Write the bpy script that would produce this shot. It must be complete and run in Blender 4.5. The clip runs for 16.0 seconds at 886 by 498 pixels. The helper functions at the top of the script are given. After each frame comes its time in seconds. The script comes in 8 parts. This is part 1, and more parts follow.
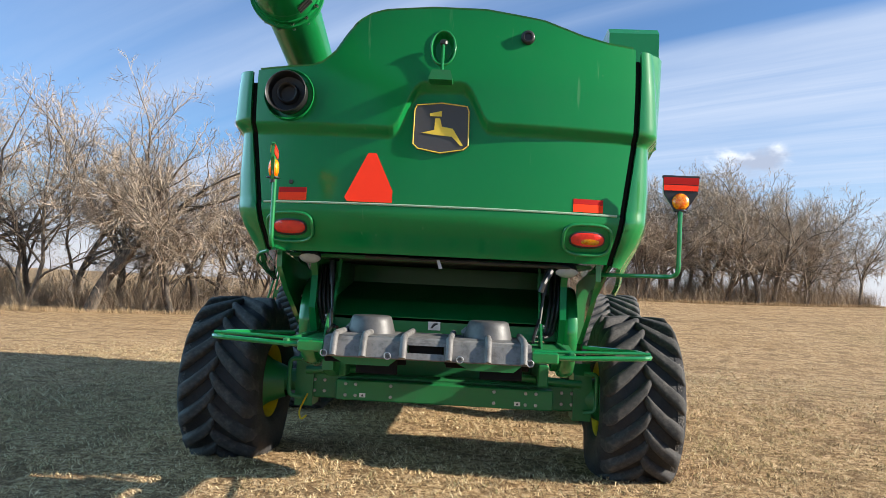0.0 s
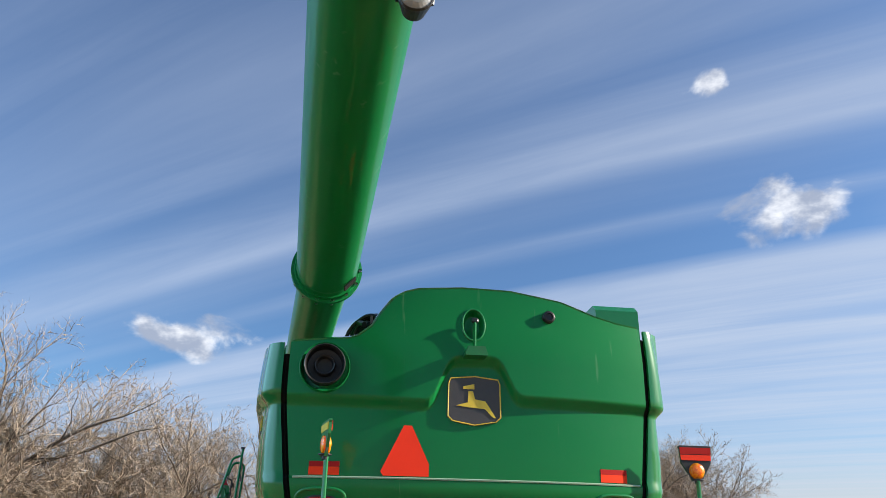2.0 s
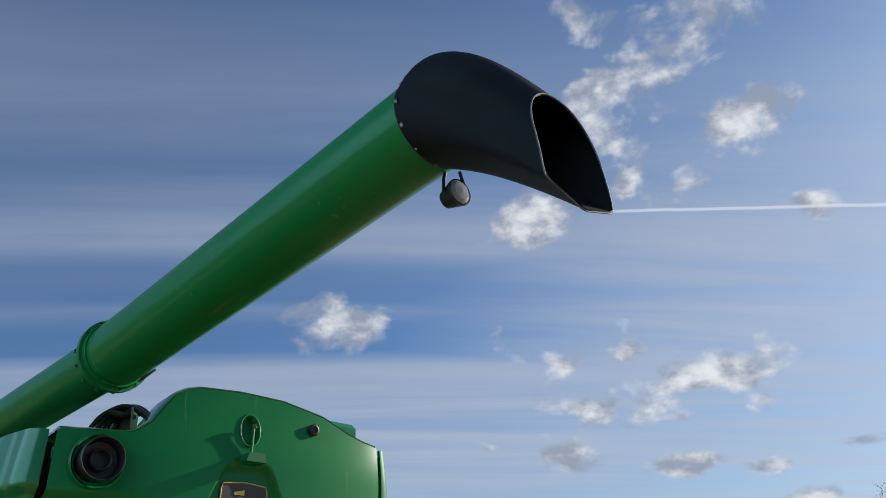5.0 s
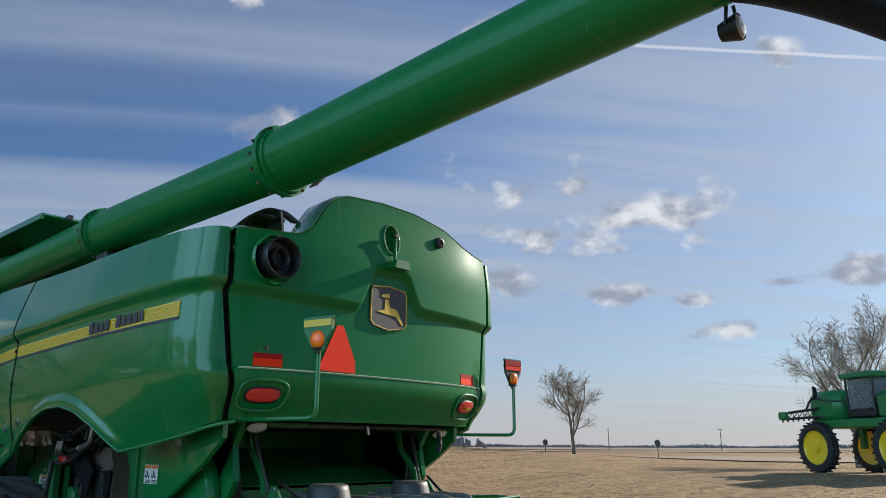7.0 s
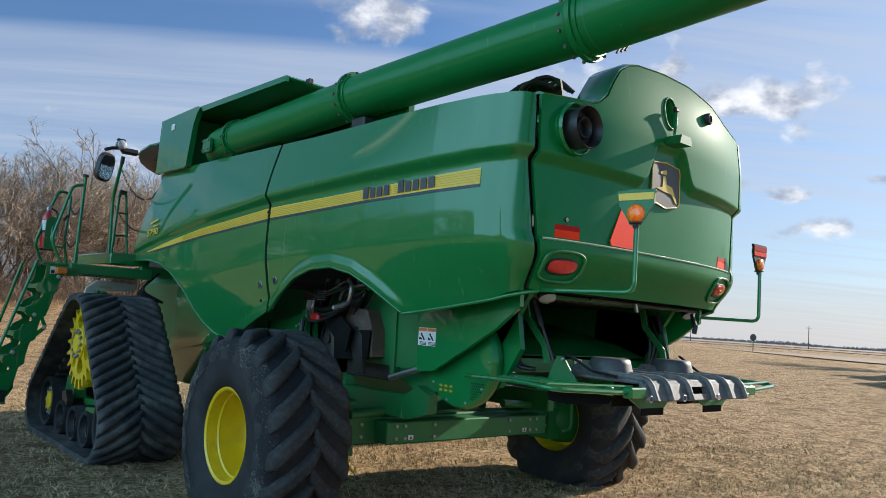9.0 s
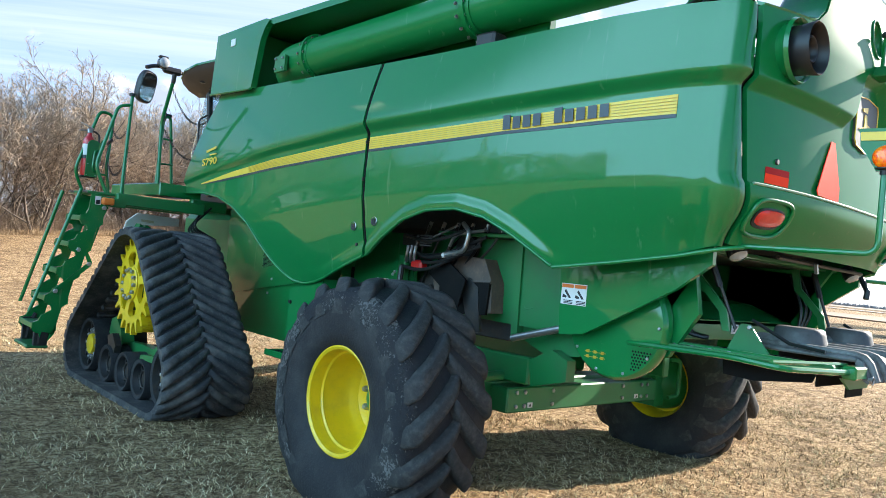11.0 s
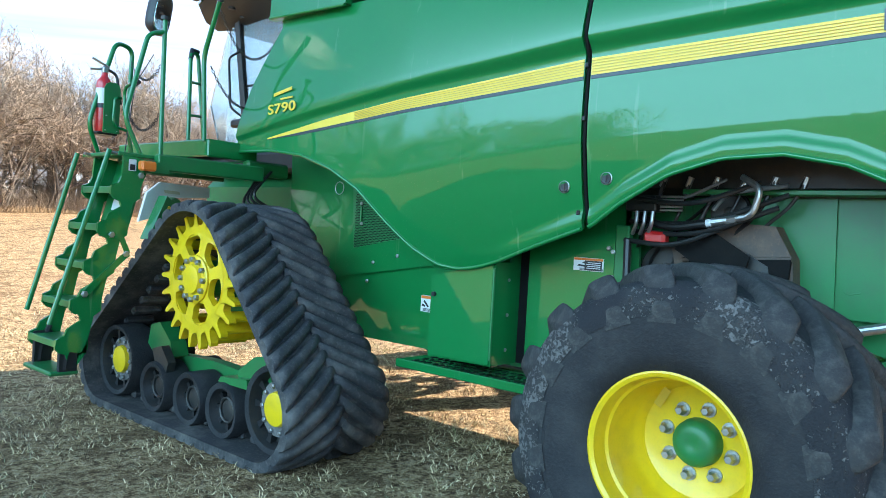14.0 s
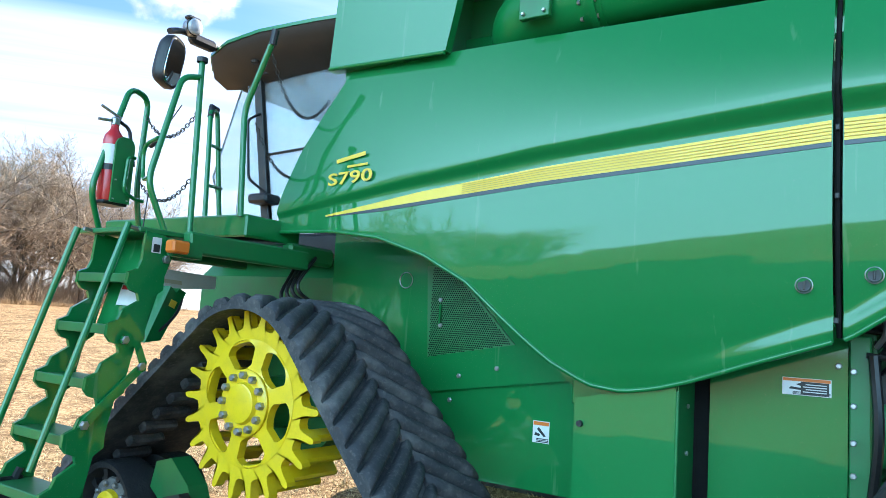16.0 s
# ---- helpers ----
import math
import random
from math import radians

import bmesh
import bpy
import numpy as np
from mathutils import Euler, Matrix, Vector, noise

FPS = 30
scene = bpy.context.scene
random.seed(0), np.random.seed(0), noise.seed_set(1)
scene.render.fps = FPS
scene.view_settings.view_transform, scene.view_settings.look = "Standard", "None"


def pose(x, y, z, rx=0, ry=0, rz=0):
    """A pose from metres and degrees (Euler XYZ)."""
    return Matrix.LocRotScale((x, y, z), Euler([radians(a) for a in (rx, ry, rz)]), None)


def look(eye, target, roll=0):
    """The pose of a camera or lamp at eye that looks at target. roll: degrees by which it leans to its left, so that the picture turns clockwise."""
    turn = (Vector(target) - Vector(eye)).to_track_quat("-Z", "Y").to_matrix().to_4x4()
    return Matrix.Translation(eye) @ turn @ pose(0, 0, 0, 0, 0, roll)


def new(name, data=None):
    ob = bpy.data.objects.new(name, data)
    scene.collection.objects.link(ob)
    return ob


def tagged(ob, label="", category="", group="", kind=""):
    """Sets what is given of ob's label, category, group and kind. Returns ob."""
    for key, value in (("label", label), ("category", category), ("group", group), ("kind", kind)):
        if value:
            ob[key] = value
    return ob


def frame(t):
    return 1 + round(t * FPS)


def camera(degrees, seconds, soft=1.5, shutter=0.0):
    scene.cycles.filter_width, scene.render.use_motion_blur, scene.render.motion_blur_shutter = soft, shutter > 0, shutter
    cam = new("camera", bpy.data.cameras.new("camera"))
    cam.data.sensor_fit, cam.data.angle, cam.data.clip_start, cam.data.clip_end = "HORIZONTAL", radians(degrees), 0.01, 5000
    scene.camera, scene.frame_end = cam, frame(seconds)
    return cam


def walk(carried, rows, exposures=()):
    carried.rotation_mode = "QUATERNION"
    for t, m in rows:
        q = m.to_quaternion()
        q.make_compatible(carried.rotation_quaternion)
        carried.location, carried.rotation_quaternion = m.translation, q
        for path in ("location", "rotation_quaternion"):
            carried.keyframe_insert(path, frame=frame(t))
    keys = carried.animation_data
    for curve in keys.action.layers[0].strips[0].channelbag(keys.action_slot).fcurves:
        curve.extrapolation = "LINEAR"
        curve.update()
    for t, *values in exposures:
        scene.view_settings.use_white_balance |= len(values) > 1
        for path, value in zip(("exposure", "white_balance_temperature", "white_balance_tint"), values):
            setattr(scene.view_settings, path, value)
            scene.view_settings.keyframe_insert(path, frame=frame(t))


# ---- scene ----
cam = camera(61.8, 16.0, 0.75)
PATH = [
    (0, (0.337, -5.5, 1.758), (0.232, -3.506, 1.862), 2.8),
    (0.5, (-0.01, -5.602, 1.723), (-0.09, -3.611, 1.896), 3.9),
    (1, (-0.358, -5.677, 1.826), (-0.359, -3.697, 2.115), 4.3),
    (1.5, (-0.685, -5.712, 1.86), (-0.616, -3.777, 2.363), 3.2),
    (2, (-0.994, -5.721, 1.904), (-0.75, -3.88, 2.644), 1.0),
    (2.5, (-1.321, -5.81, 1.963), (-0.905, -4.081, 2.878), -0.7),
    (3, (-1.657, -5.801, 1.946), (-1.061, -4.193, 2.975), -2.4),
    (3.5, (-1.97, -5.808, 1.939), (-1.183, -4.32, 3.019), -4.0),
    (4, (-2.338, -5.793, 1.949), (-1.367, -4.406, 3.013), -3.9),
    (4.2, (-2.465, -5.769, 1.935), (-1.433, -4.41, 2.978), -3.5),
    (6.3, (-3.713, -4.993, 1.87), (-2.329, -3.763, 2.625), -1.4),
    (6.5, (-3.84, -4.87, 1.876), (-2.442, -3.626, 2.582), -1.2),
    (6.6, (-3.893, -4.825, 1.866), (-2.493, -3.568, 2.544), -0.7),
    (7, (-4.171, -4.632, 1.808), (-2.75, -3.322, 2.323), 0.2),
    (7.5, (-4.504, -4.357, 1.769), (-3.089, -2.988, 2.12), 1.3),
    (8, (-4.755, -4.1, 1.749), (-3.399, -2.663, 2.059), 1.5),
    (8.5, (-4.978, -3.781, 1.727), (-3.657, -2.301, 1.98), 2.6),
    (9, (-5.166, -3.41, 1.717), (-3.852, -1.914, 1.912), 3.8),
    (9.5, (-5.185, -3.039, 1.726), (-3.91, -1.504, 1.865), 5.2),
    (10, (-5.268, -2.696, 1.711), (-3.981, -1.169, 1.832), 6.0),
    (10.2, (-5.296, -2.562, 1.712), (-3.992, -1.05, 1.823), 6.2),
    (12.3, (-5.505, -0.838, 1.674), (-4.097, 0.582, 1.645), 4.7),
    (12.5, (-5.51, -0.648, 1.675), (-4.092, 0.763, 1.687), 4.1),
    (13, (-5.561, -0.179, 1.643), (-4.142, 1.23, 1.681), 3.2),
    (13.5, (-5.568, 0.298, 1.643), (-4.103, 1.659, 1.634), 2.9),
    (14, (-5.545, 0.833, 1.634), (-4.028, 2.136, 1.592), 3.3),
    (14.5, (-5.553, 1.326, 1.609), (-3.998, 2.582, 1.563), 3.8),
    (15, (-5.512, 1.817, 1.614), (-3.927, 3.036, 1.592), 4.0),
    (15.5, (-5.421, 2.267, 1.634), (-3.811, 3.452, 1.708), 4.6),
    (16, (-5.373, 2.7, 1.645), (-3.725, 3.81, 1.864), 3.8),
]
EXPOSURES = [(0, 1.16), (1, 1.12), (2, 0.9), (3, 0.64), (4, 0.45), (6.5, 0.37), (8, 0.57), (10, 1.1), (12.3, 2.15), (14, 2.16), (16, 2.12)]
walk(cam, [(t, look(eye, target, roll)) for t, eye, target, roll in PATH], EXPOSURES)

# ---- light and sky ----
SUN_TO = Vector((0.905, -0.13, 0.40)).normalized()
sun = new("sun", bpy.data.lights.new("sun", "SUN"))
sun.data.energy, sun.data.angle, sun.data.color = 4.6, radians(0.6), (1.0, 0.92, 0.80)
sun.matrix_world = look((30, -4, 30), Vector((30, -4, 30)) - SUN_TO)


class Nodes:
    """Short hand for building a node tree."""

    def __init__(self, tree):
        self.tree = tree
        tree.nodes.clear()

    def add(self, kind, **values):
        node = self.tree.nodes.new(kind)
        for key, value in values.items():
            if key == "op":
                node.operation = value
            elif key == "blend":
                node.blend_type = value
            elif key == "data":
                node.data_type = value
            elif key == "dims":
                node.noise_dimensions = value
        return node

    def link(self, a, b):
        if isinstance(a, (int, float, tuple)):
            b.default_value = a
        else:
            self.tree.links.new(a, b)

    def math(self, op, a, b=None, c=None, clamp=False):
        node = self.add("ShaderNodeMath", op=op)
        node.use_clamp = clamp
        for n, v in enumerate((a, b, c)):
            if v is not None:
                self.link(v, node.inputs[n])
        return node.outputs[0]

    def vec(self, op, a, b=None, scale=None):
        node = self.add("ShaderNodeVectorMath", op=op)
        self.link(a, node.inputs[0])
        if b is not None:
            self.link(b, node.inputs[1])
        if scale is not None:
            self.link(scale, node.inputs["Scale"])
        return node.outputs["Value"] if op in ("DOT_PRODUCT", "LENGTH", "DISTANCE") else node.outputs[0]

    def noise(self, vector, scale, detail=4.0, rough=0.55, distortion=0.0):
        node = self.add("ShaderNodeTexNoise")
        if vector is not None:
            self.link(vector, node.inputs["Vector"])
        node.inputs["Scale"].default_value, node.inputs["Detail"].default_value = scale, detail
        node.inputs["Roughness"].default_value, node.inputs["Distortion"].default_value = rough, distortion
        return node.outputs[0]

    def ramp(self, value, stops, smooth=False):
        node = self.add("ShaderNodeValToRGB")
        self.link(value, node.inputs[0])
        ramp = node.color_ramp
        ramp.interpolation = "EASE" if smooth else "LINEAR"
        for n, (at, colour) in enumerate(stops):
            e = ramp.elements[n] if n < 2 else ramp.elements.new(at)
            e.position = at
            e.color = (*colour, 1) if isinstance(colour, tuple) else (colour, colour, colour, 1)
        return node.outputs[0]

    def mix(self, factor, a, b, blend="MIX"):
        node = self.add("ShaderNodeMix", data="RGBA", blend=blend)
        self.link(factor, node.inputs[0])
        for v, socket in ((a, node.inputs[6]), (b, node.inputs[7])):
            self.link((*v, 1) if isinstance(v, tuple) else v, socket)
        return node.outputs[2]

    def smooth(self, value, low, high):
        node = self.add("ShaderNodeMapRange")
        node.interpolation_type = "SMOOTHSTEP"
        self.link(value, node.inputs[0])
        node.inputs[1].default_value, node.inputs[2].default_value = low, high
        return node.outputs[0]


world = bpy.data.worlds.new("world")
scene.world = world
world.use_nodes = True
w = Nodes(world.node_tree)
SKY_TINT = (0.043, 0.060, 0.079)
sky = w.add("ShaderNodeTexSky")
sky.sky_type, sky.sun_disc = "NISHITA", False
sky.sun_elevation, sky.sun_rotation = math.asin(SUN_TO.z), math.atan2(SUN_TO.x, SUN_TO.y)
sky.air_density, sky.dust_density, sky.ozone_density = 1.0, 0.6, 2.0
way = w.add("ShaderNodeTexCoord").outputs["Generated"]
sep = w.add("ShaderNodeSeparateXYZ")
w.link(way, sep.inputs[0])
up = w.math("MAXIMUM", sep.outputs[2], 0.0)
# the cirrus sheet: the way projected on a high plane, stretched along the wind
inverse = w.math("DIVIDE", 1.0, w.math("ADD", up, 0.06))
plane = w.vec("SCALE", way, scale=inverse)
across = w.vec("DOT_PRODUCT", plane, (0.62, 0.785, 0.0))
along = w.vec("DOT_PRODUCT", plane, (0.785, -0.62, 0.0))
sheet = w.add("ShaderNodeCombineXYZ")
w.link(across, sheet.inputs[0])
w.link(w.math("MULTIPLY", along, 0.16), sheet.inputs[1])
bend = w.noise(sheet.outputs[0], 0.9, 2.0)
line = w.math("ADD", across, w.math("MULTIPLY", w.math("SUBTRACT", bend, 0.5), 0.35))
bands = w.ramp(w.math("DIVIDE", line, 6.0), [(0.0, 0.10), (0.09, 0.28), (0.13, 0.16), (0.18, 0.40), (0.215, 0.22), (0.255, 0.46), (0.28, 0.66), (0.296, 0.20), (0.325, 0.10), (0.335, 0.30), (0.35, 0.06), (0.375, 0.05), (0.395, 0.70), (0.43, 0.92), (0.6, 0.82), (1.0, 0.75)])
fine = w.add("ShaderNodeCombineXYZ")
w.link(w.math("MULTIPLY", line, 2.2), fine.inputs[0])
w.link(w.math("MULTIPLY", along, 0.22), fine.inputs[1])
wisps = w.noise(fine.outputs[0], 1.6, 6.0, 0.6, 0.4)
veil = w.math("MULTIPLY", bands, w.math("ADD", 0.55, w.math("MULTIPLY", w.smooth(wisps, 0.25, 0.7), 0.55)), clamp=True)
veil = w.math("ADD", veil, w.math("MULTIPLY", w.smooth(wisps, 0.5, 0.85), 0.10), clamp=True)
haze = w.math("MULTIPLY", w.smooth(w.vec("DOT_PRODUCT", way, (0.95, 0.0, 0.3)), 0.62, 0.92), w.math("ADD", 0.40, w.math("MULTIPLY", w.smooth(wisps, 0.3, 0.7), 0.5)))
veil = w.math("MULTIPLY", veil, w.math("SUBTRACT", 1.0, w.math("MULTIPLY", w.smooth(up, 0.52, 0.85), 0.65)))
veil = w.math("MAXIMUM", veil, w.math("MULTIPLY", haze, w.smooth(up, 0.75, 0.40)))
# separate cumulus, each a ragged ellipse round its direction: azimuth from +y to +x, elevation, half width, half height
azimuth = w.math("ARCTAN2", sep.outputs[0], sep.outputs[1])
elevation = w.math("ARCSINE", sep.outputs[2])
flat = w.vec("MULTIPLY", way, (1.0, 1.0, 1.6))
ragged = w.noise(flat, 10.0, 7.0, 0.52, 0.3)
PUFFS = [
    (65.4, 41.8, 11.0, 7.4, 1.1),
    (58.6, 39.3, 4.9, 2.3, 0.9),
    (69.4, 34.0, 5.3, 3.4, 1.0),
    (72.9, 35.0, 4.0, 3.4, 1.0),
    (60.4, 32.1, 5.2, 3.7, 1.1),
    (64.7, 31.4, 3.2, 3.4, 0.9),
    (53.1, 30.2, 6.3, 2.6, 1.05),
    (35.5, 23.1, 4.5, 2.2, 1.0),
    (30.8, 32.5, 1.7, 1.0, 0.9),
    (48.1, 20.7, 2.6, 1.7, 0.85),
    (54.3, 19.4, 2.6, 1.7, 0.85),
    (58.0, 20.0, 3.2, 1.7, 0.85),
    (63.3, 16.6, 6.3, 1.6, 1.0),
    (60.8, 14.6, 6.8, 2.0, 1.1),
    (53.7, 15.5, 3.4, 1.7, 0.9),
    (50.6, 12.7, 6.2, 1.8, 1.0),
    (-13.1, 13.9, 7.3, 1.7, 1.1),
    (20.3, 10.1, 3.3, 1.5, 0.95),
    (-31.2, 24.9, 3.6, 2.3, 1.0),
    (73.6, 27.6, 3.4, 1.4, 0.9),
    (31.1, 32.1, 2.6, 0.9, 0.8),
    (48.1, 20.9, 2.3, 1.3, 0.8),
    (54.0, 19.5, 2.9, 1.8, 0.9),
    (57.9, 20.3, 2.3, 2.0, 0.8),
    (63.2, 16.8, 6.3, 1.8, 1.05),
    (54.4, 15.6, 4.5, 1.7, 1.0),
    (60.1, 14.9, 6.2, 1.6, 1.1),
    (65.6, 14.3, 3.4, 1.7, 0.9),
    (52.8, 12.5, 3.9, 1.6, 1.0),
    (60.3, 11.3, 5.0, 1.7, 1.0),
    (65.8, 10.3, 4.4, 1.0, 0.95),
    (67.7, 8.3, 5.0, 1.1, 1.15),
    (72.0, 11.3, 4.5, 1.0, 0.9),
    (74.3, 9.0, 3.3, 1.6, 0.9),
    (78.3, 12.2, 2.2, 1.1, 0.95),
    (77.3, 11.3, 2.8, 0.8, 0.9),
    (35.4, 22.7, 5.0, 2.3, 0.95),
    (72.5, 11.2, 3.3, 0.9, 0.9),
    (74.1, 9.4, 2.8, 1.4, 0.9),
    (10.1, 12.3, 3.4, 1.4, 0.8),
]
puffs, shade = None, None
for a, e, wide, high, force in PUFFS:
    da = w.math("DIVIDE", w.math("SUBTRACT", azimuth, radians(a)), radians(wide))
    de = w.math("DIVIDE", w.math("SUBTRACT", elevation, radians(e)), radians(high))
    inside = w.math("SUBTRACT", force, w.math("SQRT", w.math("ADD", w.math("MULTIPLY", da, da), w.math("MULTIPLY", de, de))))
    puffs = inside if puffs is None else w.math("MAXIMUM", puffs, inside)
body = w.math("ADD", w.math("MULTIPLY", puffs, 0.5), w.math("MULTIPLY", w.math("SUBTRACT", ragged, 0.5), 2.3))
cover = w.smooth(body, 0.14, 0.50)
belly = w.smooth(w.noise(w.vec("ADD", flat, (0.0, 0.0, 0.05)), 20.0, 4.0), 0.4, 0.7)
puff_colour = w.mix(belly, (0.23, 0.26, 0.33), (0.64, 0.65, 0.67))
# a thin vapour trail, part of one great circle
trail = w.math("ABSOLUTE", w.math("ADD", w.vec("DOT_PRODUCT", way, (0.3463, 0.3839, -0.8559)), w.math("MULTIPLY", w.math("SUBTRACT", ragged, 0.5), 0.004)))
trail = w.math("MULTIPLY", w.smooth(trail, 0.0030, 0.0008), w.math("MULTIPLY", w.smooth(azimuth, radians(56), radians(60)), w.smooth(azimuth, radians(84), radians(78))))
sunny = w.smooth(w.vec("DOT_PRODUCT", way, tuple(SUN_TO)), -0.2, 1.0)
white = w.mix(sunny, (0.30, 0.355, 0.46), (0.36, 0.395, 0.455))
clear = w.mix(1.0, sky.outputs[0], SKY_TINT, "MULTIPLY")
seen = w.mix(w.math("MULTIPLY", veil, 0.8), clear, white)
seen = w.mix(w.math("MULTIPLY", cover, 0.88), seen, puff_colour)
seen = w.mix(w.math("MULTIPLY", trail, 0.5), seen, (0.62, 0.64, 0.68))
seen = w.mix(w.math("MULTIPLY", w.smooth(up, 0.13, 0.0), 0.75), seen, (0.40, 0.385, 0.405))
# an unseen bright cloud bank, added opposite the sun to light the shaded flank
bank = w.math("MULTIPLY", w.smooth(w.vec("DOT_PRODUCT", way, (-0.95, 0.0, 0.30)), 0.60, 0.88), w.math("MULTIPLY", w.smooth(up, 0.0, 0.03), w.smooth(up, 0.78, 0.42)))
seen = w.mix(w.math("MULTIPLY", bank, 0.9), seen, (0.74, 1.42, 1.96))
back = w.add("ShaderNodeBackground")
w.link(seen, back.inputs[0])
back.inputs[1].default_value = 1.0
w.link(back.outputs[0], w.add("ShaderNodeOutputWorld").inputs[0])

# ---- materials ----
def material(name, build):
    m = bpy.data.materials.new(name)
    m.use_nodes = True
    n = Nodes(m.node_tree)
    shader = n.add("ShaderNodeBsdfPrincipled")
    n.link(shader.outputs[0], n.add("ShaderNodeOutputMaterial").inputs[0])
    build(n, shader)
    return m


def worn(base, dark, rough=0.5, metal=0.0, scale=6.0, grain=80.0, bump=0.1, coat=0.0, depth=0.004, spread=0.35, random=0.0, rough_spread=0.15, spec=0.5):
    """A surface of one base colour with broad stains, fine grain and relief."""

    def build(n, s):
        where = n.add("ShaderNodeTexCoord").outputs["Object"]
        broad, tiny = n.noise(where, scale, 5.0, 0.6), n.noise(where, grain, 3.0, 0.6)
        colour = n.mix(n.math("MULTIPLY", n.smooth(broad, 0.42, 0.75), spread), base, dark)
        colour = n.mix(n.math("MULTIPLY", n.smooth(tiny, 0.5, 0.8), spread * 0.7), colour, dark)
        if random:
            hue = n.add("ShaderNodeHueSaturation")
            n.link(colour, hue.inputs["Color"])
            n.link(n.math("ADD", 1 - random / 2, n.math("MULTIPLY", n.add("ShaderNodeObjectInfo").outputs["Random"], random)), hue.inputs["Value"])
            colour = hue.outputs[0]
        n.link(colour, s.inputs["Base Color"])
        n.link(n.math("ADD", rough - rough_spread / 2, n.math("MULTIPLY", broad, rough_spread)), s.inputs["Roughness"])
        s.inputs["Metallic"].default_value = metal
        s.inputs["Specular IOR Level"].default_value = spec
        if coat:
            s.inputs["Coat Weight"].default_value, s.inputs["Coat Roughness"].default_value = coat, 0.08
        if bump:
            b = n.add("ShaderNodeBump")
            b.inputs["Strength"].default_value, b.inputs["Distance"].default_value = bump, depth
            n.link(n.math("ADD", n.math("MULTIPLY", broad, 0.5), tiny), b.inputs["Height"])
            n.link(b.outputs[0], s.inputs["Normal"])

    return build


def paint(n, s):
    """Glossy machine paint with a film of dust and faint runs."""
    where = n.add("ShaderNodeTexCoord").outputs["Object"]
    dust = n.noise(where, 2.3, 6.0, 0.65)
    long = n.add("ShaderNodeMapping")
    n.link(where, long.inputs[0])
    long.inputs["Scale"].default_value = (14, 14, 0.9)
    runs = n.noise(long.outputs[0], 1.0, 3.0)
    specks = n.noise(where, 160.0, 2.0)
    colour = n.mix(n.math("MULTIPLY", n.smooth(dust, 0.45, 0.8), 0.20), PAINT, PAINT_DUST)
    colour = n.mix(n.math("MULTIPLY", n.smooth(runs, 0.66, 0.74), 0.25), colour, (0.16, 0.30, 0.16))
    colour = n.mix(n.math("MULTIPLY", n.smooth(specks, 0.66, 0.74), 0.3), colour, (0.20, 0.30, 0.16))
    n.link(colour, s.inputs["Base Color"])
    n.link(n.math("ADD", 0.34, n.math("MULTIPLY", dust, 0.2)), s.inputs["Roughness"])
    s.inputs["Specular IOR Level"].default_value = 0.12
    s.inputs["Coat Weight"].default_value, s.inputs["Coat IOR"].default_value = 1.0, 1.55
    n.link(n.math("ADD", 0.008, n.math("MULTIPLY", n.smooth(dust, 0.4, 0.8), 0.05)), s.inputs["Coat Roughness"])
    b = n.add("ShaderNodeBump")
    b.inputs["Strength"].default_value, b.inputs["Distance"].default_value = 0.022, 0.01
    n.link(n.noise(where, 3.0, 2.0), b.inputs["Height"])
    n.link(b.outputs[0], s.inputs["Normal"])


PAINT, PAINT_DUST = (0.004, 0.170, 0.040), (0.03, 0.185, 0.066)
green = material("green_paint", paint)


def dusty_paint(n, s):
    """The same paint under a film of road dust with pale runs."""
    paint(n, s)
    s.inputs["Coat Weight"].default_value, s.inputs["Specular IOR Level"].default_value = 0.50, 0.03
    s.inputs["Roughness"].default_value = 0.62
    for link in list(s.inputs["Coat Roughness"].links) + list(s.inputs["Roughness"].links):
        n.tree.links.remove(link)
    s.inputs["Coat Roughness"].default_value = 0.16


dusty_green = material("dusty_green_paint", dusty_paint)


def dull_paint(n, s):
    """The same paint, weathered dull."""
    paint(n, s)
    s.inputs["Coat Weight"].default_value = 0.28


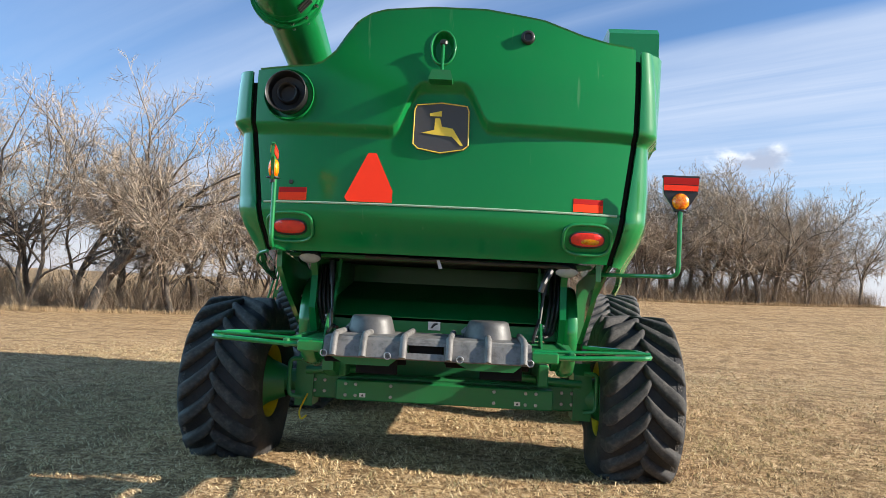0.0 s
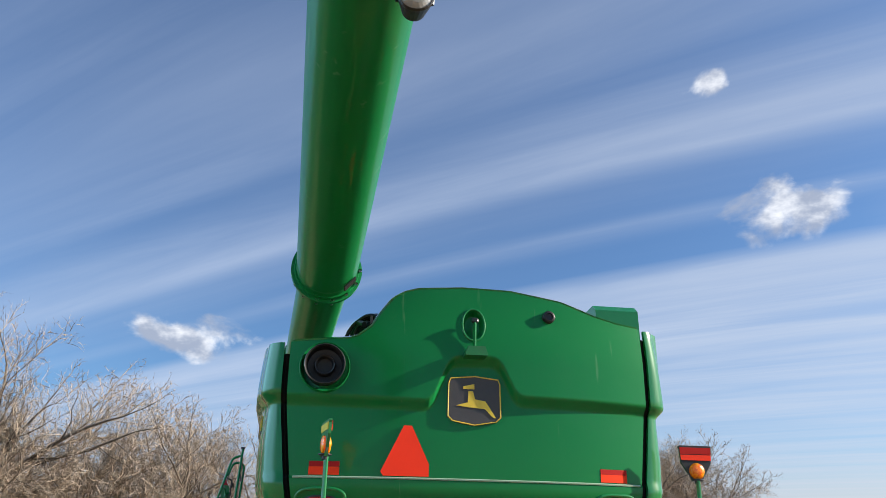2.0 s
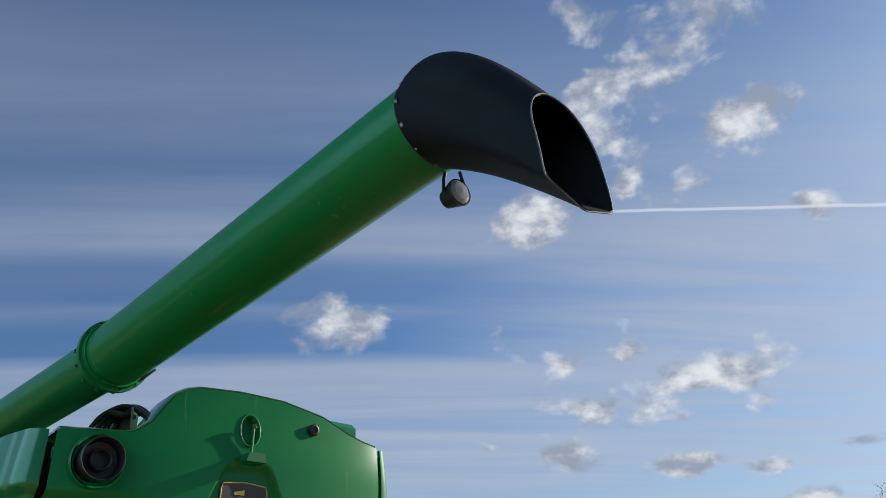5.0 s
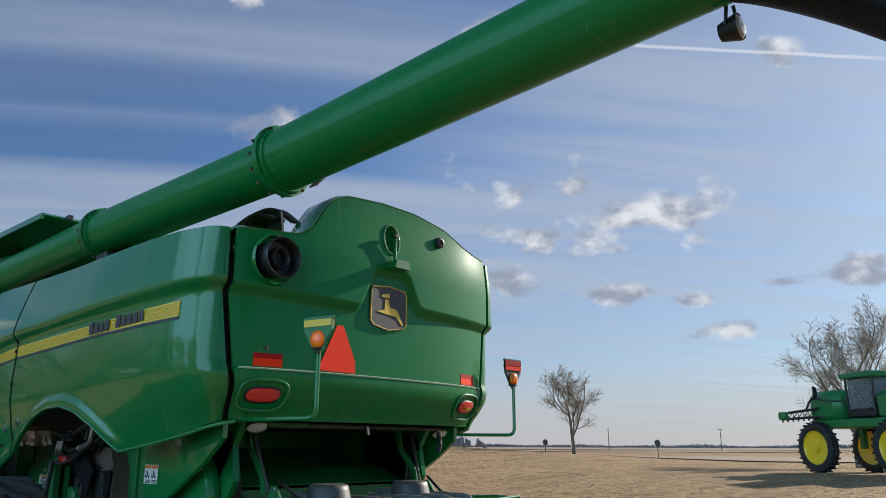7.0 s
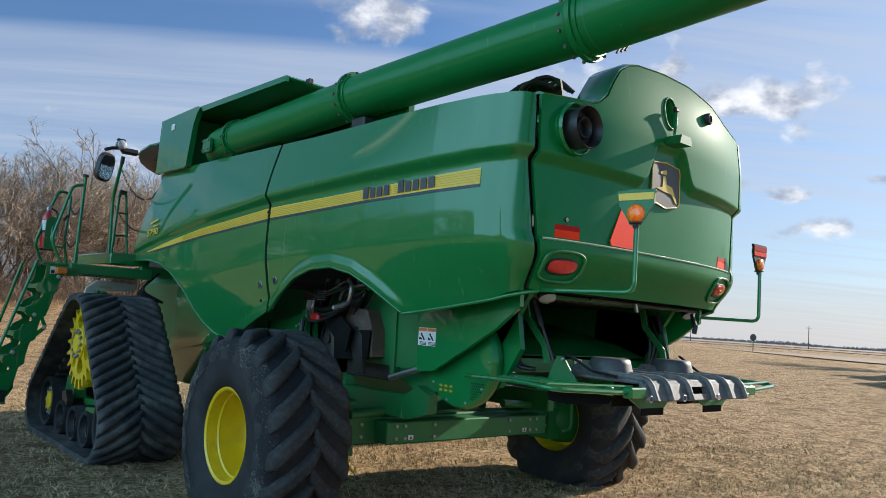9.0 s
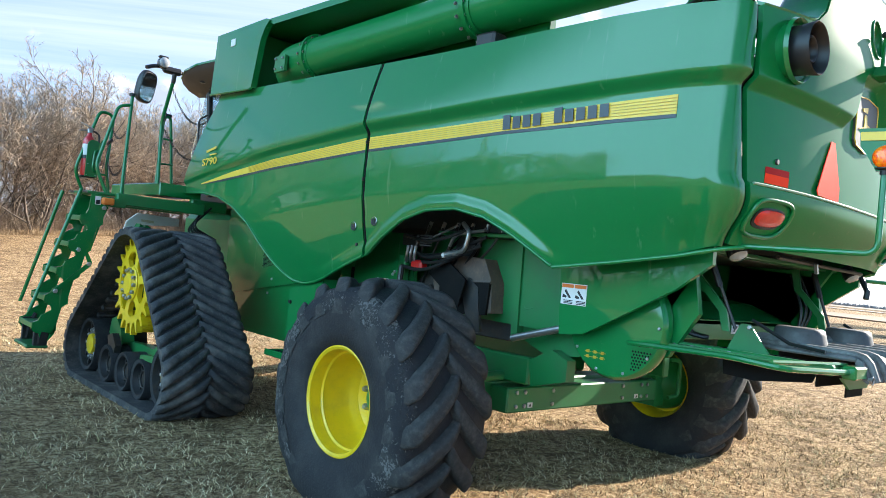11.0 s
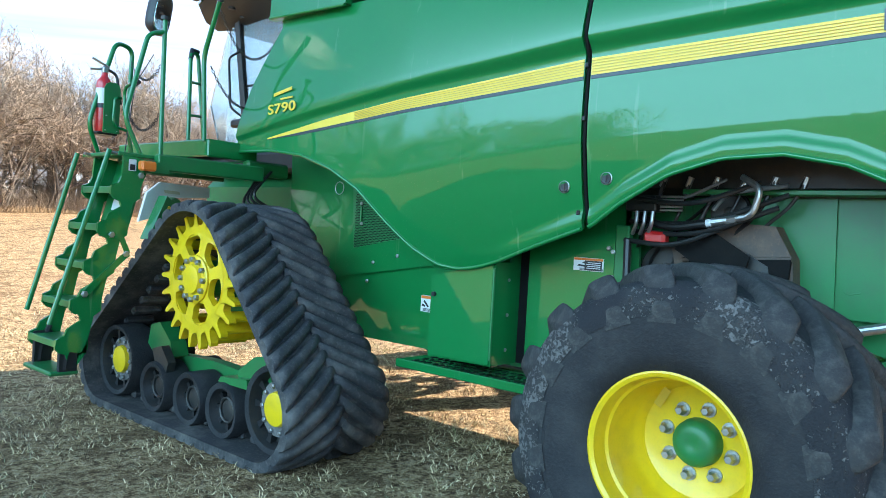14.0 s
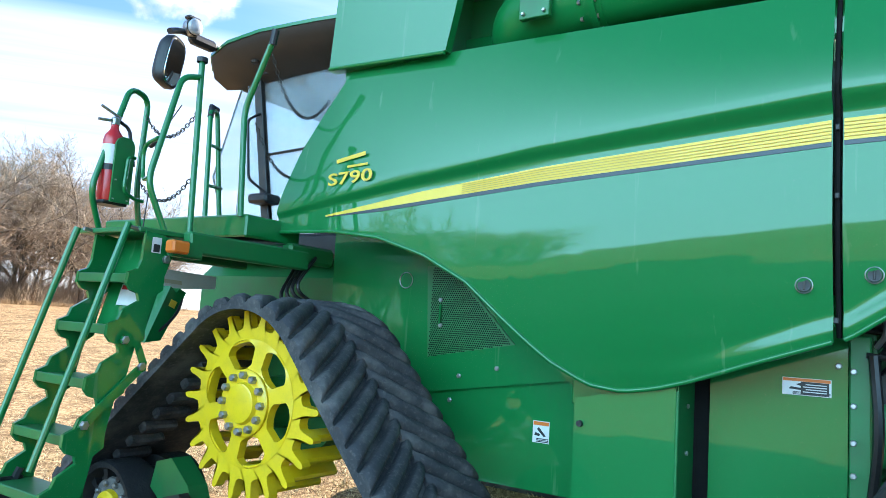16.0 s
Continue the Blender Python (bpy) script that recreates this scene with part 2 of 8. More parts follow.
dull_green = material("dull_green_paint", dull_paint)
green_frame = material("green_chassis", worn((0.008, 0.165, 0.042), (0.04, 0.10, 0.045), 0.45, scale=4, bump=0.12, coat=0.12, spread=0.45))
black = material("black_plastic", worn((0.012, 0.012, 0.013), (0.03, 0.03, 0.03), 0.45, scale=8, bump=0.05))
seam_black = material("seam_rubber", worn((0.006, 0.006, 0.006), (0.02, 0.018, 0.016), 0.75, spec=0.12))
rubber = material("tyre_rubber", worn((0.020, 0.020, 0.022), (0.055, 0.052, 0.05), 0.7, spec=0.3, scale=5, grain=60, bump=0.5, depth=0.01, spread=0.6))
def build_mud(n, s):
    """Black rubber with flakes of dried grey mud."""
    where = n.add("ShaderNodeTexCoord").outputs["Object"]
    flakes, broad, tiny = n.noise(where, 48.0, 6.0, 0.7, 0.5), n.noise(where, 3.5, 3.0), n.noise(where, 120.0, 3.0)
    mask = n.smooth(n.math("ADD", flakes, n.math("MULTIPLY", n.math("SUBTRACT", broad, 0.5), 0.5)), 0.555, 0.60)
    mud = n.mix(tiny, (0.10, 0.093, 0.09), (0.24, 0.225, 0.21))
    n.link(n.mix(mask, n.mix(n.smooth(broad, 0.4, 0.7), (0.026, 0.026, 0.029), (0.06, 0.057, 0.055)), mud), s.inputs["Base Color"])
    s.inputs["Roughness"].default_value, s.inputs["Specular IOR Level"].default_value = 0.85, 0.25
    b = n.add("ShaderNodeBump")
    b.inputs["Strength"].default_value, b.inputs["Distance"].default_value = 0.9, 0.02
    n.link(n.math("ADD", mask, n.math("MULTIPLY", tiny, 0.4)), b.inputs["Height"])
    n.link(b.outputs[0], s.inputs["Normal"])


muddy_rubber = material("muddy_tyre_rubber", build_mud)
belt_rubber = material("belt_rubber", worn((0.034, 0.034, 0.037), (0.17, 0.155, 0.14), 0.74, scale=5, grain=45, bump=0.45, depth=0.008, spread=0.7))
yellow = material("yellow_paint", worn((0.80, 0.53, 0.008), (0.52, 0.34, 0.03), 0.38, scale=9, bump=0.06, coat=0.3, spread=0.35))
lug_rubber = material("worn_lug_rubber", worn((0.036, 0.035, 0.035), (0.12, 0.11, 0.10), 0.78, spec=0.3, scale=22, grain=90, bump=0.6, depth=0.008, spread=0.5))
steel = material("bare_steel", worn((0.42, 0.42, 0.42), (0.2, 0.18, 0.15), 0.38, metal=0.9, scale=12))
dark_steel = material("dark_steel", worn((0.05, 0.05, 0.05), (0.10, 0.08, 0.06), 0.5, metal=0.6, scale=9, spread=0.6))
grey_plastic = material("grey_plastic", worn((0.15, 0.145, 0.14), (0.05, 0.047, 0.043), 0.6, scale=14, grain=45, bump=0.3, spread=0.8))
hose = material("black_hose", worn((0.010, 0.010, 0.010), (0.03, 0.03, 0.03), 0.4))
spout_rubber = material("black_spout", worn((0.008, 0.008, 0.009), (0.016, 0.016, 0.018), 0.62, spec=0.12, scale=2, bump=0.1, spread=0.6))
red_glow = material("fluorescent_red", worn((1.0, 0.05, 0.02), (0.9, 0.045, 0.02), 0.6, bump=0, spec=0.1))
red_dark = material("reflector_red", worn((0.45, 0.016, 0.014), (0.35, 0.014, 0.012), 0.5, bump=0, spec=0.1))
orange_red = material("reflector_orange", worn((1.0, 0.055, 0.015), (0.9, 0.05, 0.01), 0.55, bump=0, spec=0.1))


def build_amber(n, s):
    """Ribbed amber plastic that lets the light behind it through."""
    where = n.add("ShaderNodeTexCoord").outputs["Object"]
    cells = n.noise(where, 60.0, 3.0)
    n.link(n.mix(n.smooth(cells, 0.42, 0.62), (1.0, 0.30, 0.004), (0.85, 0.14, 0.003)), s.inputs["Base Color"])
    s.inputs["Roughness"].default_value, s.inputs["Coat Weight"].default_value = 0.25, 0.6
    s.inputs["Subsurface Weight"].default_value, s.inputs["Subsurface Scale"].default_value = 0.9, 0.12
    s.inputs["Subsurface Radius"].default_value = (1.0, 0.5, 0.1)
    b = n.add("ShaderNodeBump")
    b.inputs["Strength"].default_value, b.inputs["Distance"].default_value = 0.5, 0.006
    n.link(cells, b.inputs["Height"])
    n.link(b.outputs[0], s.inputs["Normal"])


amber = material("amber_lens", build_amber)
lens_red = material("red_lens", worn((0.80, 0.03, 0.022), (0.45, 0.016, 0.012), 0.25, scale=30, grain=140, bump=0.4, depth=0.005, coat=0.6, spread=0.6))
lamp_glass = material("lamp_glass", worn((0.38, 0.39, 0.40), (0.25, 0.25, 0.25), 0.15, scale=30, bump=0.1, coat=0.6))
decal_yellow = material("decal_yellow", worn((0.80, 0.56, 0.055), (0.7, 0.46, 0.05), 0.35, bump=0))
decal_line = material("decal_line", worn((0.58, 0.38, 0.03), (0.5, 0.33, 0.03), 0.35, bump=0))
decal_dark = material("decal_dark", worn((0.035, 0.045, 0.055), (0.05, 0.055, 0.06), 0.35, bump=0))
badge_dark = material("badge_dark", worn((0.055, 0.052, 0.055), (0.09, 0.08, 0.07), 0.5))
white_label = material("white_label", worn((0.72, 0.72, 0.70), (0.5, 0.5, 0.48), 0.45, bump=0))
ink = material("black_ink", worn((0.02, 0.02, 0.02), (0.03, 0.03, 0.03), 0.5, bump=0))
label_orange = material("label_orange", worn((0.75, 0.18, 0.02), (0.6, 0.15, 0.02), 0.45, bump=0))
label_red = material("extinguisher_red", worn((0.55, 0.012, 0.012), (0.4, 0.01, 0.01), 0.3, bump=0, coat=0.5))


def build_glass(n, s):
    where = n.add("ShaderNodeTexCoord").outputs["Object"]
    s.inputs["Base Color"].default_value = (0.75, 0.86, 0.9, 1)
    s.inputs["Transmission Weight"].default_value = 0.85
    s.inputs["IOR"].default_value = 1.3
    n.link(n.math("ADD", 0.02, n.math("MULTIPLY", n.noise(where, 6.0), 0.06)), s.inputs["Roughness"])


glass = material("cab_glass", build_glass)


def build_mirror(n, s):
    s.inputs["Metallic"].default_value, s.inputs["Roughness"].default_value = 1.0, 0.03
    s.inputs["Base Color"].default_value = (0.85, 0.87, 0.9, 1)


mirror_glass = material("mirror_glass", build_mirror)


def build_turf(n, s):
    """Dormant lawn: straw, thatch and traces of soil and green."""
    where = n.add("ShaderNodeTexCoord").outputs["Object"]
    lanes = n.add("ShaderNodeMapping")
    n.link(where, lanes.inputs[0])
    lanes.inputs["Rotation"].default_value = (0, 0, 0.25)
    lanes.inputs["Scale"].default_value = (0.12, 0.75, 1.0)
    streak = n.noise(lanes.outputs[0], 1.0, 5.0, 0.6)
    broad, patch, tuft, blade = n.noise(where, 0.16, 4.0), n.noise(where, 2.4, 6.0, 0.7), n.noise(where, 14.0, 6.0, 0.75), n.noise(where, 70.0, 4.0, 0.75)
    straw = n.ramp(tuft, [(0.40, (0.126, 0.071, 0.035)), (0.465, (0.342, 0.214, 0.102)), (0.53, (0.521, 0.346, 0.179)), (0.60, (0.684, 0.490, 0.291))])
    straw = n.mix(n.math("MULTIPLY", n.smooth(patch, 0.50, 0.58), 0.7), straw, (0.149, 0.085, 0.038))
    straw = n.mix(n.math("MULTIPLY", n.smooth(streak, 0.52, 0.68), 0.5), straw, (0.208, 0.122, 0.056))
    straw = n.mix(n.math("MULTIPLY", n.smooth(streak, 0.46, 0.32), 0.45), straw, (0.505, 0.340, 0.185))
    straw = n.mix(n.math("MULTIPLY", n.smooth(broad, 0.5, 0.72), 0.35), straw, (0.268, 0.153, 0.063))
    straw = n.mix(n.math("MULTIPLY", n.smooth(broad, 0.45, 0.3), 0.15), straw, (0.149, 0.136, 0.046))
    straw = n.mix(n.math("MULTIPLY", n.smooth(blade, 0.50, 0.40), 0.6), straw, (0.067, 0.039, 0.020))
    straw = n.mix(n.math("MULTIPLY", n.smooth(blade, 0.57, 0.68), 0.6), straw, (0.624, 0.456, 0.278))
    mat_gap = n.noise(where, 34.0, 5.0, 0.7)
    straw = n.mix(n.math("MULTIPLY", n.smooth(mat_gap, 0.47, 0.36), 0.75), straw, (0.081, 0.048, 0.026))
    straw = n.mix(n.math("MULTIPLY", n.smooth(mat_gap, 0.58, 0.68), 0.6), straw, (0.713, 0.520, 0.310))
    n.link(straw, s.inputs["Base Color"])
    s.inputs["Roughness"].default_value = 0.95
    s.inputs["Specular IOR Level"].default_value = 0.15
    b = n.add("ShaderNodeBump")
    b.inputs["Strength"].default_value, b.inputs["Distance"].default_value = 0.8, 0.03
    n.link(n.math("ADD", n.math("MULTIPLY", tuft, 1.3), n.math("ADD", blade, n.math("MULTIPLY", patch, 1.5))), b.inputs["Height"])
    n.link(b.outputs[0], s.inputs["Normal"])


turf = material("dormant_turf", build_turf)


def build_blade(n, s):
    pick = n.add("ShaderNodeNewGeometry").outputs["Random Per Island"]
    colour = n.ramp(pick, [(0.0, (0.07, 0.045, 0.022)), (0.3, (0.24, 0.155, 0.07)), (0.6, (0.60, 0.43, 0.22)), (0.9, (0.92, 0.74, 0.46)), (1.0, (0.20, 0.21, 0.07))])
    n.link(colour, s.inputs["Base Color"])
    s.inputs["Roughness"].default_value = 0.8


blade_mat = material("dry_grass_blades", build_blade)


def build_bark(base, light):
    def build(n, s):
        where = n.add("ShaderNodeTexCoord").outputs["Object"]
        mapping = n.add("ShaderNodeMapping")
        n.link(where, mapping.inputs[0])
        mapping.inputs["Scale"].default_value = (6, 6, 1.2)
        ridge, broad = n.noise(mapping.outputs[0], 3.0, 5.0, 0.65), n.noise(where, 0.6)
        colour = n.mix(n.smooth(ridge, 0.35, 0.7), base, light)
        colour = n.mix(n.math("MULTIPLY", n.smooth(broad, 0.45, 0.7), 0.4), colour, tuple(v * 0.6 for v in base))
        n.link(colour, s.inputs["Base Color"])
        s.inputs["Roughness"].default_value = 0.9
    return build


bark = material("grey_bark", build_bark((0.085, 0.068, 0.053), (0.24, 0.195, 0.152)))
brush_mat = material("dry_brush", build_bark((0.19, 0.14, 0.095), (0.42, 0.32, 0.22)))
twig_mat = material("twig_bark", build_bark((0.27, 0.212, 0.158), (0.50, 0.405, 0.305)))
tall_grass_mat = material("tall_dry_grass", build_bark((0.32, 0.21, 0.11), (0.52, 0.38, 0.22)))
asphalt = material("grey_road", worn((0.20, 0.20, 0.205), (0.28, 0.27, 0.26), 0.85, scale=0.4, grain=30))
far_soil = material("far_field", worn((0.26, 0.18, 0.115), (0.38, 0.27, 0.16), 0.95, scale=0.05, grain=3, bump=0))
far_wood = material("far_woods", worn((0.19, 0.18, 0.185), (0.25, 0.23, 0.22), 0.95, scale=0.2, grain=2, bump=0))
wood_pole = material("pole_wood", worn((0.12, 0.09, 0.07), (0.2, 0.16, 0.12), 0.85))

# ---- building blocks ----
OFFSET = {}


def thing(name, at, label, category, group="", kind=""):
    ob = new(name)
    ob.location = at
    OFFSET[ob.name] = Vector(at)
    return tagged(ob, label, category, group, kind)


def part(name, bm, mat, parent, label="", smooth=None):
    """Links a bmesh, built in the place's own coordinates, as one mesh under a thing or part."""
    at = OFFSET.get(parent.name, Vector()) if parent else Vector()
    if at.length:
        bmesh.ops.translate(bm, verts=bm.verts, vec=-at)
    if smooth is not None:
        for f in bm.faces:
            f.smooth = True
        for e in bm.edges:
            if len(e.link_faces) == 2 and e.calc_face_angle(0) > radians(smooth):
                e.smooth = False
    mesh = bpy.data.meshes.new(name)
    bm.to_mesh(mesh)
    bm.free()
    mesh.materials.append(mat)
    ob = new(name, mesh)
    if parent:
        ob.parent = parent
        OFFSET[ob.name] = at
    if label:
        ob["label"] = label
    return ob


def box(lo, hi, bevel=0.006, m=None, bm=None):
    bm = bm or bmesh.new()
    r = bmesh.ops.create_cube(bm, size=1.0)
    c, d = (Vector(lo) + Vector(hi)) / 2, Vector(hi) - Vector(lo)
    for v in r["verts"]:
        v.co = c + Vector((v.co.x * d.x, v.co.y * d.y, v.co.z * d.z))
    if bevel:
        edges = list({e for v in r["verts"] for e in v.link_edges})
        made = bmesh.ops.bevel(bm, geom=edges, offset=min(bevel, 0.45 * min(abs(x) for x in d)), segments=1, affect="EDGES")
        verts = list({v for f in made["faces"] for v in f.verts} | {v for v in r["verts"] if v.is_valid})
    else:
        verts = r["verts"]
    if m is not None:
        bmesh.ops.transform(bm, matrix=m, verts=verts)
    return bm


def frames_along(points):
    """Parallel frames along a polyline."""
    pts = [Vector(p) for p in points]
    ways = []
    for i in range(len(pts)):
        a, b = pts[max(i - 1, 0)], pts[min(i + 1, len(pts) - 1)]
        ways.append((b - a).normalized())
    side = ways[0].orthogonal().normalized()
    out = []
    for p, d in zip(pts, ways):
        side = (side - d * side.dot(d)).normalized()
        out.append((p, side, d.cross(side)))
    return out


def tube(points, radius, segments=8, bm=None, caps=True):
    """A round tube along points; radius may be a list."""
    bm = bm or bmesh.new()
    rings = []
    for i, (p, a, b) in enumerate(frames_along(points)):
        r = radius[i] if isinstance(radius, (list, tuple)) else radius
        rings.append([bm.verts.new(p + r * (math.cos(t) * a + math.sin(t) * b)) for t in (2 * math.pi * k / segments for k in range(segments))])
    for r0, r1 in zip(rings, rings[1:]):
        for k in range(segments):
            bm.faces.new((r0[k], r0[(k + 1) % segments], r1[(k + 1) % segments], r1[k]))
    if caps:
        bm.faces.new(rings[0][::-1])
        bm.faces.new(rings[-1])
    return bm


def rounded(points, radius, steps=4):
    """A polyline with its inner corners rounded."""
    pts = [Vector(p) for p in points]
    out = [pts[0]]
    for a, b, c in zip(pts, pts[1:], pts[2:]):
        r = min(radius, 0.45 * (a - b).length, 0.45 * (c - b).length)
        p, q = b + (a - b).normalized() * r, b + (c - b).normalized() * r
        out += [(1 - t) ** 2 * p + 2 * t * (1 - t) * b + t * t * q for t in (k / steps for k in range(steps + 1))]
    return out + [pts[-1]]


def prism(outline, lo, hi, axis="x", bm=None):
    """A flat outline of (a, b) pairs given thickness along an axis: x takes (y, z), y takes (x, z), z takes (x, y)."""
    bm = bm or bmesh.new()

    def at(a, b, c):
        return {"x": (c, a, b), "y": (a, c, b), "z": (a, b, c)}[axis]

    low, high = [bm.verts.new(at(a, b, lo)) for a, b in outline], [bm.verts.new(at(a, b, hi)) for a, b in outline]
    n = len(outline)
    faces = [bm.faces.new(low), bm.faces.new(high[::-1])]
    faces += [bm.faces.new((low[(k + 1) % n], low[k], high[k], high[(k + 1) % n])) for k in range(n)]
    bmesh.ops.recalc_face_normals(bm, faces=faces)
    return bm


def lathe(profile, centre, axis="x", segments=32, bm=None):
    """A profile of (distance along the axis, radius) turned round the axis."""
    bm = bm or bmesh.new()
    c = Vector(centre)
    u, v, d = {"x": ((0, 1, 0), (0, 0, 1), (1, 0, 0)), "y": ((1, 0, 0), (0, 0, 1), (0, 1, 0)), "z": ((1, 0, 0), (0, 1, 0), (0, 0, 1))}[axis]
    u, v, d = Vector(u), Vector(v), Vector(d)
    rings = []
    for s, r in profile:
        if r < 1e-5:
            rings.append([bm.verts.new(c + d * s)])
        else:
            rings.append([bm.verts.new(c + d * s + r * (math.cos(t) * u + math.sin(t) * v)) for t in (2 * math.pi * k / segments for k in range(segments))])
    faces = []
    for a, b in zip(rings, rings[1:]):
        for k in range(segments):
            j = (k + 1) % segments
            if len(a) == 1 and len(b) == 1:
                continue
            if len(a) == 1:
                faces.append(bm.faces.new((a[0], b[k], b[j])))
            elif len(b) == 1:
                faces.append(bm.faces.new((a[k], b[0], a[j])))
            else:
                faces.append(bm.faces.new((a[k], b[k], b[j], a[j])))
    bmesh.ops.recalc_face_normals(bm, faces=faces)
    return bm


def lerp(table, x):
    return float(np.interp(x, [a for a, _ in table], [b for _, b in table]))


def flipped(bm):
    """The same shape on the machine's other side."""
    for v in bm.verts:
        v.co.x = -v.co.x
    bmesh.ops.reverse_faces(bm, faces=bm.faces)
    return bm


def turned(bm, m):
    """The same shape, moved by a pose."""
    bmesh.ops.transform(bm, verts=bm.verts, matrix=m)
    return bm


def shell(rows, thick, mat_rows=None):
    """A panel with thickness from rows of points, which may run together."""
    bm = bmesh.new()
    grid = [[bm.verts.new(p) for p in row] for row in rows]
    for r0, r1 in zip(grid, grid[1:]):
        for k in range(len(r0) - 1):
            quad = (r0[k], r0[k + 1], r1[k + 1], r1[k])
            if (quad[0].co - quad[3].co).length < 1e-5 and (quad[1].co - quad[2].co).length < 1e-5:
                continue
            bm.faces.new(quad)
    bmesh.ops.remove_doubles(bm, verts=bm.verts, dist=1e-4)
    bmesh.ops.dissolve_degenerate(bm, edges=bm.edges, dist=1e-4)
    loose = [v for v in bm.verts if not v.link_faces]
    bmesh.ops.delete(bm, geom=loose, context="VERTS")
    bmesh.ops.recalc_face_normals(bm, faces=bm.faces)
    outer = bm.faces[:]
    inner = {}
    for v in bm.verts[:]:
        n = sum((f.normal * f.calc_area() for f in v.link_faces), Vector())
        inner[v] = bm.verts.new(v.co + (n.normalized() if n.length else Vector()) * thick)
    rim = [e for e in bm.edges if len(e.link_faces) == 1]
    for f in outer:
        bm.faces.new([inner[v] for v in reversed(f.verts)])
    for e in rim:
        u, v = e.verts
        bm.faces.new((u, v, inner[v], inner[u]))
    bmesh.ops.recalc_face_normals(bm, faces=bm.faces)
    return bm


def lettering(name, text, size, m, mat, parent, depth=0.002, font_shear=0.0, squash=1.0):
    """Letters as a thin mesh, laid by the pose m: x along the line, y up."""
    curve = bpy.data.curves.new(name, "FONT")
    curve.body, curve.size, curve.extrude, curve.shear = text, size, depth, font_shear
    curve.offset = 0.0015 * size / 0.1
    curve.resolution_u = 3
    temp = bpy.data.objects.new(name, curve)
    mesh = bpy.data.meshes.new_from_object(temp)
    bpy.data.objects.remove(temp)
    bm = bmesh.new()
    bm.from_mesh(mesh)
    bpy.data.meshes.remove(mesh)
    bmesh.ops.scale(bm, verts=bm.verts, vec=(squash, 1, 1))
    bmesh.ops.transform(bm, verts=bm.verts, matrix=m)
    return part(name, bm, mat, parent)


# ---- ground ----
def smoothstep(a, b, x):
    t = min(max((x - a) / (b - a), 0.0), 1.0)
    return t * t * (3 - 2 * t)


def height(x, y):
    rise = 1.55 * smoothstep(11, 38, y) * smoothstep(-16, 10, x) * smoothstep(75, 30, x)
    bank = 0.55 * math.exp(-((x - 25) ** 2 + (y - 3) ** 2) / (2 * 9.0**2)) + 0.5 * smoothstep(13, 40, x)
    far = 0.9 * smoothstep(90, 260, math.hypot(x, y)) * smoothstep(-60, 60, y)
    near = 0.012 * noise.noise((x * 0.9, y * 0.9, 3.0)) + 0.05 * noise.noise((x * 0.1, y * 0.1, 7.0)) * smoothstep(9, 20, math.hypot(x, y - 3))
    return rise + bank + far + near


GROUND_X = [-1800, -900, -450, -230, -130, -90, -70] + list(range(-60, -12, 3)) + [v * 0.5 for v in range(-24, 25)] + list(range(13, 62, 3)) + [66, 75, 90, 110, 140, 180, 240, 350, 500, 900, 1800]
GROUND_Y = [-1800, -900, -400, -150, -70, -40, -25, -16] + [v * 0.5 for v in range(-24, 30)] + list(range(15, 62, 3)) + [66, 75, 90, 110, 140, 180, 240, 350, 500, 900, 1800]


def ground_z(x, y):
    """The height of the built sheet between its grid lines."""
    i = min(max(int(np.searchsorted(GROUND_X, x)) - 1, 0), len(GROUND_X) - 2)
    j = min(max(int(np.searchsorted(GROUND_Y, y)) - 1, 0), len(GROUND_Y) - 2)
    x0, x1, y0, y1 = GROUND_X[i], GROUND_X[i + 1], GROUND_Y[j], GROUND_Y[j + 1]
    u, v = (x - x0) / (x1 - x0), (y - y0) / (y1 - y0)
    return (1 - u) * ((1 - v) * height(x0, y0) + v * height(x0, y1)) + u * ((1 - v) * height(x1, y0) + v * height(x1, y1))


def build_ground():
    bm = bmesh.new()
    xs, ys = GROUND_X, GROUND_Y
    grid = [[bm.verts.new((x, y, height(x, y))) for y in ys] for x in xs]
    for a, b in zip(grid, grid[1:]):
        for k in range(len(ys) - 1):
            bm.faces.new((a[k], b[k], b[k + 1], a[k + 1]))
    ground = part("ground", bm, turf, None, smooth=180)
    return tagged(ground, "dormant straw-coloured lawn, matted and patchy", "grass", kind="structure")


build_ground()

# ---- the combine harvester ----
combine = thing("combine_harvester", (0, 3.0, 0), "green tracked combine harvester with yellow wheels, parked on dry grass", "combine harvester")

SIDE = [(-0.02, 1.40), (0.0, 1.43), (0.05, 1.49), (0.12, 1.54), (0.2, 1.575), (0.33, 1.604), (0.72, 1.645), (1.58, 1.69), (3.07, 1.742), (4.5, 1.785), (6.0, 1.81), (6.6, 1.80)]
# the flank's swell, by the height over its crease, and the crease's own height
SWELL = [(-0.85, -0.25), (-0.6, -0.145), (-0.42, -0.086), (-0.25, -0.044), (-0.12, -0.021), (-0.012, -0.002), (0.0, 0.0), (0.012, 0.001), (0.2, 0.008), (0.5, 0.0), (1.5, 0.0)]
CREASE = [(-0.1, 2.34), (1.2, 2.305), (2.1, 2.265), (3.08, 2.205), (3.8, 2.12), (4.6, 2.0), (5.3, 2.0), (6.5, 2.1)]
LEDGE_LINE = [(-0.02, 2.86), (0.3, 2.85), (1.6, 2.80), (3.07, 2.725), (4.5, 2.60), (5.5, 2.475), (6.2, 2.37), (6.6, 2.31)]
LEDGE_HIGH = [(-0.02, 0.095), (3.0, 0.10), (5.0, 0.075), (6.5, 0.05)]
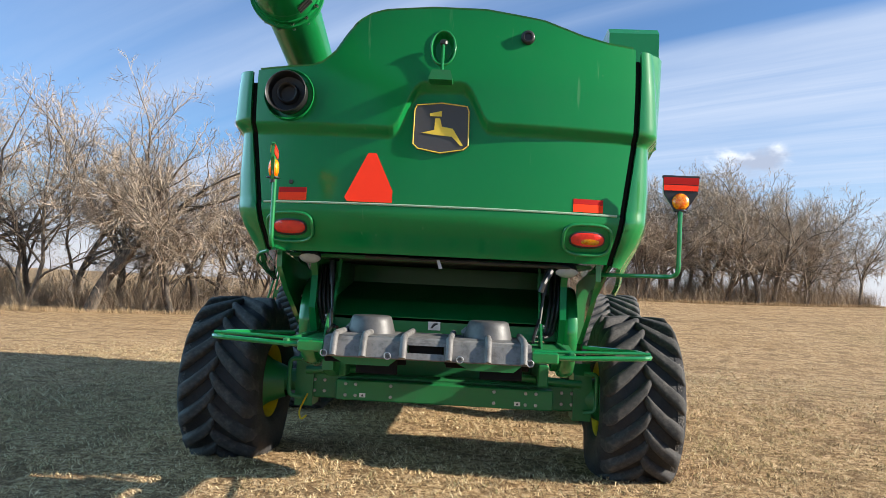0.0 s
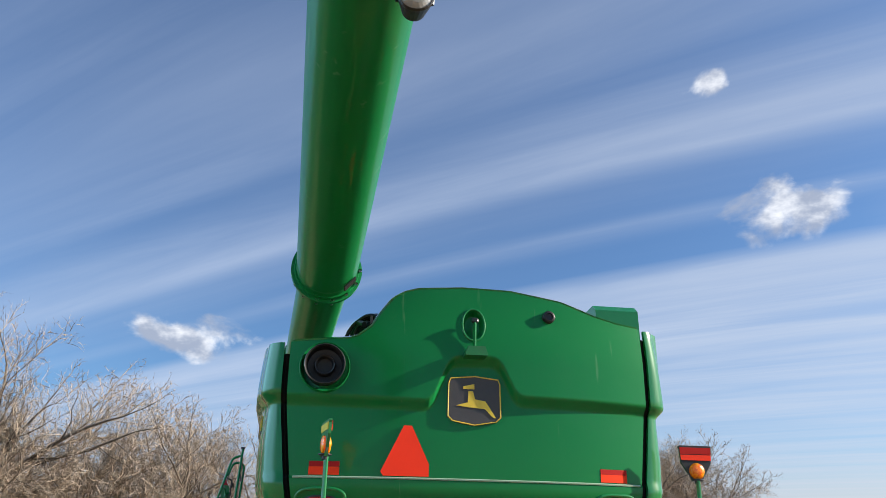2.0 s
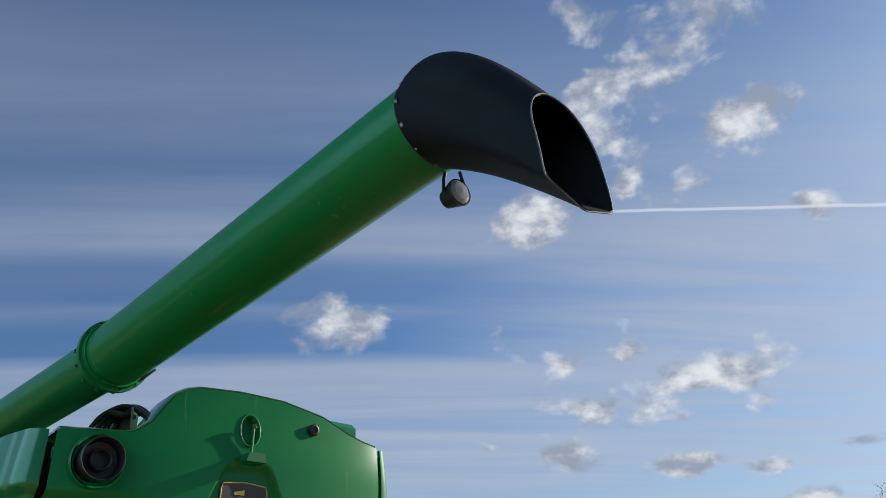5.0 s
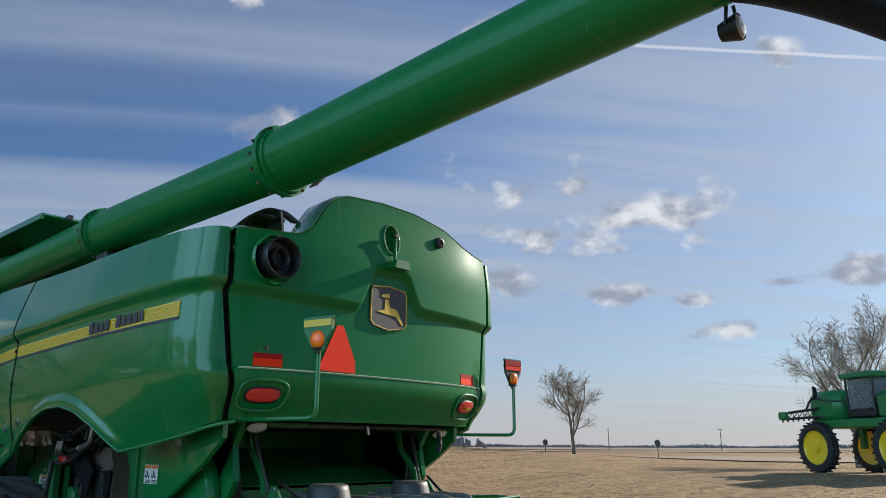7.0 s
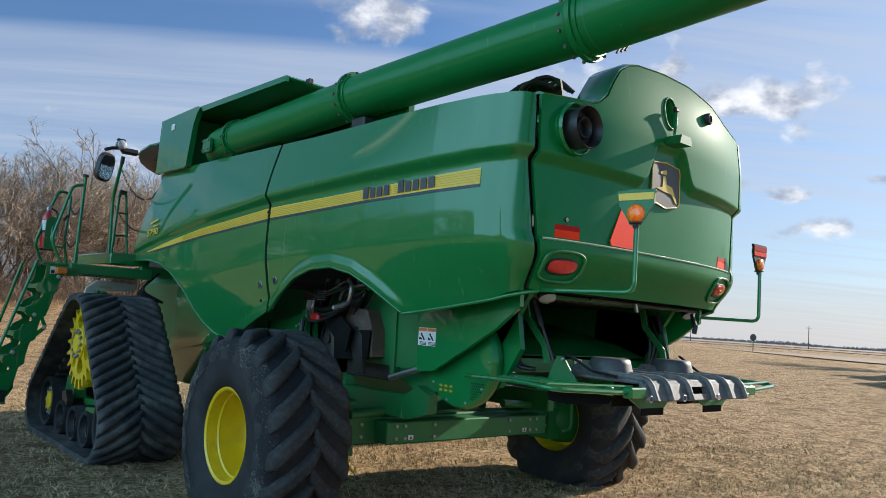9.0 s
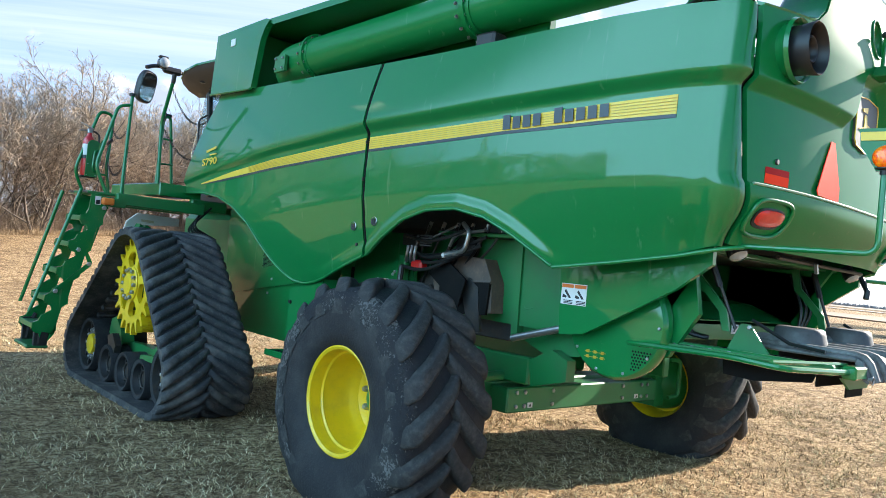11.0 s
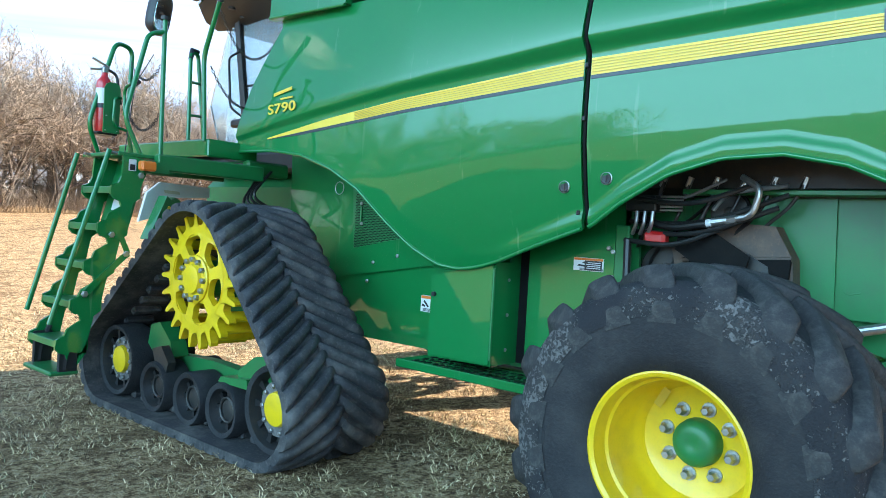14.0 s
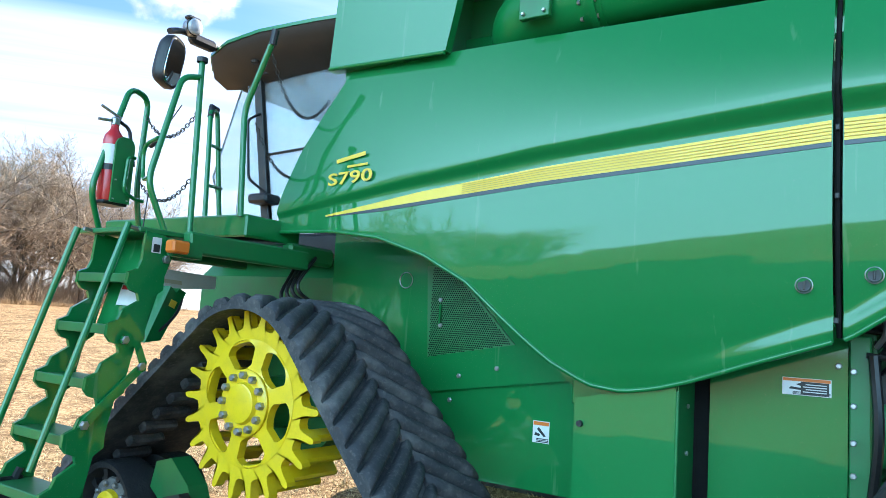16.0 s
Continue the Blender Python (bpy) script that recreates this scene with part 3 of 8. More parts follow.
LOW = [(-0.02, 1.97), (0.30, 1.89), (0.71, 1.82), (1.15, 1.755), (1.31, 1.87), (1.46, 1.96), (1.68, 2.06), (1.96, 2.115), (2.26, 2.10), (2.54, 2.02), (2.83, 1.86), (3.03, 1.72), (3.06, 1.715), (3.41, 1.59), (3.73, 1.47), (3.9, 1.42), (4.07, 1.39), (4.25, 1.41), (4.46, 1.52), (4.67, 1.69), (4.95, 1.93), (5.24, 2.08), (5.59, 2.19), (5.97, 2.235), (6.5, 2.24)]
TOP = [(-0.02, 3.325), (0.3, 3.33), (3.0, 3.345), (5.0, 3.37), (6.6, 3.385)]
FRONT = [(2.2, 6.50), (2.5, 6.46), (2.81, 6.34), (3.08, 6.18), (3.40, 5.98)]


def side_x(y, z):
    """The left flank's distance from the middle."""
    rear_tuck = smoothstep(1.6, 0.0, y) * smoothstep(2.3, 1.8, z) * 0.10
    ledge, high = lerp(LEDGE_LINE, y), lerp(LEDGE_HIGH, y)
    over = 0.6 * high * smoothstep(ledge, ledge + high, z)
    lean = 0.15 * max(0.0, (z - ledge - high) / (3.4 - ledge - high)) ** 1.25 * (0.2 + 0.8 * smoothstep(0.2, 2.6, y))
    return -(lerp(SIDE, y) + lerp(SWELL, z - lerp(CREASE, y)) - rear_tuck + over - lean)


# rear hood
HOOD_TOP = [(-1.41, 3.33), (-0.97, 3.35), (-0.90, 3.37), (-0.80, 3.45), (-0.72, 3.58), (-0.64, 3.69), (-0.55, 3.745), (-0.45, 3.775), (-0.09, 3.80), (0.29, 3.795), (0.71, 3.735), (1.0, 3.64), (1.2, 3.60), (1.41, 3.585)]
LEDGE = [(-1.5, 2.91), (-0.38, 2.878), (-0.345, 2.89), (-0.31, 2.93), (-0.225, 3.13), (-0.195, 3.18), (-0.16, 3.21), (-0.12, 3.22), (0.12, 3.225), (0.16, 3.215), (0.195, 3.185), (0.225, 3.14), (0.30, 2.985), (0.335, 2.945), (0.38, 2.932), (1.5, 2.925)]


def hood_edge(z):
    return lerp([(1.95, 1.265), (2.3, 1.33), (2.85, 1.40), (3.0, 1.405), (3.4, 1.41), (3.8, 1.40)], z)


def hood_y(x, z):
    """The rear hood's surface."""
    y = -0.165 + 0.165 * min(1.0, abs(x) / 1.43) ** 2.6
    ledge = lerp(LEDGE, x)
    y -= 0.062 * smoothstep(ledge - 0.055, ledge + 0.03, z)
    y += 0.05 * smoothstep(3.2, 3.8, z)
    y -= 0.018 * smoothstep(2.345, 2.33, z)
    y += 0.15 * smoothstep(2.30, 1.95, z) ** 1.3
    y += 0.075 * smoothstep(1.0, 0.68, math.hypot((x + 0.012) / 0.086, (z - 3.50) / 0.128))
    return y


def flank_z(y, band_name, f):
    """Heights of the flank's rows: below the ledge, across it, and above it."""
    low, ledge, top = lerp(LOW, y), lerp(LEDGE_LINE, y), lerp(TOP, y)
    high = lerp(LEDGE_HIGH, y)
    if band_name == "low":
        return low + (ledge - low) * f
    if band_name == "ledge":
        return ledge + high * f
    return ledge + high + (top - ledge - high) * f


def rear_edge(z):
    """Where the side shields begin behind: (distance from the middle, y)."""
    return hood_edge(z) + 0.046, hood_y(hood_edge(z), z) + 0.012


# how far the side shields' rear corner bends round
CORNER = 0.15


def flank(y0, y1, front=False, raised=0.0):
    ys = sorted({y0, y1, *[y for y, _ in LOW if y0 < y < y1], *[y for y, _ in SIDE if y0 < y < y1], *np.linspace(y0, y1, 46).round(4).tolist(), *[round(y0 + CORNER * (1 - math.cos(k * math.pi / 20)), 4) for k in range(0 if front else 10)]})
    levels = [("low", f) for f in (0, 0.015, 0.03, 0.045, 0.06, 0.075, 0.09, 0.105, 0.12, 0.14, 0.16, 0.18)] + [("low", f) for f in np.linspace(0.2, 1, 21)] + [("ledge", f) for f in np.linspace(0, 1, 9)[1:]] + [("high", f) for f in np.linspace(0, 1, 14)[1:]]
    rows = []
    for band_name, f in levels:
        row = []
        for y in ys:
            s = y
            if front:
                for _ in range(2):
                    z = flank_z(s, band_name, f)
                    s = y0 + (y - y0) * (lerp(FRONT, z) - y0) / (y1 - y0)
            z = flank_z(s, band_name, f)
            if band_name == "high":
                z += raised * f
            x = side_x(s, z)
            if raised:
                x -= 0.05 * max(0.0, (z - lerp(LEDGE_LINE, s) - 0.1) / 0.5) ** 1.25
            lift = z - lerp(LOW, s)
            x -= 0.032 * smoothstep(0.13, 0.04, lift) * smoothstep(1.0, 1.3, s) * smoothstep(4.0, 3.2, s)
            if not front and s < 0.6:
                edge, back = rear_edge(z)
                wide = min(x, side_x(CORNER, z))
                near = max(0.0, (CORNER - 0.02 - s) / CORNER)
                x = -edge + (wide + edge) * math.sqrt(max(0.0, 1 - near * near))
                s = s + (back + 0.02) * smoothstep(0.6, -0.02, s)
            row.append((x, s, z))
        rows.append(row)
    return shell(rows, -0.03)


rear_flank = part("side_panel", flank(-0.02, 3.045), green, combine, "glossy green rear side shield with wheel arch", 35)
front_flank = part("side_panel", flank(3.085, 6.5, True), green, combine, "glossy green front side shield with a swooping lower edge", 35)
part("side_panel", flipped(flank(-0.02, 3.045, False, 0.25)), green, combine, "", 35)
part("side_panel", flipped(flank(3.085, 6.5, True)), green, combine, "", 35)


def arch_lip(y0, y1, sign=1):
    """The turned-out rim along the lower edge."""
    pts = [(side_x(y, lerp(LOW, y)) - 0.004 - 0.032 * smoothstep(1.0, 1.3, y) * smoothstep(4.0, 3.2, y), y, lerp(LOW, y) + 0.004) for y in np.linspace(y0, y1, 48)]
    bm = tube(pts, 0.013, 8)
    return flipped(bm) if sign < 0 else bm


part("wheel_arch_lip", arch_lip(1.16, 3.04), green, rear_flank, "rounded green lip", 60)
part("lower_edge_lip", arch_lip(3.09, 6.45), green, front_flank, "rounded green lip", 60)
part("lower_edge_lip", arch_lip(-0.01, 1.15), green, rear_flank, "", 60)


def seam(points, r=0.014):
    return tube(points, r, 6)


part("panel_seal", seam([(side_x(3.065, z) + 0.012, 3.065, z) for z in np.linspace(1.73, 3.34, 24)], 0.012), seam_black, combine, "black rubber seal between side shields")

def build_hood():
    us = sorted({*np.linspace(-1, 1, 121).round(5).tolist(), *np.linspace(-0.10, 0.08, 26).round(5).tolist(), *np.linspace(-0.29, -0.10, 34).round(5).tolist(), *np.linspace(0.08, 0.29, 34).round(5).tolist()})
    zs = sorted({*np.linspace(1.985, 3.30, 136).round(4).tolist(), 2.335, 2.345, 2.325})
    rows = [[(u * hood_edge(z), hood_y(u * hood_edge(z), z), z) for u in us] for z in zs]
    for f in np.linspace(0, 1, 42)[1:]:
        row = []
        for u in us:
            x = u * 1.408
            z = 3.30 + (lerp(HOOD_TOP, x) - 3.30) * f
            row.append((x, hood_y(x, z), z))
        rows.append(row)
    return shell(rows, -0.035)


hood = part("rear_hood", build_hood(), dusty_green, combine, "tall glossy green rear hood with stepped ledge and dust runs", 40)
# top lip of the hood, running forward
lip = [[(x, hood_y(x, lerp(HOOD_TOP, x)) + dy, lerp(HOOD_TOP, x) - dz) for x in np.linspace(-1.39, 1.39, 80)] for dy, dz in ((0.010, 0.004), (0.05, -0.012), (0.28, 0.0), (0.32, 0.06))]
part("hood_top", shell(lip, 0.02), green, hood, "", 40)
for s in (-1, 1):
    # black strip in place of the shaded gap between hood and side shield
    part("hood_seal", seam([(s * (hood_edge(z) + 0.022), hood_y(hood_edge(z), z) + 0.055, z) for z in np.linspace(1.99, 3.24 if s < 0 else 3.5, 60)], 0.026), seam_black, combine, "black strip standing for the shaded gap beside the hood")
# thin line along the fold, paler than the hood's paint
part("hood_trim_line", tube([(x, hood_y(x, 2.335) - 0.004, 2.338) for x in np.linspace(-1.31, 1.31, 50)], 0.0085, 6), material("pale_trim", worn((0.30, 0.42, 0.30), (0.2, 0.33, 0.2), 0.35, bump=0)), hood, "pale green line along the hood's fold")

# dark core that closes the machine between the shields
core = box((-1.12, 0.42, 1.95), (1.12, 6.1, 3.22), 0.05)
part("inner_body", core, dark_steel, combine, "dark inner body behind the shields")
part("separator_body", box((-1.02, 2.68, 1.30), (1.02, 6.0, 1.98), 0.05), green_frame, combine, "green lower body")
part("cleaning_shoe", box((-0.98, 2.6, 0.72), (0.98, 6.3, 1.35), 0.06), green_frame, combine, "green cleaning shoe housing")


# wheels
def tyre_profile(r, half, bead):
    return [(-half * 0.72, bead), (-half * 0.90, bead + 0.035), (-half * 0.98, bead + 0.11), (-half, bead + (r - bead) * 0.5), (-half * 0.985, r - 0.13), (-half * 0.94, r - 0.08), (-half * 0.84, r - 0.048), (-half * 0.5, r - 0.03), (0, r - 0.024), (half * 0.5, r - 0.03), (half * 0.84, r - 0.048), (half * 0.94, r - 0.08), (half * 0.985, r - 0.13), (half, bead + (r - bead) * 0.5), (half * 0.98, bead + 0.11), (half * 0.90, bead + 0.035), (half * 0.72, bead)]


def lug_mesh(r, half, side, high=0.055, sweep=0.42, wide=0.09):
    """One worn tread bar, bent from the tyre's middle to its shoulder, round the x axis."""
    bm = bmesh.new()
    rows = []
    for k in range(11):
        s = k / 10
        x = side * (-0.03 + s * (half * 1.0 + 0.03))
        a = sweep * (s ** 0.8)
        drop = 0.014 * s + 0.15 * max(0, s - 0.8) ** 1.5 / 0.09
        base, top = r - 0.06 - drop, r + high - 0.024 - drop * 1.08
        w0, w1 = wide / r * 0.64 * (1 + 0.3 * s), wide / r * 0.42 * (1 + 0.25 * s)
        if s > 0.95 or s < 0.05:
            w0, w1, top = w0 * 0.85, w1 * 0.7, top - 0.012
        rows.append([(x, base, a - w0), (x, top - 0.022, a - w1 * 1.18), (x, top - 0.004, a - w1 * 0.92), (x, top, a - w1 * 0.45), (x, top, a + w1 * 0.45), (x, top - 0.004, a + w1 * 0.92), (x, top - 0.022, a + w1 * 1.18), (x, base, a + w0)])
    verts = [[bm.verts.new((x, q * math.cos(a), q * math.sin(a))) for x, q, a in row] for row in rows]
    for p, q in zip(verts, verts[1:]):
        for k in range(len(p) - 1):
            bm.faces.new((p[k], p[k + 1], q[k + 1], q[k]))
    ends = [bm.faces.new(verts[0]), bm.faces.new(verts[-1][::-1])]
    bmesh.ops.recalc_face_normals(bm, faces=bm.faces)
    for f in bm.faces:
        f.smooth = f not in ends
    mesh = bpy.data.meshes.new("lug")
    bm.to_mesh(mesh)
    bm.free()
    return mesh


def shared(name, mesh, mat, parent, m):
    """An object on a mesh that it shares with others, placed by a pose in the place's own coordinates."""
    if not mesh.materials:
        mesh.materials.append(mat)
    ob = new(name, mesh)
    ob.parent = parent
    ob.matrix_basis = Matrix.Translation(-OFFSET.get(parent.name, Vector())) @ m
    return ob


def bolt_mesh(r, h, axis="x"):
    bm = lathe([(0, r), (h * 0.75, r), (h, r * 0.7), (h, 0)], (0, 0, 0), axis, 6)
    mesh = bpy.data.meshes.new("bolt")
    bm.to_mesh(mesh)
    bm.free()
    return mesh


TYRE_R = 0.82
LUGS = {s: lug_mesh(TYRE_R, 0.385, s, 0.064, 0.48, 0.125) for s in (-1, 1)}
WHEEL_BOLT = bolt_mesh(0.026, 0.035)


def rear_wheel(cx, out):
    """Steering wheel on the rear axle; out: which way its face looks."""
    c = Vector((cx, 2.16, 0.71))
    tyre_bm = lathe(tyre_profile(TYRE_R, 0.38, 0.35), c, "x", 72)
    # the foot of the tyre is pressed flat and bulges
    for v in tyre_bm.verts:
        low = smoothstep(0.30, 0.0, v.co.z)
        v.co.x = c.x + (v.co.x - c.x) * (1 + 0.07 * low)
        v.co.z = max(v.co.z, -0.01)
    wheel = part("rear_wheel", tyre_bm, rubber, combine, "wide black farm tyre with chunky worn tread on a yellow rim", 50)
    o = out
    rim = lathe([(o * 0.30, 0.365), (o * 0.318, 0.378), (o * 0.33, 0.378), (o * 0.333, 0.368), (o * 0.322, 0.350), (o * 0.235, 0.338), (o * 0.225, 0.325), (o * 0.06, 0.318), (o * 0.02, 0.308), (o * 0.0, 0.298), (o * -0.02, 0.285), (o * -0.05, 0.27), (o * -0.07, 0.22), (o * -0.07, 0.0)], c, "x", 64)
    part("rim", rim, yellow, wheel, "yellow dished steel rim with worn lip", 40)
    back = lathe([(-o * 0.31, 0.37), (-o * 0.335, 0.368), (-o * 0.28, 0.34), (-o * 0.10, 0.32), (-o * 0.10, 0.0)], c, "x", 40)
    part("rim", back, yellow, wheel, "", 40)
    part("planetary_hub", lathe([(-o * 0.10, 0.29), (-o * 0.24, 0.28), (-o * 0.32, 0.22), (-o * 0.5, 0.15)], c, "x", 28), green_frame, wheel, "dark green inner hub housing", 40)
    part("shoulder_mud", lathe([(o * 0.384, 0.62), (o * 0.3835, 0.655), (o * 0.379, 0.69), (o * 0.362, 0.742), (o * 0.325, 0.774), (o * 0.28, 0.782)], c, "x", 96), muddy_rubber, wheel, "dried grey mud on the tyre shoulder", 60)
    part("hub", lathe([(o * -0.07, 0.116), (o * -0.02, 0.112), (o * 0.005, 0.10), (o * 0.018, 0.07), (o * 0.02, 0.03), (o * 0.016, 0.02), (o * 0.016, 0.0)], c, "x", 32), green_frame, wheel, "domed green wheel hub", 50)
    part("rim_label", prism([(c.y + 0.215, c.z + 0.155), (c.y + 0.165, c.z + 0.245), (c.y + 0.130, c.z + 0.225), (c.y + 0.180, c.z + 0.135)], c.x + o * -0.016, c.x + o * -0.012, "x"), decal_line, wheel, "small printed label")
    for k in range(8):
        a = 2 * math.pi * (k + 0.3) / 8
        at = c + Vector((o * -0.07, 0.165 * math.cos(a), 0.165 * math.sin(a)))
        shared("bolt", WHEEL_BOLT, steel, wheel, Matrix.Translation(at) @ pose(0, 0, 0, 0, 0, 180 if o < 0 else 0) @ Matrix.Diagonal((1.8, 0.95, 0.95, 1)))
        part("washer", lathe([(0.0, 0.036), (o * 0.008, 0.035), (o * 0.008, 0.0)], at, "x", 14), steel, wheel)
    for k in range(18):
        for s in (-1, 1):
            a = 2 * math.pi * (k + (0.5 if s > 0 else 0)) / 18
            shared("lug", LUGS[s], lug_rubber, wheel, Matrix.Translation(c) @ Matrix.Rotation(a, 4, "X"))
    return wheel


rear_wheel(-2.11, -1)
rear_wheel(1.90, 1)

# front tracks
TRACK_X = -2.22
BELT_HALF = 0.44


def belt_path(step=0.04):
    """The belt's middle line in (y, z), round the drive sprocket and both idlers."""
    wheels = [((7.08, 0.385), 0.335), ((5.83, 1.185), 0.525), ((4.87, 0.385), 0.335)]
    pts = []
    n = len(wheels)
    for k in range(n):
        (c0, r0), (c1, r1) = wheels[k], wheels[(k + 1) % n]
        c0, c1 = Vector(c0), Vector(c1)
        d = (c1 - c0)
        base = math.atan2(d.y, d.x)
        tilt = math.acos((r0 - r1) / d.length)
        a = base - tilt
        pts.append((c0 + r0 * Vector((math.cos(a), math.sin(a))), c1 + r1 * Vector((math.cos(a), math.sin(a))), a))
    out = []
    for k in range(n):
        p, q, a = pts[k]
        length = (q - p).length
        m = max(2, int(length / step))
        sag = 0.0
        for i in range(m):
            out.append((p.lerp(q, i / m), Vector((math.cos(a), math.sin(a)))))
        c, r = Vector(wheels[(k + 1) % n][0]), wheels[(k + 1) % n][1]
        a2 = pts[(k + 1) % n][2]
        turn = (a2 - a) % (2 * math.pi)
        m = max(2, int(turn * r / step))
        for i in range(m):
            b = a + turn * i / m
            out.append((c + r * Vector((math.cos(b), math.sin(b))), Vector((math.cos(b), math.sin(b)))))
    return out


def along_belt(path, total, want):
    """Place and outward way at a distance along the belt."""
    want = want % total[-1]
    i = min(int(np.searchsorted(total, want, "right")) - 1, len(path) - 1)
    (p, n), (q, n2) = path[i], path[(i + 1) % len(path)]
    f = (want - total[i]) / max(total[i + 1] - total[i], 1e-6)
    return p.lerp(q, f), n.lerp(n2, f).normalized()


def tread_bar(path, total, want, mid, s, sweep):
    """One half of a worn chevron bar, bent to the belt; s: which half."""
    bm = bmesh.new()
    rows = []
    for k in range(8):
        f = k / 7
        top = 0.050 if 0.05 < f < 0.92 else 0.030
        row = []
        for out, along in ((-0.004, -0.056), (top * 0.72, -0.042), (top, -0.026), (top, 0.016), (top * 0.72, 0.034), (-0.004, 0.050)):
            pos, nor = along_belt(path, total, want + sweep * f ** 0.9 + along * (0.9 + 0.22 * f))
            row.append(bm.verts.new((mid + s * (-0.02 + f * (BELT_HALF + 0.024)), pos.x + nor.x * (0.02 + out), pos.y + nor.y * (0.02 + out))))
        rows.append(row)
    for p, q in zip(rows, rows[1:]):
        for k in range(len(p) - 1):
            bm.faces.new((p[k], p[k + 1], q[k + 1], q[k])).smooth = True
    bm.faces.new(rows[0])
    bm.faces.new(rows[-1][::-1])
    bmesh.ops.recalc_face_normals(bm, faces=bm.faces)
    return bm


def track_unit(mid, out):
    path = belt_path()
    bm = bmesh.new()
    rings = []
    for p, n in path:
        rings.append([bm.verts.new((mid + dx, p.x + n.x * dr, p.y + n.y * dr)) for dx, dr in ((-BELT_HALF, -0.02), (-BELT_HALF, 0.022), (BELT_HALF, 0.022), (BELT_HALF, -0.02))])
    for k in range(len(rings)):
        a, b = rings[k], rings[(k + 1) % len(rings)]
        for j in range(4):
            bm.faces.new((a[j], a[(j + 1) % 4], b[(j + 1) % 4], b[j]))
    bmesh.ops.recalc_face_normals(bm, faces=bm.faces)
    unit = part("track_unit", bm, belt_rubber, combine, "triangular rubber crawler track with chevron bars", 40)
    # tread bars at an even pitch
    total = [0.0]
    for (p, _), (q, _) in zip(path, path[1:] + path[:1]):
        total.append(total[-1] + (q - p).length)
    count = int(total[-1] / 0.127)
    for k in range(count):
        for s in (-1, 1):
            want = total[-1] * (k + (0.5 if s > 0 else 0.0)) / count
            part("tread_bar", tread_bar(path, total, want, mid, s, 0.29), belt_rubber, unit)
    # guide lugs along the inside
    lugs = int(total[-1] / 0.158)
    for k in range(lugs):
        pos, nor = along_belt(path, total, total[-1] * k / lugs)
        m = Matrix(((1, 0, 0, mid), (0, -nor.y, nor.x, pos.x), (0, nor.x, nor.y, pos.y), (0, 0, 0, 1)))
        bm = box((-0.20, -0.035, -0.075), (0.06, 0.035, -0.015), 0.014)
        bmesh.ops.transform(bm, verts=bm.verts, matrix=m)
        bmesh.ops.recalc_face_normals(bm, faces=bm.faces)
        part("guide_lug", bm, belt_rubber, unit)
    o = out
    c = Vector((mid + o * 0.075, 5.83, 1.185))
    # drive sprocket: a toothed ring on a pierced disc
    bm = bmesh.new()
    teeth = 22
    for face_x in (o * 0.235,):
        outline = []
        for k in range(teeth):
            for da, r in ((-0.42, 0.405), (-0.24, 0.415), (-0.17, 0.45), (-0.14, 0.505), (-0.07, 0.524), (0.03, 0.524), (0.10, 0.505), (0.14, 0.45), (0.20, 0.415), (0.38, 0.405)):
                a = 2 * math.pi * (k + da) / teeth
                outline.append((c.y + r * math.cos(a), c.z + r * math.sin(a)))
        inner = []
        ring = [bm.verts.new((c.x + face_x, y, z)) for y, z in outline]
        back = [bm.verts.new((c.x + face_x - o * 0.06, y, z)) for y, z in outline]
        holes_r = [bm.verts.new((c.x + face_x, c.y + 0.33 * math.cos(2 * math.pi * k / len(outline)), c.z + 0.33 * math.sin(2 * math.pi * k / len(outline)))) for k in range(len(outline))]
        holes_b = [bm.verts.new(v.co - Vector((o * 0.06, 0, 0))) for v in holes_r]
        shift = len(outline)
        for k in range(shift):
            j = (k + 1) % shift
            bm.faces.new((ring[k], ring[j], back[j], back[k]))
            h = round(k - 0.36 / teeth * shift) % shift
            bm.faces.new((ring[k], ring[j], holes_r[j], holes_r[k]))
            bm.faces.new((back[k], back[j], holes_b[j], holes_b[k]))
            bm.faces.new((holes_b[k], holes_b[j], holes_r[j], holes_r[k]))
    bmesh.ops.recalc_face_normals(bm, faces=bm.faces)
    sprocket = part("drive_sprocket", bm, yellow, unit, "yellow toothed drive sprocket with round openings")
    # spokes between round openings
    n_open = 6
    bm = bmesh.new()
    steps = 120
    outer = [bm.verts.new((c.x + o * 0.238, c.y + 0.345 * math.cos(2 * math.pi * k / steps), c.z + 0.345 * math.sin(2 * math.pi * k / steps))) for k in range(steps)]
    for k in range(n_open):
        a0 = 2 * math.pi * (k + 0.25) / n_open
        per = steps // n_open
        # each sector: ring of quads round one opening
        start = round(steps * (k - 0.5 + 0.25) / n_open)
        border = []
        for i in range(per + 1):
            a = 2 * math.pi * (start + i) / steps
            border.append((0.345, a))
        for i in range(8, -1, -1):
            border.append((0.175 + (0.345 - 0.175) * 0 + 0.0, 2 * math.pi * (start + per * i / 8) / steps))
        pts = [Vector((c.x + o * (0.238 if r > 0.3 else 0.25), c.y + r * math.cos(a), c.z + r * math.sin(a))) for r, a in border]
        hole_c = Vector((c.x + o * 0.244, c.y + 0.262 * math.cos(a0), c.z + 0.262 * math.sin(a0)))
        loop, hole = [], []
        u, v = Vector((0, math.cos(a0), math.sin(a0))), Vector((0, -math.sin(a0), math.cos(a0)))
        for p in pts:
            d = p - hole_c
            ang = math.atan2(d.dot(v), d.dot(u))
            loop.append(bm.verts.new(p))
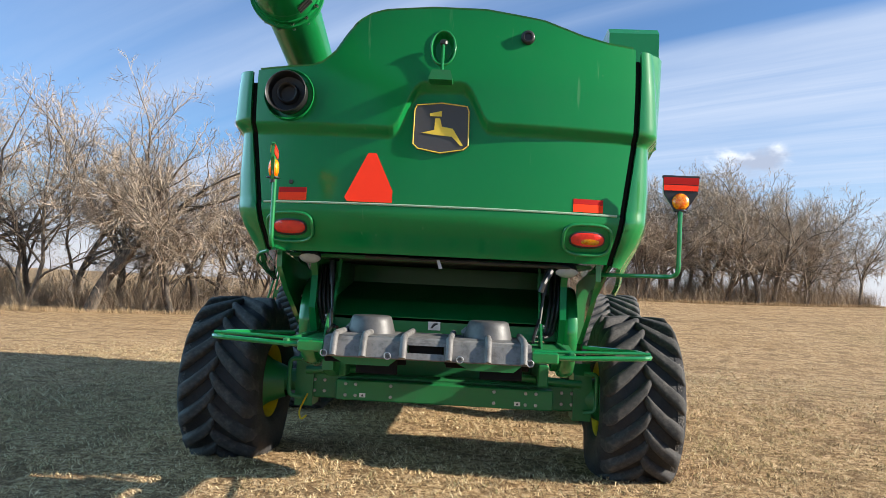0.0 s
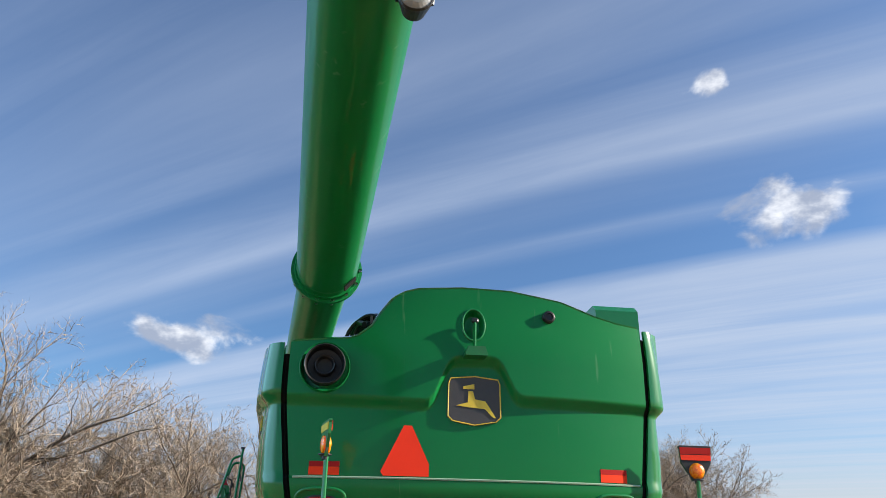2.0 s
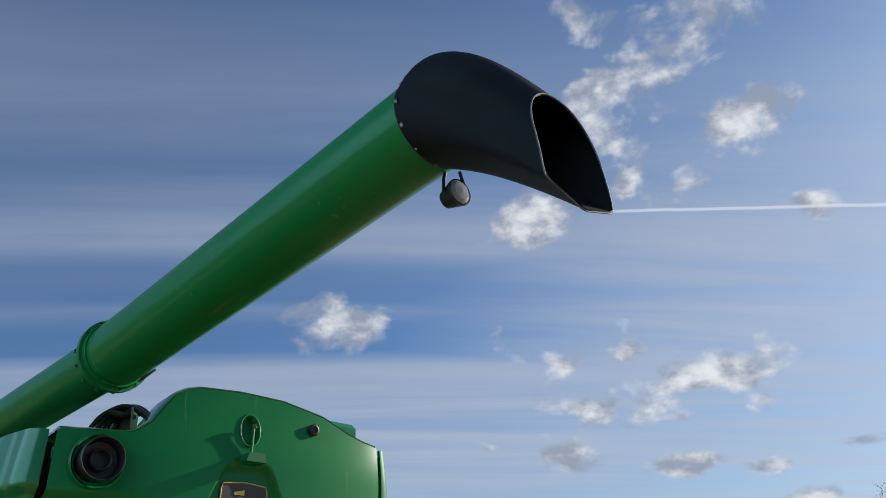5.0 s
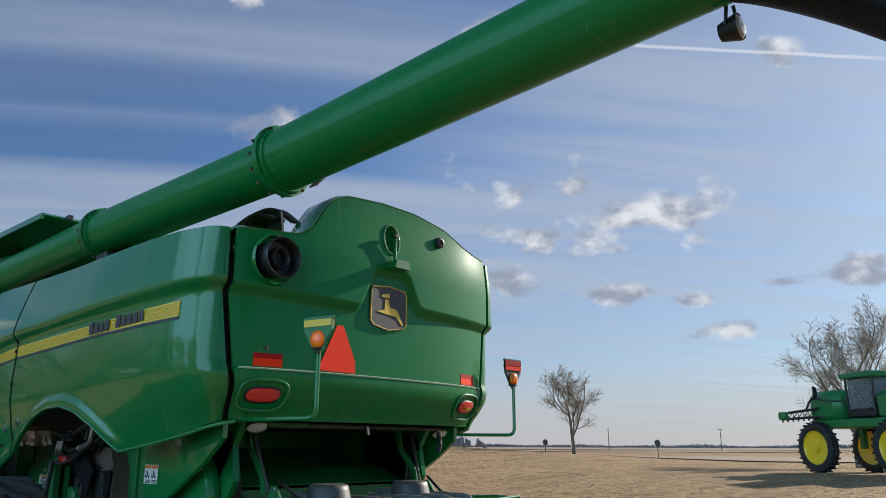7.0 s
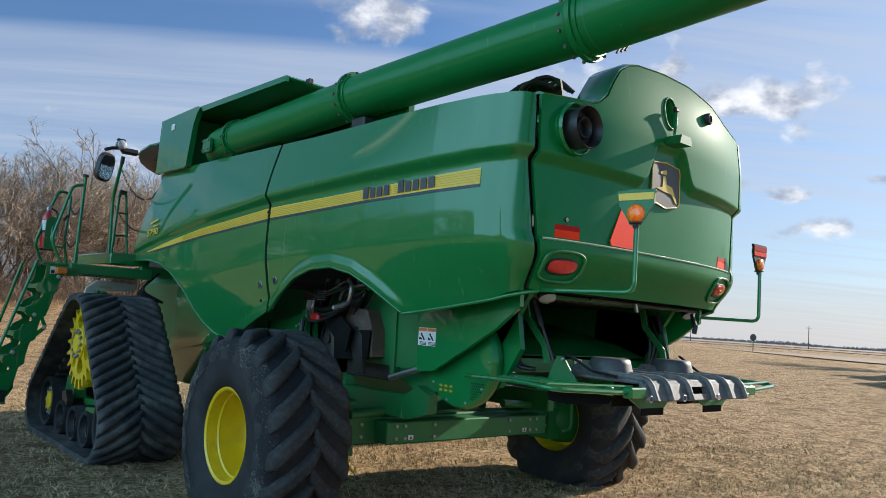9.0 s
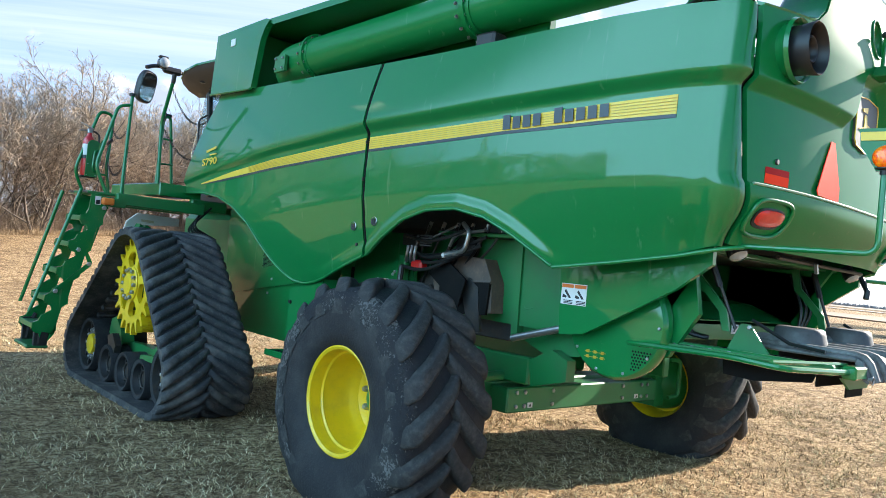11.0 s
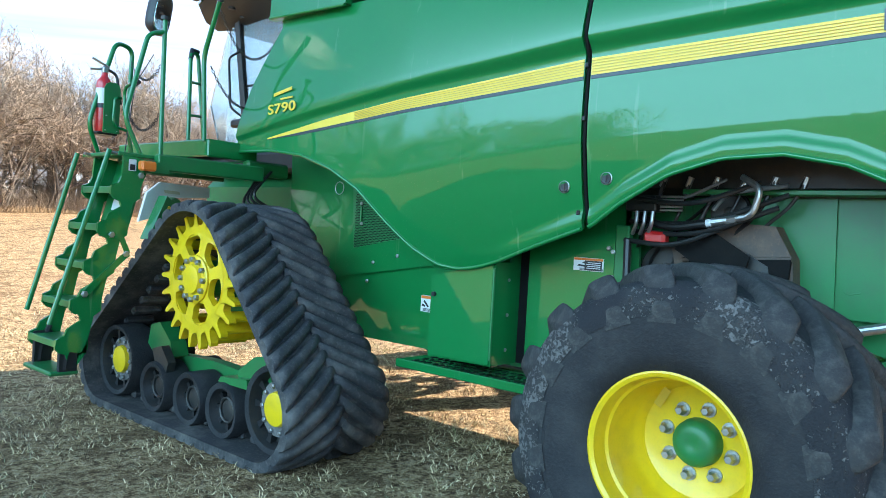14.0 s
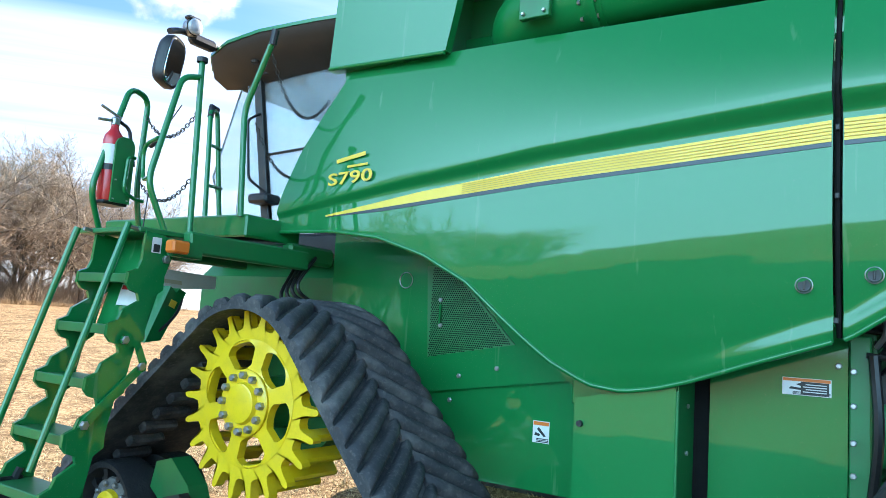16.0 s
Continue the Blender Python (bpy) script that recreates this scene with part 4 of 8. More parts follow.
            hole.append((bm.verts.new(hole_c + 0.080 * math.cos(ang) * u + 0.110 * math.sin(ang) * v), bm.verts.new(hole_c + 0.080 * math.cos(ang) * u + 0.110 * math.sin(ang) * v - Vector((o * 0.05, 0, 0)))))
        m = len(loop)
        for i in range(m):
            j = (i + 1) % m
            bm.faces.new((loop[i], loop[j], hole[j][0], hole[i][0]))
            bm.faces.new((hole[i][0], hole[j][0], hole[j][1], hole[i][1]))
    bmesh.ops.delete(bm, geom=[v for v in bm.verts if not v.link_faces], context="VERTS")
    bmesh.ops.remove_doubles(bm, verts=bm.verts, dist=0.0005)
    bmesh.ops.recalc_face_normals(bm, faces=bm.faces)
    part("disc", bm, yellow, sprocket, "pierced yellow disc", 40)
    part("hub", lathe([(o * 0.20, 0.185), (o * 0.262, 0.18), (o * 0.27, 0.17), (o * 0.27, 0.115), (o * 0.295, 0.105), (o * 0.30, 0.09), (o * 0.295, 0.0)], c, "x", 32), yellow, sprocket, "yellow hub", 40)
    for k in range(12):
        a = 2 * math.pi * k / 12
        shared("bolt", WHEEL_BOLT, steel, sprocket, Matrix.Translation(c + Vector((o * 0.268, 0.15 * math.cos(a), 0.15 * math.sin(a)))) @ pose(0, 0, 0, 0, 0, 180 if o < 0 else 0) @ Matrix.Diagonal((1.0, 0.85, 0.85, 1)))
    for k in range(teeth):
        a = 2 * math.pi * k / teeth
        m = Matrix.Translation(c) @ Matrix.Rotation(a, 4, "X")
        part("drive_bar", box((-0.20, 0.40, -0.020), (0.21, 0.495, 0.020), 0.012, Matrix.Translation(c) @ Matrix.Rotation(a, 4, "X") @ pose(o * 0.03, 0, 0)), yellow, sprocket)
    # idlers and rollers
    for y, z, r in ((7.08, 0.385, 0.305), (4.87, 0.385, 0.305), (6.44, 0.262, 0.205), (5.92, 0.262, 0.205), (5.46, 0.262, 0.205)):
        cc = Vector((mid, y, z))
        big = r > 0.25
        roller = part("idler" if big else "roller", lathe([(o * 0.29, r - 0.045), (o * 0.30, r - 0.01), (o * 0.28, r), (o * 0.07, r), (o * 0.07, r - 0.07), (-o * 0.07, r - 0.07), (-o * 0.07, r), (-o * 0.28, r), (-o * 0.28, 0.0)], cc, "x", 40), rubber, unit, "black rubber-faced track wheel", 40)
        part("wheel_disc", lathe([(o * 0.29, r - 0.045), (o * 0.20, r - 0.065), (o * 0.17, r * 0.55), (o * 0.22, r * 0.45), (o * 0.235, r * 0.32), (o * 0.235, 0.0)], cc, "x", 32), dark_steel, roller, "dark cast disc", 40)
        if big:
            part("bolt_ring", lathe([(o * 0.215, r * 0.64), (o * 0.238, r * 0.62), (o * 0.238, r * 0.34)], cc, "x", 32), grey_plastic, roller, "pale dusty bolt ring", 40)
            part("hub_cap", lathe([(o * 0.235, r * 0.40), (o * 0.268, r * 0.37), (o * 0.276, r * 0.30), (o * 0.276, 0.0)], cc, "x", 28), yellow, roller, "yellow hub cap", 40)
            for k in range(10):
                a = 2 * math.pi * k / 10
                part("spoke", turned(prism([(r * 0.60, -0.014), (r - 0.05, -0.026), (r - 0.05, 0.026), (r * 0.60, 0.014)], o * 0.165, o * 0.245, "x"), Matrix.Translation(cc) @ Matrix.Rotation(a, 4, "X")), black, roller)
                shared("bolt", WHEEL_BOLT, grey_plastic, roller, Matrix.Translation(cc + Vector((o * 0.238, r * 0.52 * math.cos(a), r * 0.52 * math.sin(a)))) @ pose(0, 0, 0, 0, 0, 180 if o < 0 else 0) @ Matrix.Diagonal((0.7, 0.7, 0.7, 1)))
        else:
            part("hub_ring", lathe([(o * 0.16, r * 0.50), (o * 0.245, r * 0.47), (o * 0.25, r * 0.43), (o * 0.245, r * 0.38), (o * 0.20, r * 0.36), (o * 0.20, 0.0)], cc, "x", 28), dark_steel, roller, "dark hub ring", 40)
            for k in range(8):
                a = 2 * math.pi * k / 8
                part("spoke", turned(prism([(r * 0.44, -0.012), (r - 0.05, -0.022), (r - 0.05, 0.022), (r * 0.44, 0.012)], o * 0.15, o * 0.235, "x"), Matrix.Translation(cc) @ Matrix.Rotation(a, 4, "X")), black, roller)
    # carrying frame
    frame_bm = prism([(6.85, 0.36), (6.95, 0.46), (6.45, 0.50), (6.05, 0.52), (5.9, 0.52), (5.5, 0.50), (5.05, 0.46), (5.1, 0.36), (5.6, 0.28), (6.35, 0.28)], mid - 0.05, mid + 0.05, "x")
    part("track_frame", frame_bm, green_frame, unit, "green cast track frame")
    part("pivot_block", prism([(6.80, 0.56), (6.76, 0.72), (6.62, 0.76), (6.44, 0.62), (6.38, 0.50), (6.62, 0.44)], mid + o * 0.02, mid + o * 0.16, "x"), green_frame, unit, "green casting of the front idler")
    part("pivot_fork", prism([(6.52, 0.56), (6.38, 0.60), (6.26, 0.48), (6.30, 0.36), (6.44, 0.40)], mid + o * 0.20, mid + o * 0.27, "x"), dark_steel, unit)
    part("pivot_block", prism([(5.42, 0.44), (5.40, 0.56), (5.22, 0.68), (5.02, 0.72), (4.92, 0.58), (5.05, 0.44)], mid + o * 0.02, mid + o * 0.20, "x"), green_frame, unit, "green bracket of the rear idler")
    part("pivot_plate", prism([(5.55, 0.46), (5.52, 0.50), (5.20, 0.53), (5.18, 0.46)], mid + o * 0.05, mid + o * 0.27, "x"), green_frame, unit)
    part("final_drive", lathe([(-o * 0.55, 0.30), (-o * 0.12, 0.34), (-o * 0.10, 0.15), (o * 0.20, 0.14), (o * 0.20, 0.0)], c, "x", 28), green_frame, unit, "green final drive housing")
    return unit


track_unit(TRACK_X, -1)
track_unit(-TRACK_X, 1)

# unloading auger
AX = [(-4.4, -0.965), (-3.5, -1.0), (-0.3, -1.17), (2.2, -1.42), (4.9, -1.57)]
AZ = [(-4.4, 4.16), (-3.5, 4.10), (-0.3, 3.865), (2.2, 3.715), (4.9, 3.57)]


def auger_at(y):
    return Vector((lerp(AX, y), y, lerp(AZ, y)))


auger = part("unloading_auger", tube([auger_at(y) for y in (-0.27, -1.3, -2.4, -3.55)], 0.233, 48), dull_green, combine, "long round green unloading auger tube swung to the rear", 40)
part("tube_section", tube([auger_at(y) for y in (2.2, 1.0, -0.22)], 0.205, 48), dull_green, auger, "", 40)
part("tube_section", tube([auger_at(y) for y in (4.35, 3.3, 2.16)], 0.195, 40), dull_green, auger, "", 40)
FLANGE_BOLT = bolt_mesh(0.014, 0.02, "y")
for y, r in ((-0.24, 0.265), (2.2, 0.235), (4.3, 0.22)):
    a, b = auger_at(y - 0.05), auger_at(y + 0.05)
    flange = part("flange", tube([a, a.lerp(b, 0.3), a.lerp(b, 0.32), a.lerp(b, 0.68), a.lerp(b, 0.7), b], [r - 0.02, r - 0.015, r + 0.008, r + 0.008, r - 0.015, r - 0.03], 48), dull_green, auger, "bolted green flange ring", 40)
    for k in range(14):
        t = 2 * math.pi * k / 14
        for dy in (-0.045, 0.045):
            shared("bolt", FLANGE_BOLT, steel, flange, Matrix.Translation(auger_at(y + dy) + Vector(((r - 0.012) * math.cos(t), 0, (r - 0.012) * math.sin(t)))))
part("band", tube([auger_at(-0.36), auger_at(-0.345)], 0.2345, 48, caps=False), green_frame, auger)
for k in range(3):
    part("cable_clip", turned(box((0.236, -0.40 - 0.035 * k, -0.07), (0.252, -0.385 - 0.035 * k, 0.05), 0.004), Matrix.Translation((auger_at(-0.4).x, 0, auger_at(-0.4).z)) @ Matrix.Rotation(radians(42), 4, "Y")), black, auger)
part("hinge_bracket", box((-1.50, 1.95, 3.38), (-1.34, 2.15, 3.50), 0.02), dark_steel, auger, "dark cradle under the tube")
elbow = part("elbow", tube(rounded([auger_at(4.30), (-1.56, 4.80, 3.56), (-1.18, 4.95, 3.42), (-0.95, 5.0, 3.1)], 0.35, 8), 0.205, 32), dull_green, auger, "green elbow where the tube leaves the tank", 40)
part("cover_plate", box((-1.80, 4.50, 3.44), (-1.76, 4.69, 3.60), 0.004), green_frame, auger, "bolted cover plate")
for dy, dz in ((4.53, 3.47), (4.66, 3.47), (4.53, 3.57), (4.66, 3.57)):
    shared("bolt", WHEEL_BOLT, steel, auger, Matrix.Translation((-1.80, dy, dz)) @ pose(0, 0, 0, 0, 0, 180) @ Matrix.Diagonal((0.5, 0.45, 0.45, 1)))


def build_boot():
    """Bent rubber spout: round at the tube, arched over a shallow V at the mouth."""
    n, steps = 56, 14
    a = auger_at(-3.53)

    def mouth_at(c, z):
        """The mouth's edge in the way (c, z) from its middle."""
        if z >= 0:
            return 1 / ((abs(c) / 0.208) ** 2.15 + (z / 0.262) ** 2.15) ** (1 / 2.15)
        side = 0.208 / max(abs(c), 1e-6)
        vee = 0.306 / (-z + 0.34 * abs(c))
        return 1 / (side ** -22 + vee ** -22) ** (1 / 22)

    rows = []
    for i in range(steps + 1):
        s = i / steps
        mid = Vector((a.x + (-0.930 - a.x) * s, -3.53 - 0.705 * s, a.z + (3.60 - a.z) * (0.35 * s + 0.65 * s ** 1.6)))
        ring = []
        for k in range(n):
            t = 2 * math.pi * (k + 0.5) / n
            c, z = math.cos(t), math.sin(t)
            r = 0.237 * (1 - s) + mouth_at(c, z) * s + math.sin(math.pi * s ** 0.8) * (0.125 * max(z, 0) + 0.015)
            ring.append((mid.x + r * c, mid.y + 0.03 * s * z, mid.z + r * z))
        rows.append(ring)
    bm = bmesh.new()
    grid = [[bm.verts.new(p) for p in row] for row in rows]
    for r0, r1 in zip(grid, grid[1:]):
        for k in range(n):
            bm.faces.new((r0[k], r0[(k + 1) % n], r1[(k + 1) % n], r1[k]))
    bmesh.ops.recalc_face_normals(bm, faces=bm.faces)
    bmesh.ops.solidify(bm, geom=bm.faces[:], thickness=0.008)
    return bm, rows[-1]


boot_bm, mouth = build_boot()
boot = part("spout", boot_bm, spout_rubber, auger, "black bent rubber discharge spout with open mouth", 50)
part("spout_rim", tube(mouth + mouth[:1], 0.0035, 6, caps=False), grey_plastic, boot, "pale worn edge")
part("tube_end", tube([auger_at(-3.45), auger_at(-3.46)], 0.225, 40), black, auger, "dark inside of the tube end")
for k in range(12):
    t = 2 * math.pi * k / 12
    shared("bolt", FLANGE_BOLT, steel, boot, Matrix.Translation(auger_at(-3.56) + Vector((0.236 * math.cos(t), 0, 0.236 * math.sin(t)))))
spot = part("work_lamp", lathe([(0.06, 0.0), (0.06, 0.045), (0.0, 0.062), (-0.03, 0.07), (-0.04, 0.066)], (-0.82, -3.48, 3.80), "y", 24), black, auger, "round work lamp under the spout")
part("lens", lathe([(-0.035, 0.064), (-0.05, 0.045), (-0.055, 0.0)], (-0.82, -3.48, 3.80), "y", 24), lamp_glass, spot, "ribbed clear lens")
part("bracket", tube([(-0.87, -3.48, 3.93), (-0.89, -3.48, 3.86), (-0.885, -3.47, 3.80)], 0.009, 6), black, spot)
part("bracket", tube([(-0.78, -3.48, 3.95), (-0.75, -3.48, 3.87), (-0.755, -3.47, 3.80)], 0.009, 6), black, spot)

# grain tank extension beside the auger
tank = part("grain_tank", prism([(6.17, 3.36), (6.13, 4.05), (5.02, 4.06), (4.95, 4.03), (5.03, 3.97), (5.10, 3.86), (5.13, 3.74), (5.21, 3.36)], -1.765, -1.70, "x"), green, combine, "green grain tank top with folded lid", 30)
part("tank_wall", box((-1.70, 5.55, 3.2), (1.70, 6.10, 4.03), 0.03), green, tank)
part("tank_lip", tube([(-1.768, 6.165, 3.375), (-1.768, 5.215, 3.345)], 0.012, 8), green, tank)
LID = [(6.1, 4.05), (5.9, 4.075), (3.02, 4.03), (2.97, 4.0), (2.99, 3.985), (5.0, 4.02), (6.0, 4.0)]
part("tank_lid", prism(LID, -1.72, -0.2, "x"), green, tank, "folded green lid, open along the auger")
part("tank_lid", prism(LID, 0.2, 1.70, "x"), green, tank)
part("lid_lip", prism([(5.06, 4.055), (2.97, 4.012), (2.97, 3.955), (4.9, 3.985)], -1.745, -1.715, "x"), green, tank, "folded edge of the lid")
for x in (-1.5, -1.1, -0.7):
    part("lid_hinge", box((x, 2.955, 3.99), (x + 0.06, 3.03, 4.05), 0.01), dark_steel, tank)
part("tank_inner", box((-1.22, 3.3, 3.1), (1.3, 5.56, 3.98), 0.05), green_frame, tank, "shaded green tank wall")
part("inner_end", box((-1.70, 5.38, 3.2), (-1.20, 5.56, 4.0), 0.01), green_frame, tank)
part("marker_light", box((-1.777, 5.66, 3.87), (-1.764, 5.76, 3.95), 0.004), white_label, tank, "small pale reflector")

# ---- rear details ----
def hood_strip(x0, z0, x1, z1, out=0.004):
    """A thin sticker that follows the rear hood."""
    rows = [[(x, hood_y(x, z) - out, z) for x in np.linspace(x0, x1, 9)] for z in (z0, (z0 + z1) / 2, z1)]
    return shell(rows, -0.003)


for x0, x1, z in ((-1.20, -0.98, 2.40), (0.985, 1.205, 2.40)):
    r = part("reflector", hood_strip(x0, z - 0.045, x1, z + 0.012), orange_red, hood, "bright orange-red reflective strip")
    part("reflector_strip", hood_strip(x0, z + 0.013, x1, z + 0.05), red_dark, r, "dark red reflective strip")
part("slow_vehicle_sign", prism([(-0.685, 2.385), (-0.665, 2.355), (-0.325, 2.355), (-0.305, 2.385), (-0.465, 2.715), (-0.525, 2.715)], hood_y(-0.5, 2.6) - 0.007, hood_y(-0.5, 2.6) - 0.001, "y"), red_glow, hood, "fluorescent red triangular warning sign with clipped corners")


def oval(cx, cz, rx, rz, n=36, power=2.6):
    out = []
    for k in range(n):
        t = 2 * math.pi * k / n
        c, s = math.cos(t), math.sin(t)
        out.append((cx + rx * math.copysign(abs(c) ** (2 / power), c), cz + rz * math.copysign(abs(s) ** (2 / power), s)))
    return out


def pad(cx, cz, rx, rz, out):
    """An oval raised pad that follows the hood."""
    bm = bmesh.new()
    rings = []
    for f, lift in ((1.0, -0.01), (1.0, out * 0.6), (0.85, out), (0.4, out + 0.004)):
        rings.append([bm.verts.new((x, hood_y(x, z) - lift, z)) for x, z in oval(cx, cz, rx * f, rz * f, 32)])
    for r0, r1 in zip(rings, rings[1:]):
        for k in range(32):
            bm.faces.new((r0[k], r0[(k + 1) % 32], r1[(k + 1) % 32], r1[k]))
    bm.faces.new(rings[-1])
    bmesh.ops.recalc_face_normals(bm, faces=bm.faces)
    return bm


for s in (-1, 1):
    cx, cz = s * 1.10, 2.155
    y = min(hood_y(cx - 0.12, cz), hood_y(cx + 0.12, cz)) + 0.006
    if s < 0:
        ring = [(x, z) for x, z in oval(cx, cz, 0.178, 0.105, 40, 3.2)]
    else:
        ring = oval(cx, cz, 0.178, 0.108, 40, 3.2)
    pod = part("tail_lamp", tube([(x, hood_y(x, z) - 0.012, z) for x, z in ring + ring[:1]], 0.013, 8, caps=False), green, hood, "oval red tail lamp in a raised green surround", 60)
    part("bezel", pad(cx, cz, 0.134, 0.060, 0.014), black, pod)
    part("lens", pad(cx, cz, 0.122, 0.048, 0.026), lens_red, pod, "red lens", 50)
    if s > 0:
        part("lens", pad(cx + 0.02, cz - 0.016, 0.075, 0.022, 0.032), amber, pod, "amber lower lens", 50)

# exhaust outlet
EX = Vector((-1.135, hood_y(-1.135, 3.13), 3.125))
part("exhaust_recess", lathe([(-0.02, 0.192), (-0.045, 0.184), (-0.03, 0.17), (0.05, 0.165)], EX, "y", 40), green, hood, "raised green ring round the exhaust", 60)
ex = part("exhaust_outlet", lathe([(0.1, 0.14), (-0.06, 0.142), (-0.135, 0.152), (-0.142, 0.147), (-0.135, 0.141), (-0.05, 0.125), (-0.03, 0.0)], EX, "y", 48), black, hood, "black flared exhaust outlet", 60)
part("inner_pipe", lathe([(-0.03, 0.082), (-0.10, 0.078), (-0.105, 0.072), (-0.10, 0.062), (-0.034, 0.056), (-0.034, 0.0)], EX, "y", 32), black, ex, "sooty inner pipe", 60)

# latch in its pocket, badge, camera
yl = hood_y(0.2, 3.5)
pocket_ring = oval(-0.012, 3.50, 0.088, 0.130, 40, 2.1)
pocket = part("latch_pocket", tube([(x, hood_y(x, z) - 0.001, z) for x, z in pocket_ring + pocket_ring[:1]], 0.009, 8, caps=False), green, hood, "raised rim of the dished handle pocket", 60)
latch = part("hood_latch", prism([(-0.075, 3.295), (0.055, 3.295), (0.075, 3.235), (0.07, 3.225), (-0.095, 3.225), (-0.098, 3.235)], yl - 0.15, yl + 0.02, "y"), green_frame, hood, "green hood latch with pull handle")
part("handle_rod", tube([(-0.01, yl - 0.045, 3.29), (-0.008, yl - 0.05, 3.52)], 0.013, 8), green, latch)
part("handle_grip", box((-0.035, yl - 0.065, 3.50), (0.02, yl - 0.03, 3.545), 0.012), black, latch, "black grip")
part("latch_hook", box((0.02, yl - 0.14, 3.225), (0.05, yl - 0.125, 3.26), 0.004), dark_steel, latch)
cam_y = hood_y(0.60, 3.60)
part("rear_camera", lathe([(0.03, 0.052), (-0.03, 0.05), (-0.04, 0.042), (-0.04, 0.030), (-0.03, 0.026), (-0.03, 0.0)], (0.60, cam_y, 3.60), "y", 24), black, hood, "round black rear camera", 60)

BADGE = [(-0.205, 3.045), (-0.19, 3.085), (0.0, 3.105), (0.19, 3.085), (0.205, 3.045), (0.208, 2.79), (0.17, 2.755), (0.0, 2.725), (-0.17, 2.755), (-0.208, 2.79)]
yb = hood_y(0.0, 2.9) - 0.006
badge = part("badge", prism(BADGE, yb - 0.006, yb + 0.02, "y"), badge_dark, hood, "dark shield-shaped badge with yellow outline and emblem")
part("badge_outline", tube([(x * 0.965, yb - 0.008, 2.915 + (z - 2.915) * 0.965) for x, z in BADGE + BADGE[:1]], 0.0045, 6, caps=False), decal_yellow, badge, "yellow outline")
emblem = [(-0.14, 2.875), (-0.05, 2.90), (-0.045, 2.985), (-0.01, 2.985), (0.005, 2.925), (0.085, 2.912), (0.165, 2.79), (0.145, 2.79), (0.08, 2.855), (-0.03, 2.862)]
part("emblem", prism(emblem, yb - 0.0105, yb - 0.005, "y"), decal_yellow, badge, "plain yellow emblem shape")
part("emblem_bar", prism([(-0.085, 3.0), (0.0, 3.0), (0.0, 3.04), (-0.085, 3.02)], yb - 0.0105, yb - 0.005, "y"), decal_yellow, badge)
part("hood_plug", lathe([(0.0, 0.018), (-0.012, 0.015), (-0.012, 0.0)], (-1.105, hood_y(-1.105, 2.49), 2.49), "y", 14), black, hood)


def turn_arm(foot, elbow, top, face_deg, front):
    """A warning board with flasher on a bent tube."""
    arm = part("warning_arm", tube(rounded([foot, elbow, (elbow[0], elbow[1], top - 0.10)], 0.07, 6), 0.016, 10), green, combine, "bent green tube carrying a warning board")
    m = Matrix.Translation((elbow[0], elbow[1], top)) @ pose(0, 0, 0, 0, 0, face_deg)

    def laid(bm):
        bmesh.ops.transform(bm, verts=bm.verts, matrix=m)
        return bm

    lower = 0.0 if front else 0.035
    panel = part("board", laid(prism([(-0.125, 0.105 - lower), (-0.135, 0.12 - lower), (-0.125, 0.13 - lower), (0.125, 0.13 - lower), (0.135, 0.12 - lower), (0.125, 0.105 - lower), (0.12, 0.0), (0.055, -0.10), (0.04, -0.135), (-0.04, -0.135), (-0.055, -0.10), (-0.12, 0.0)], 0.0, 0.02, "y")), black if front else green_frame, arm, "dark shield-shaped board")
    part("strip", laid(prism([(-0.12, 0.02), (0.12, 0.02), (0.123, 0.06), (-0.123, 0.06)], -0.006, -0.001, "y")), red_glow, panel, "bright red reflective strip")
    part("strip", laid(prism([(-0.124, 0.066), (0.124, 0.066), (0.126, 0.115 - lower), (-0.126, 0.115 - lower)], -0.006, -0.001, "y")), red_dark, panel, "dark red reflective strip")
    part("strip", laid(prism([(-0.118, 0.028), (0.118, 0.028), (0.123, 0.075), (-0.123, 0.075)], 0.021, 0.026, "y")), decal_yellow, panel, "yellow reflective strip")
    lamp = part("flasher", laid(lathe([(-0.026, 0.0), (-0.024, 0.03), (-0.016, 0.055), (0.0, 0.062), (0.02, 0.062), (0.034, 0.055), (0.042, 0.03), (0.044, 0.0)], (0, 0.0, -0.06), "y", 24)), amber, panel, "round amber flasher", 60)
    part("lamp_ring", laid(tube([(0.064 * math.cos(t), 0.012, -0.06 + 0.064 * math.sin(t)) for t in np.linspace(0, 2 * math.pi, 25)], 0.008, 6, caps=False)), grey_plastic, lamp)
    part("collar", laid(lathe([(-0.155, 0.02), (-0.13, 0.022), (-0.125, 0.045), (-0.118, 0.045)], (0, 0.01, 0), "z", 16)), black, arm)
    return arm


turn_arm((1.22, 0.28, 1.915), (1.745, -0.13, 1.915), 2.515, 0, True)
turn_arm((-1.19, 0.32, 1.985), (-1.07, -0.64, 1.985), 2.56, 101, False)

# chopper opening below the hood
cav = part("chopper_cavity", prism([(0.30, 1.97), (2.68, 1.95), (2.68, 1.30), (0.98, 1.28), (0.60, 1.50)], -1.02, -0.97, "x"), green_frame, combine, "green side wall of the straw chopper")
part("side_wall", prism([(0.30, 1.97), (2.68, 1.95), (2.68, 1.30), (0.98, 1.28), (0.60, 1.50)], 0.97, 1.02, "x"), green_frame, cav)
part("back_wall", box((-0.97, 1.90, 1.3), (0.97, 1.95, 1.95), 0.005), green_frame, cav)
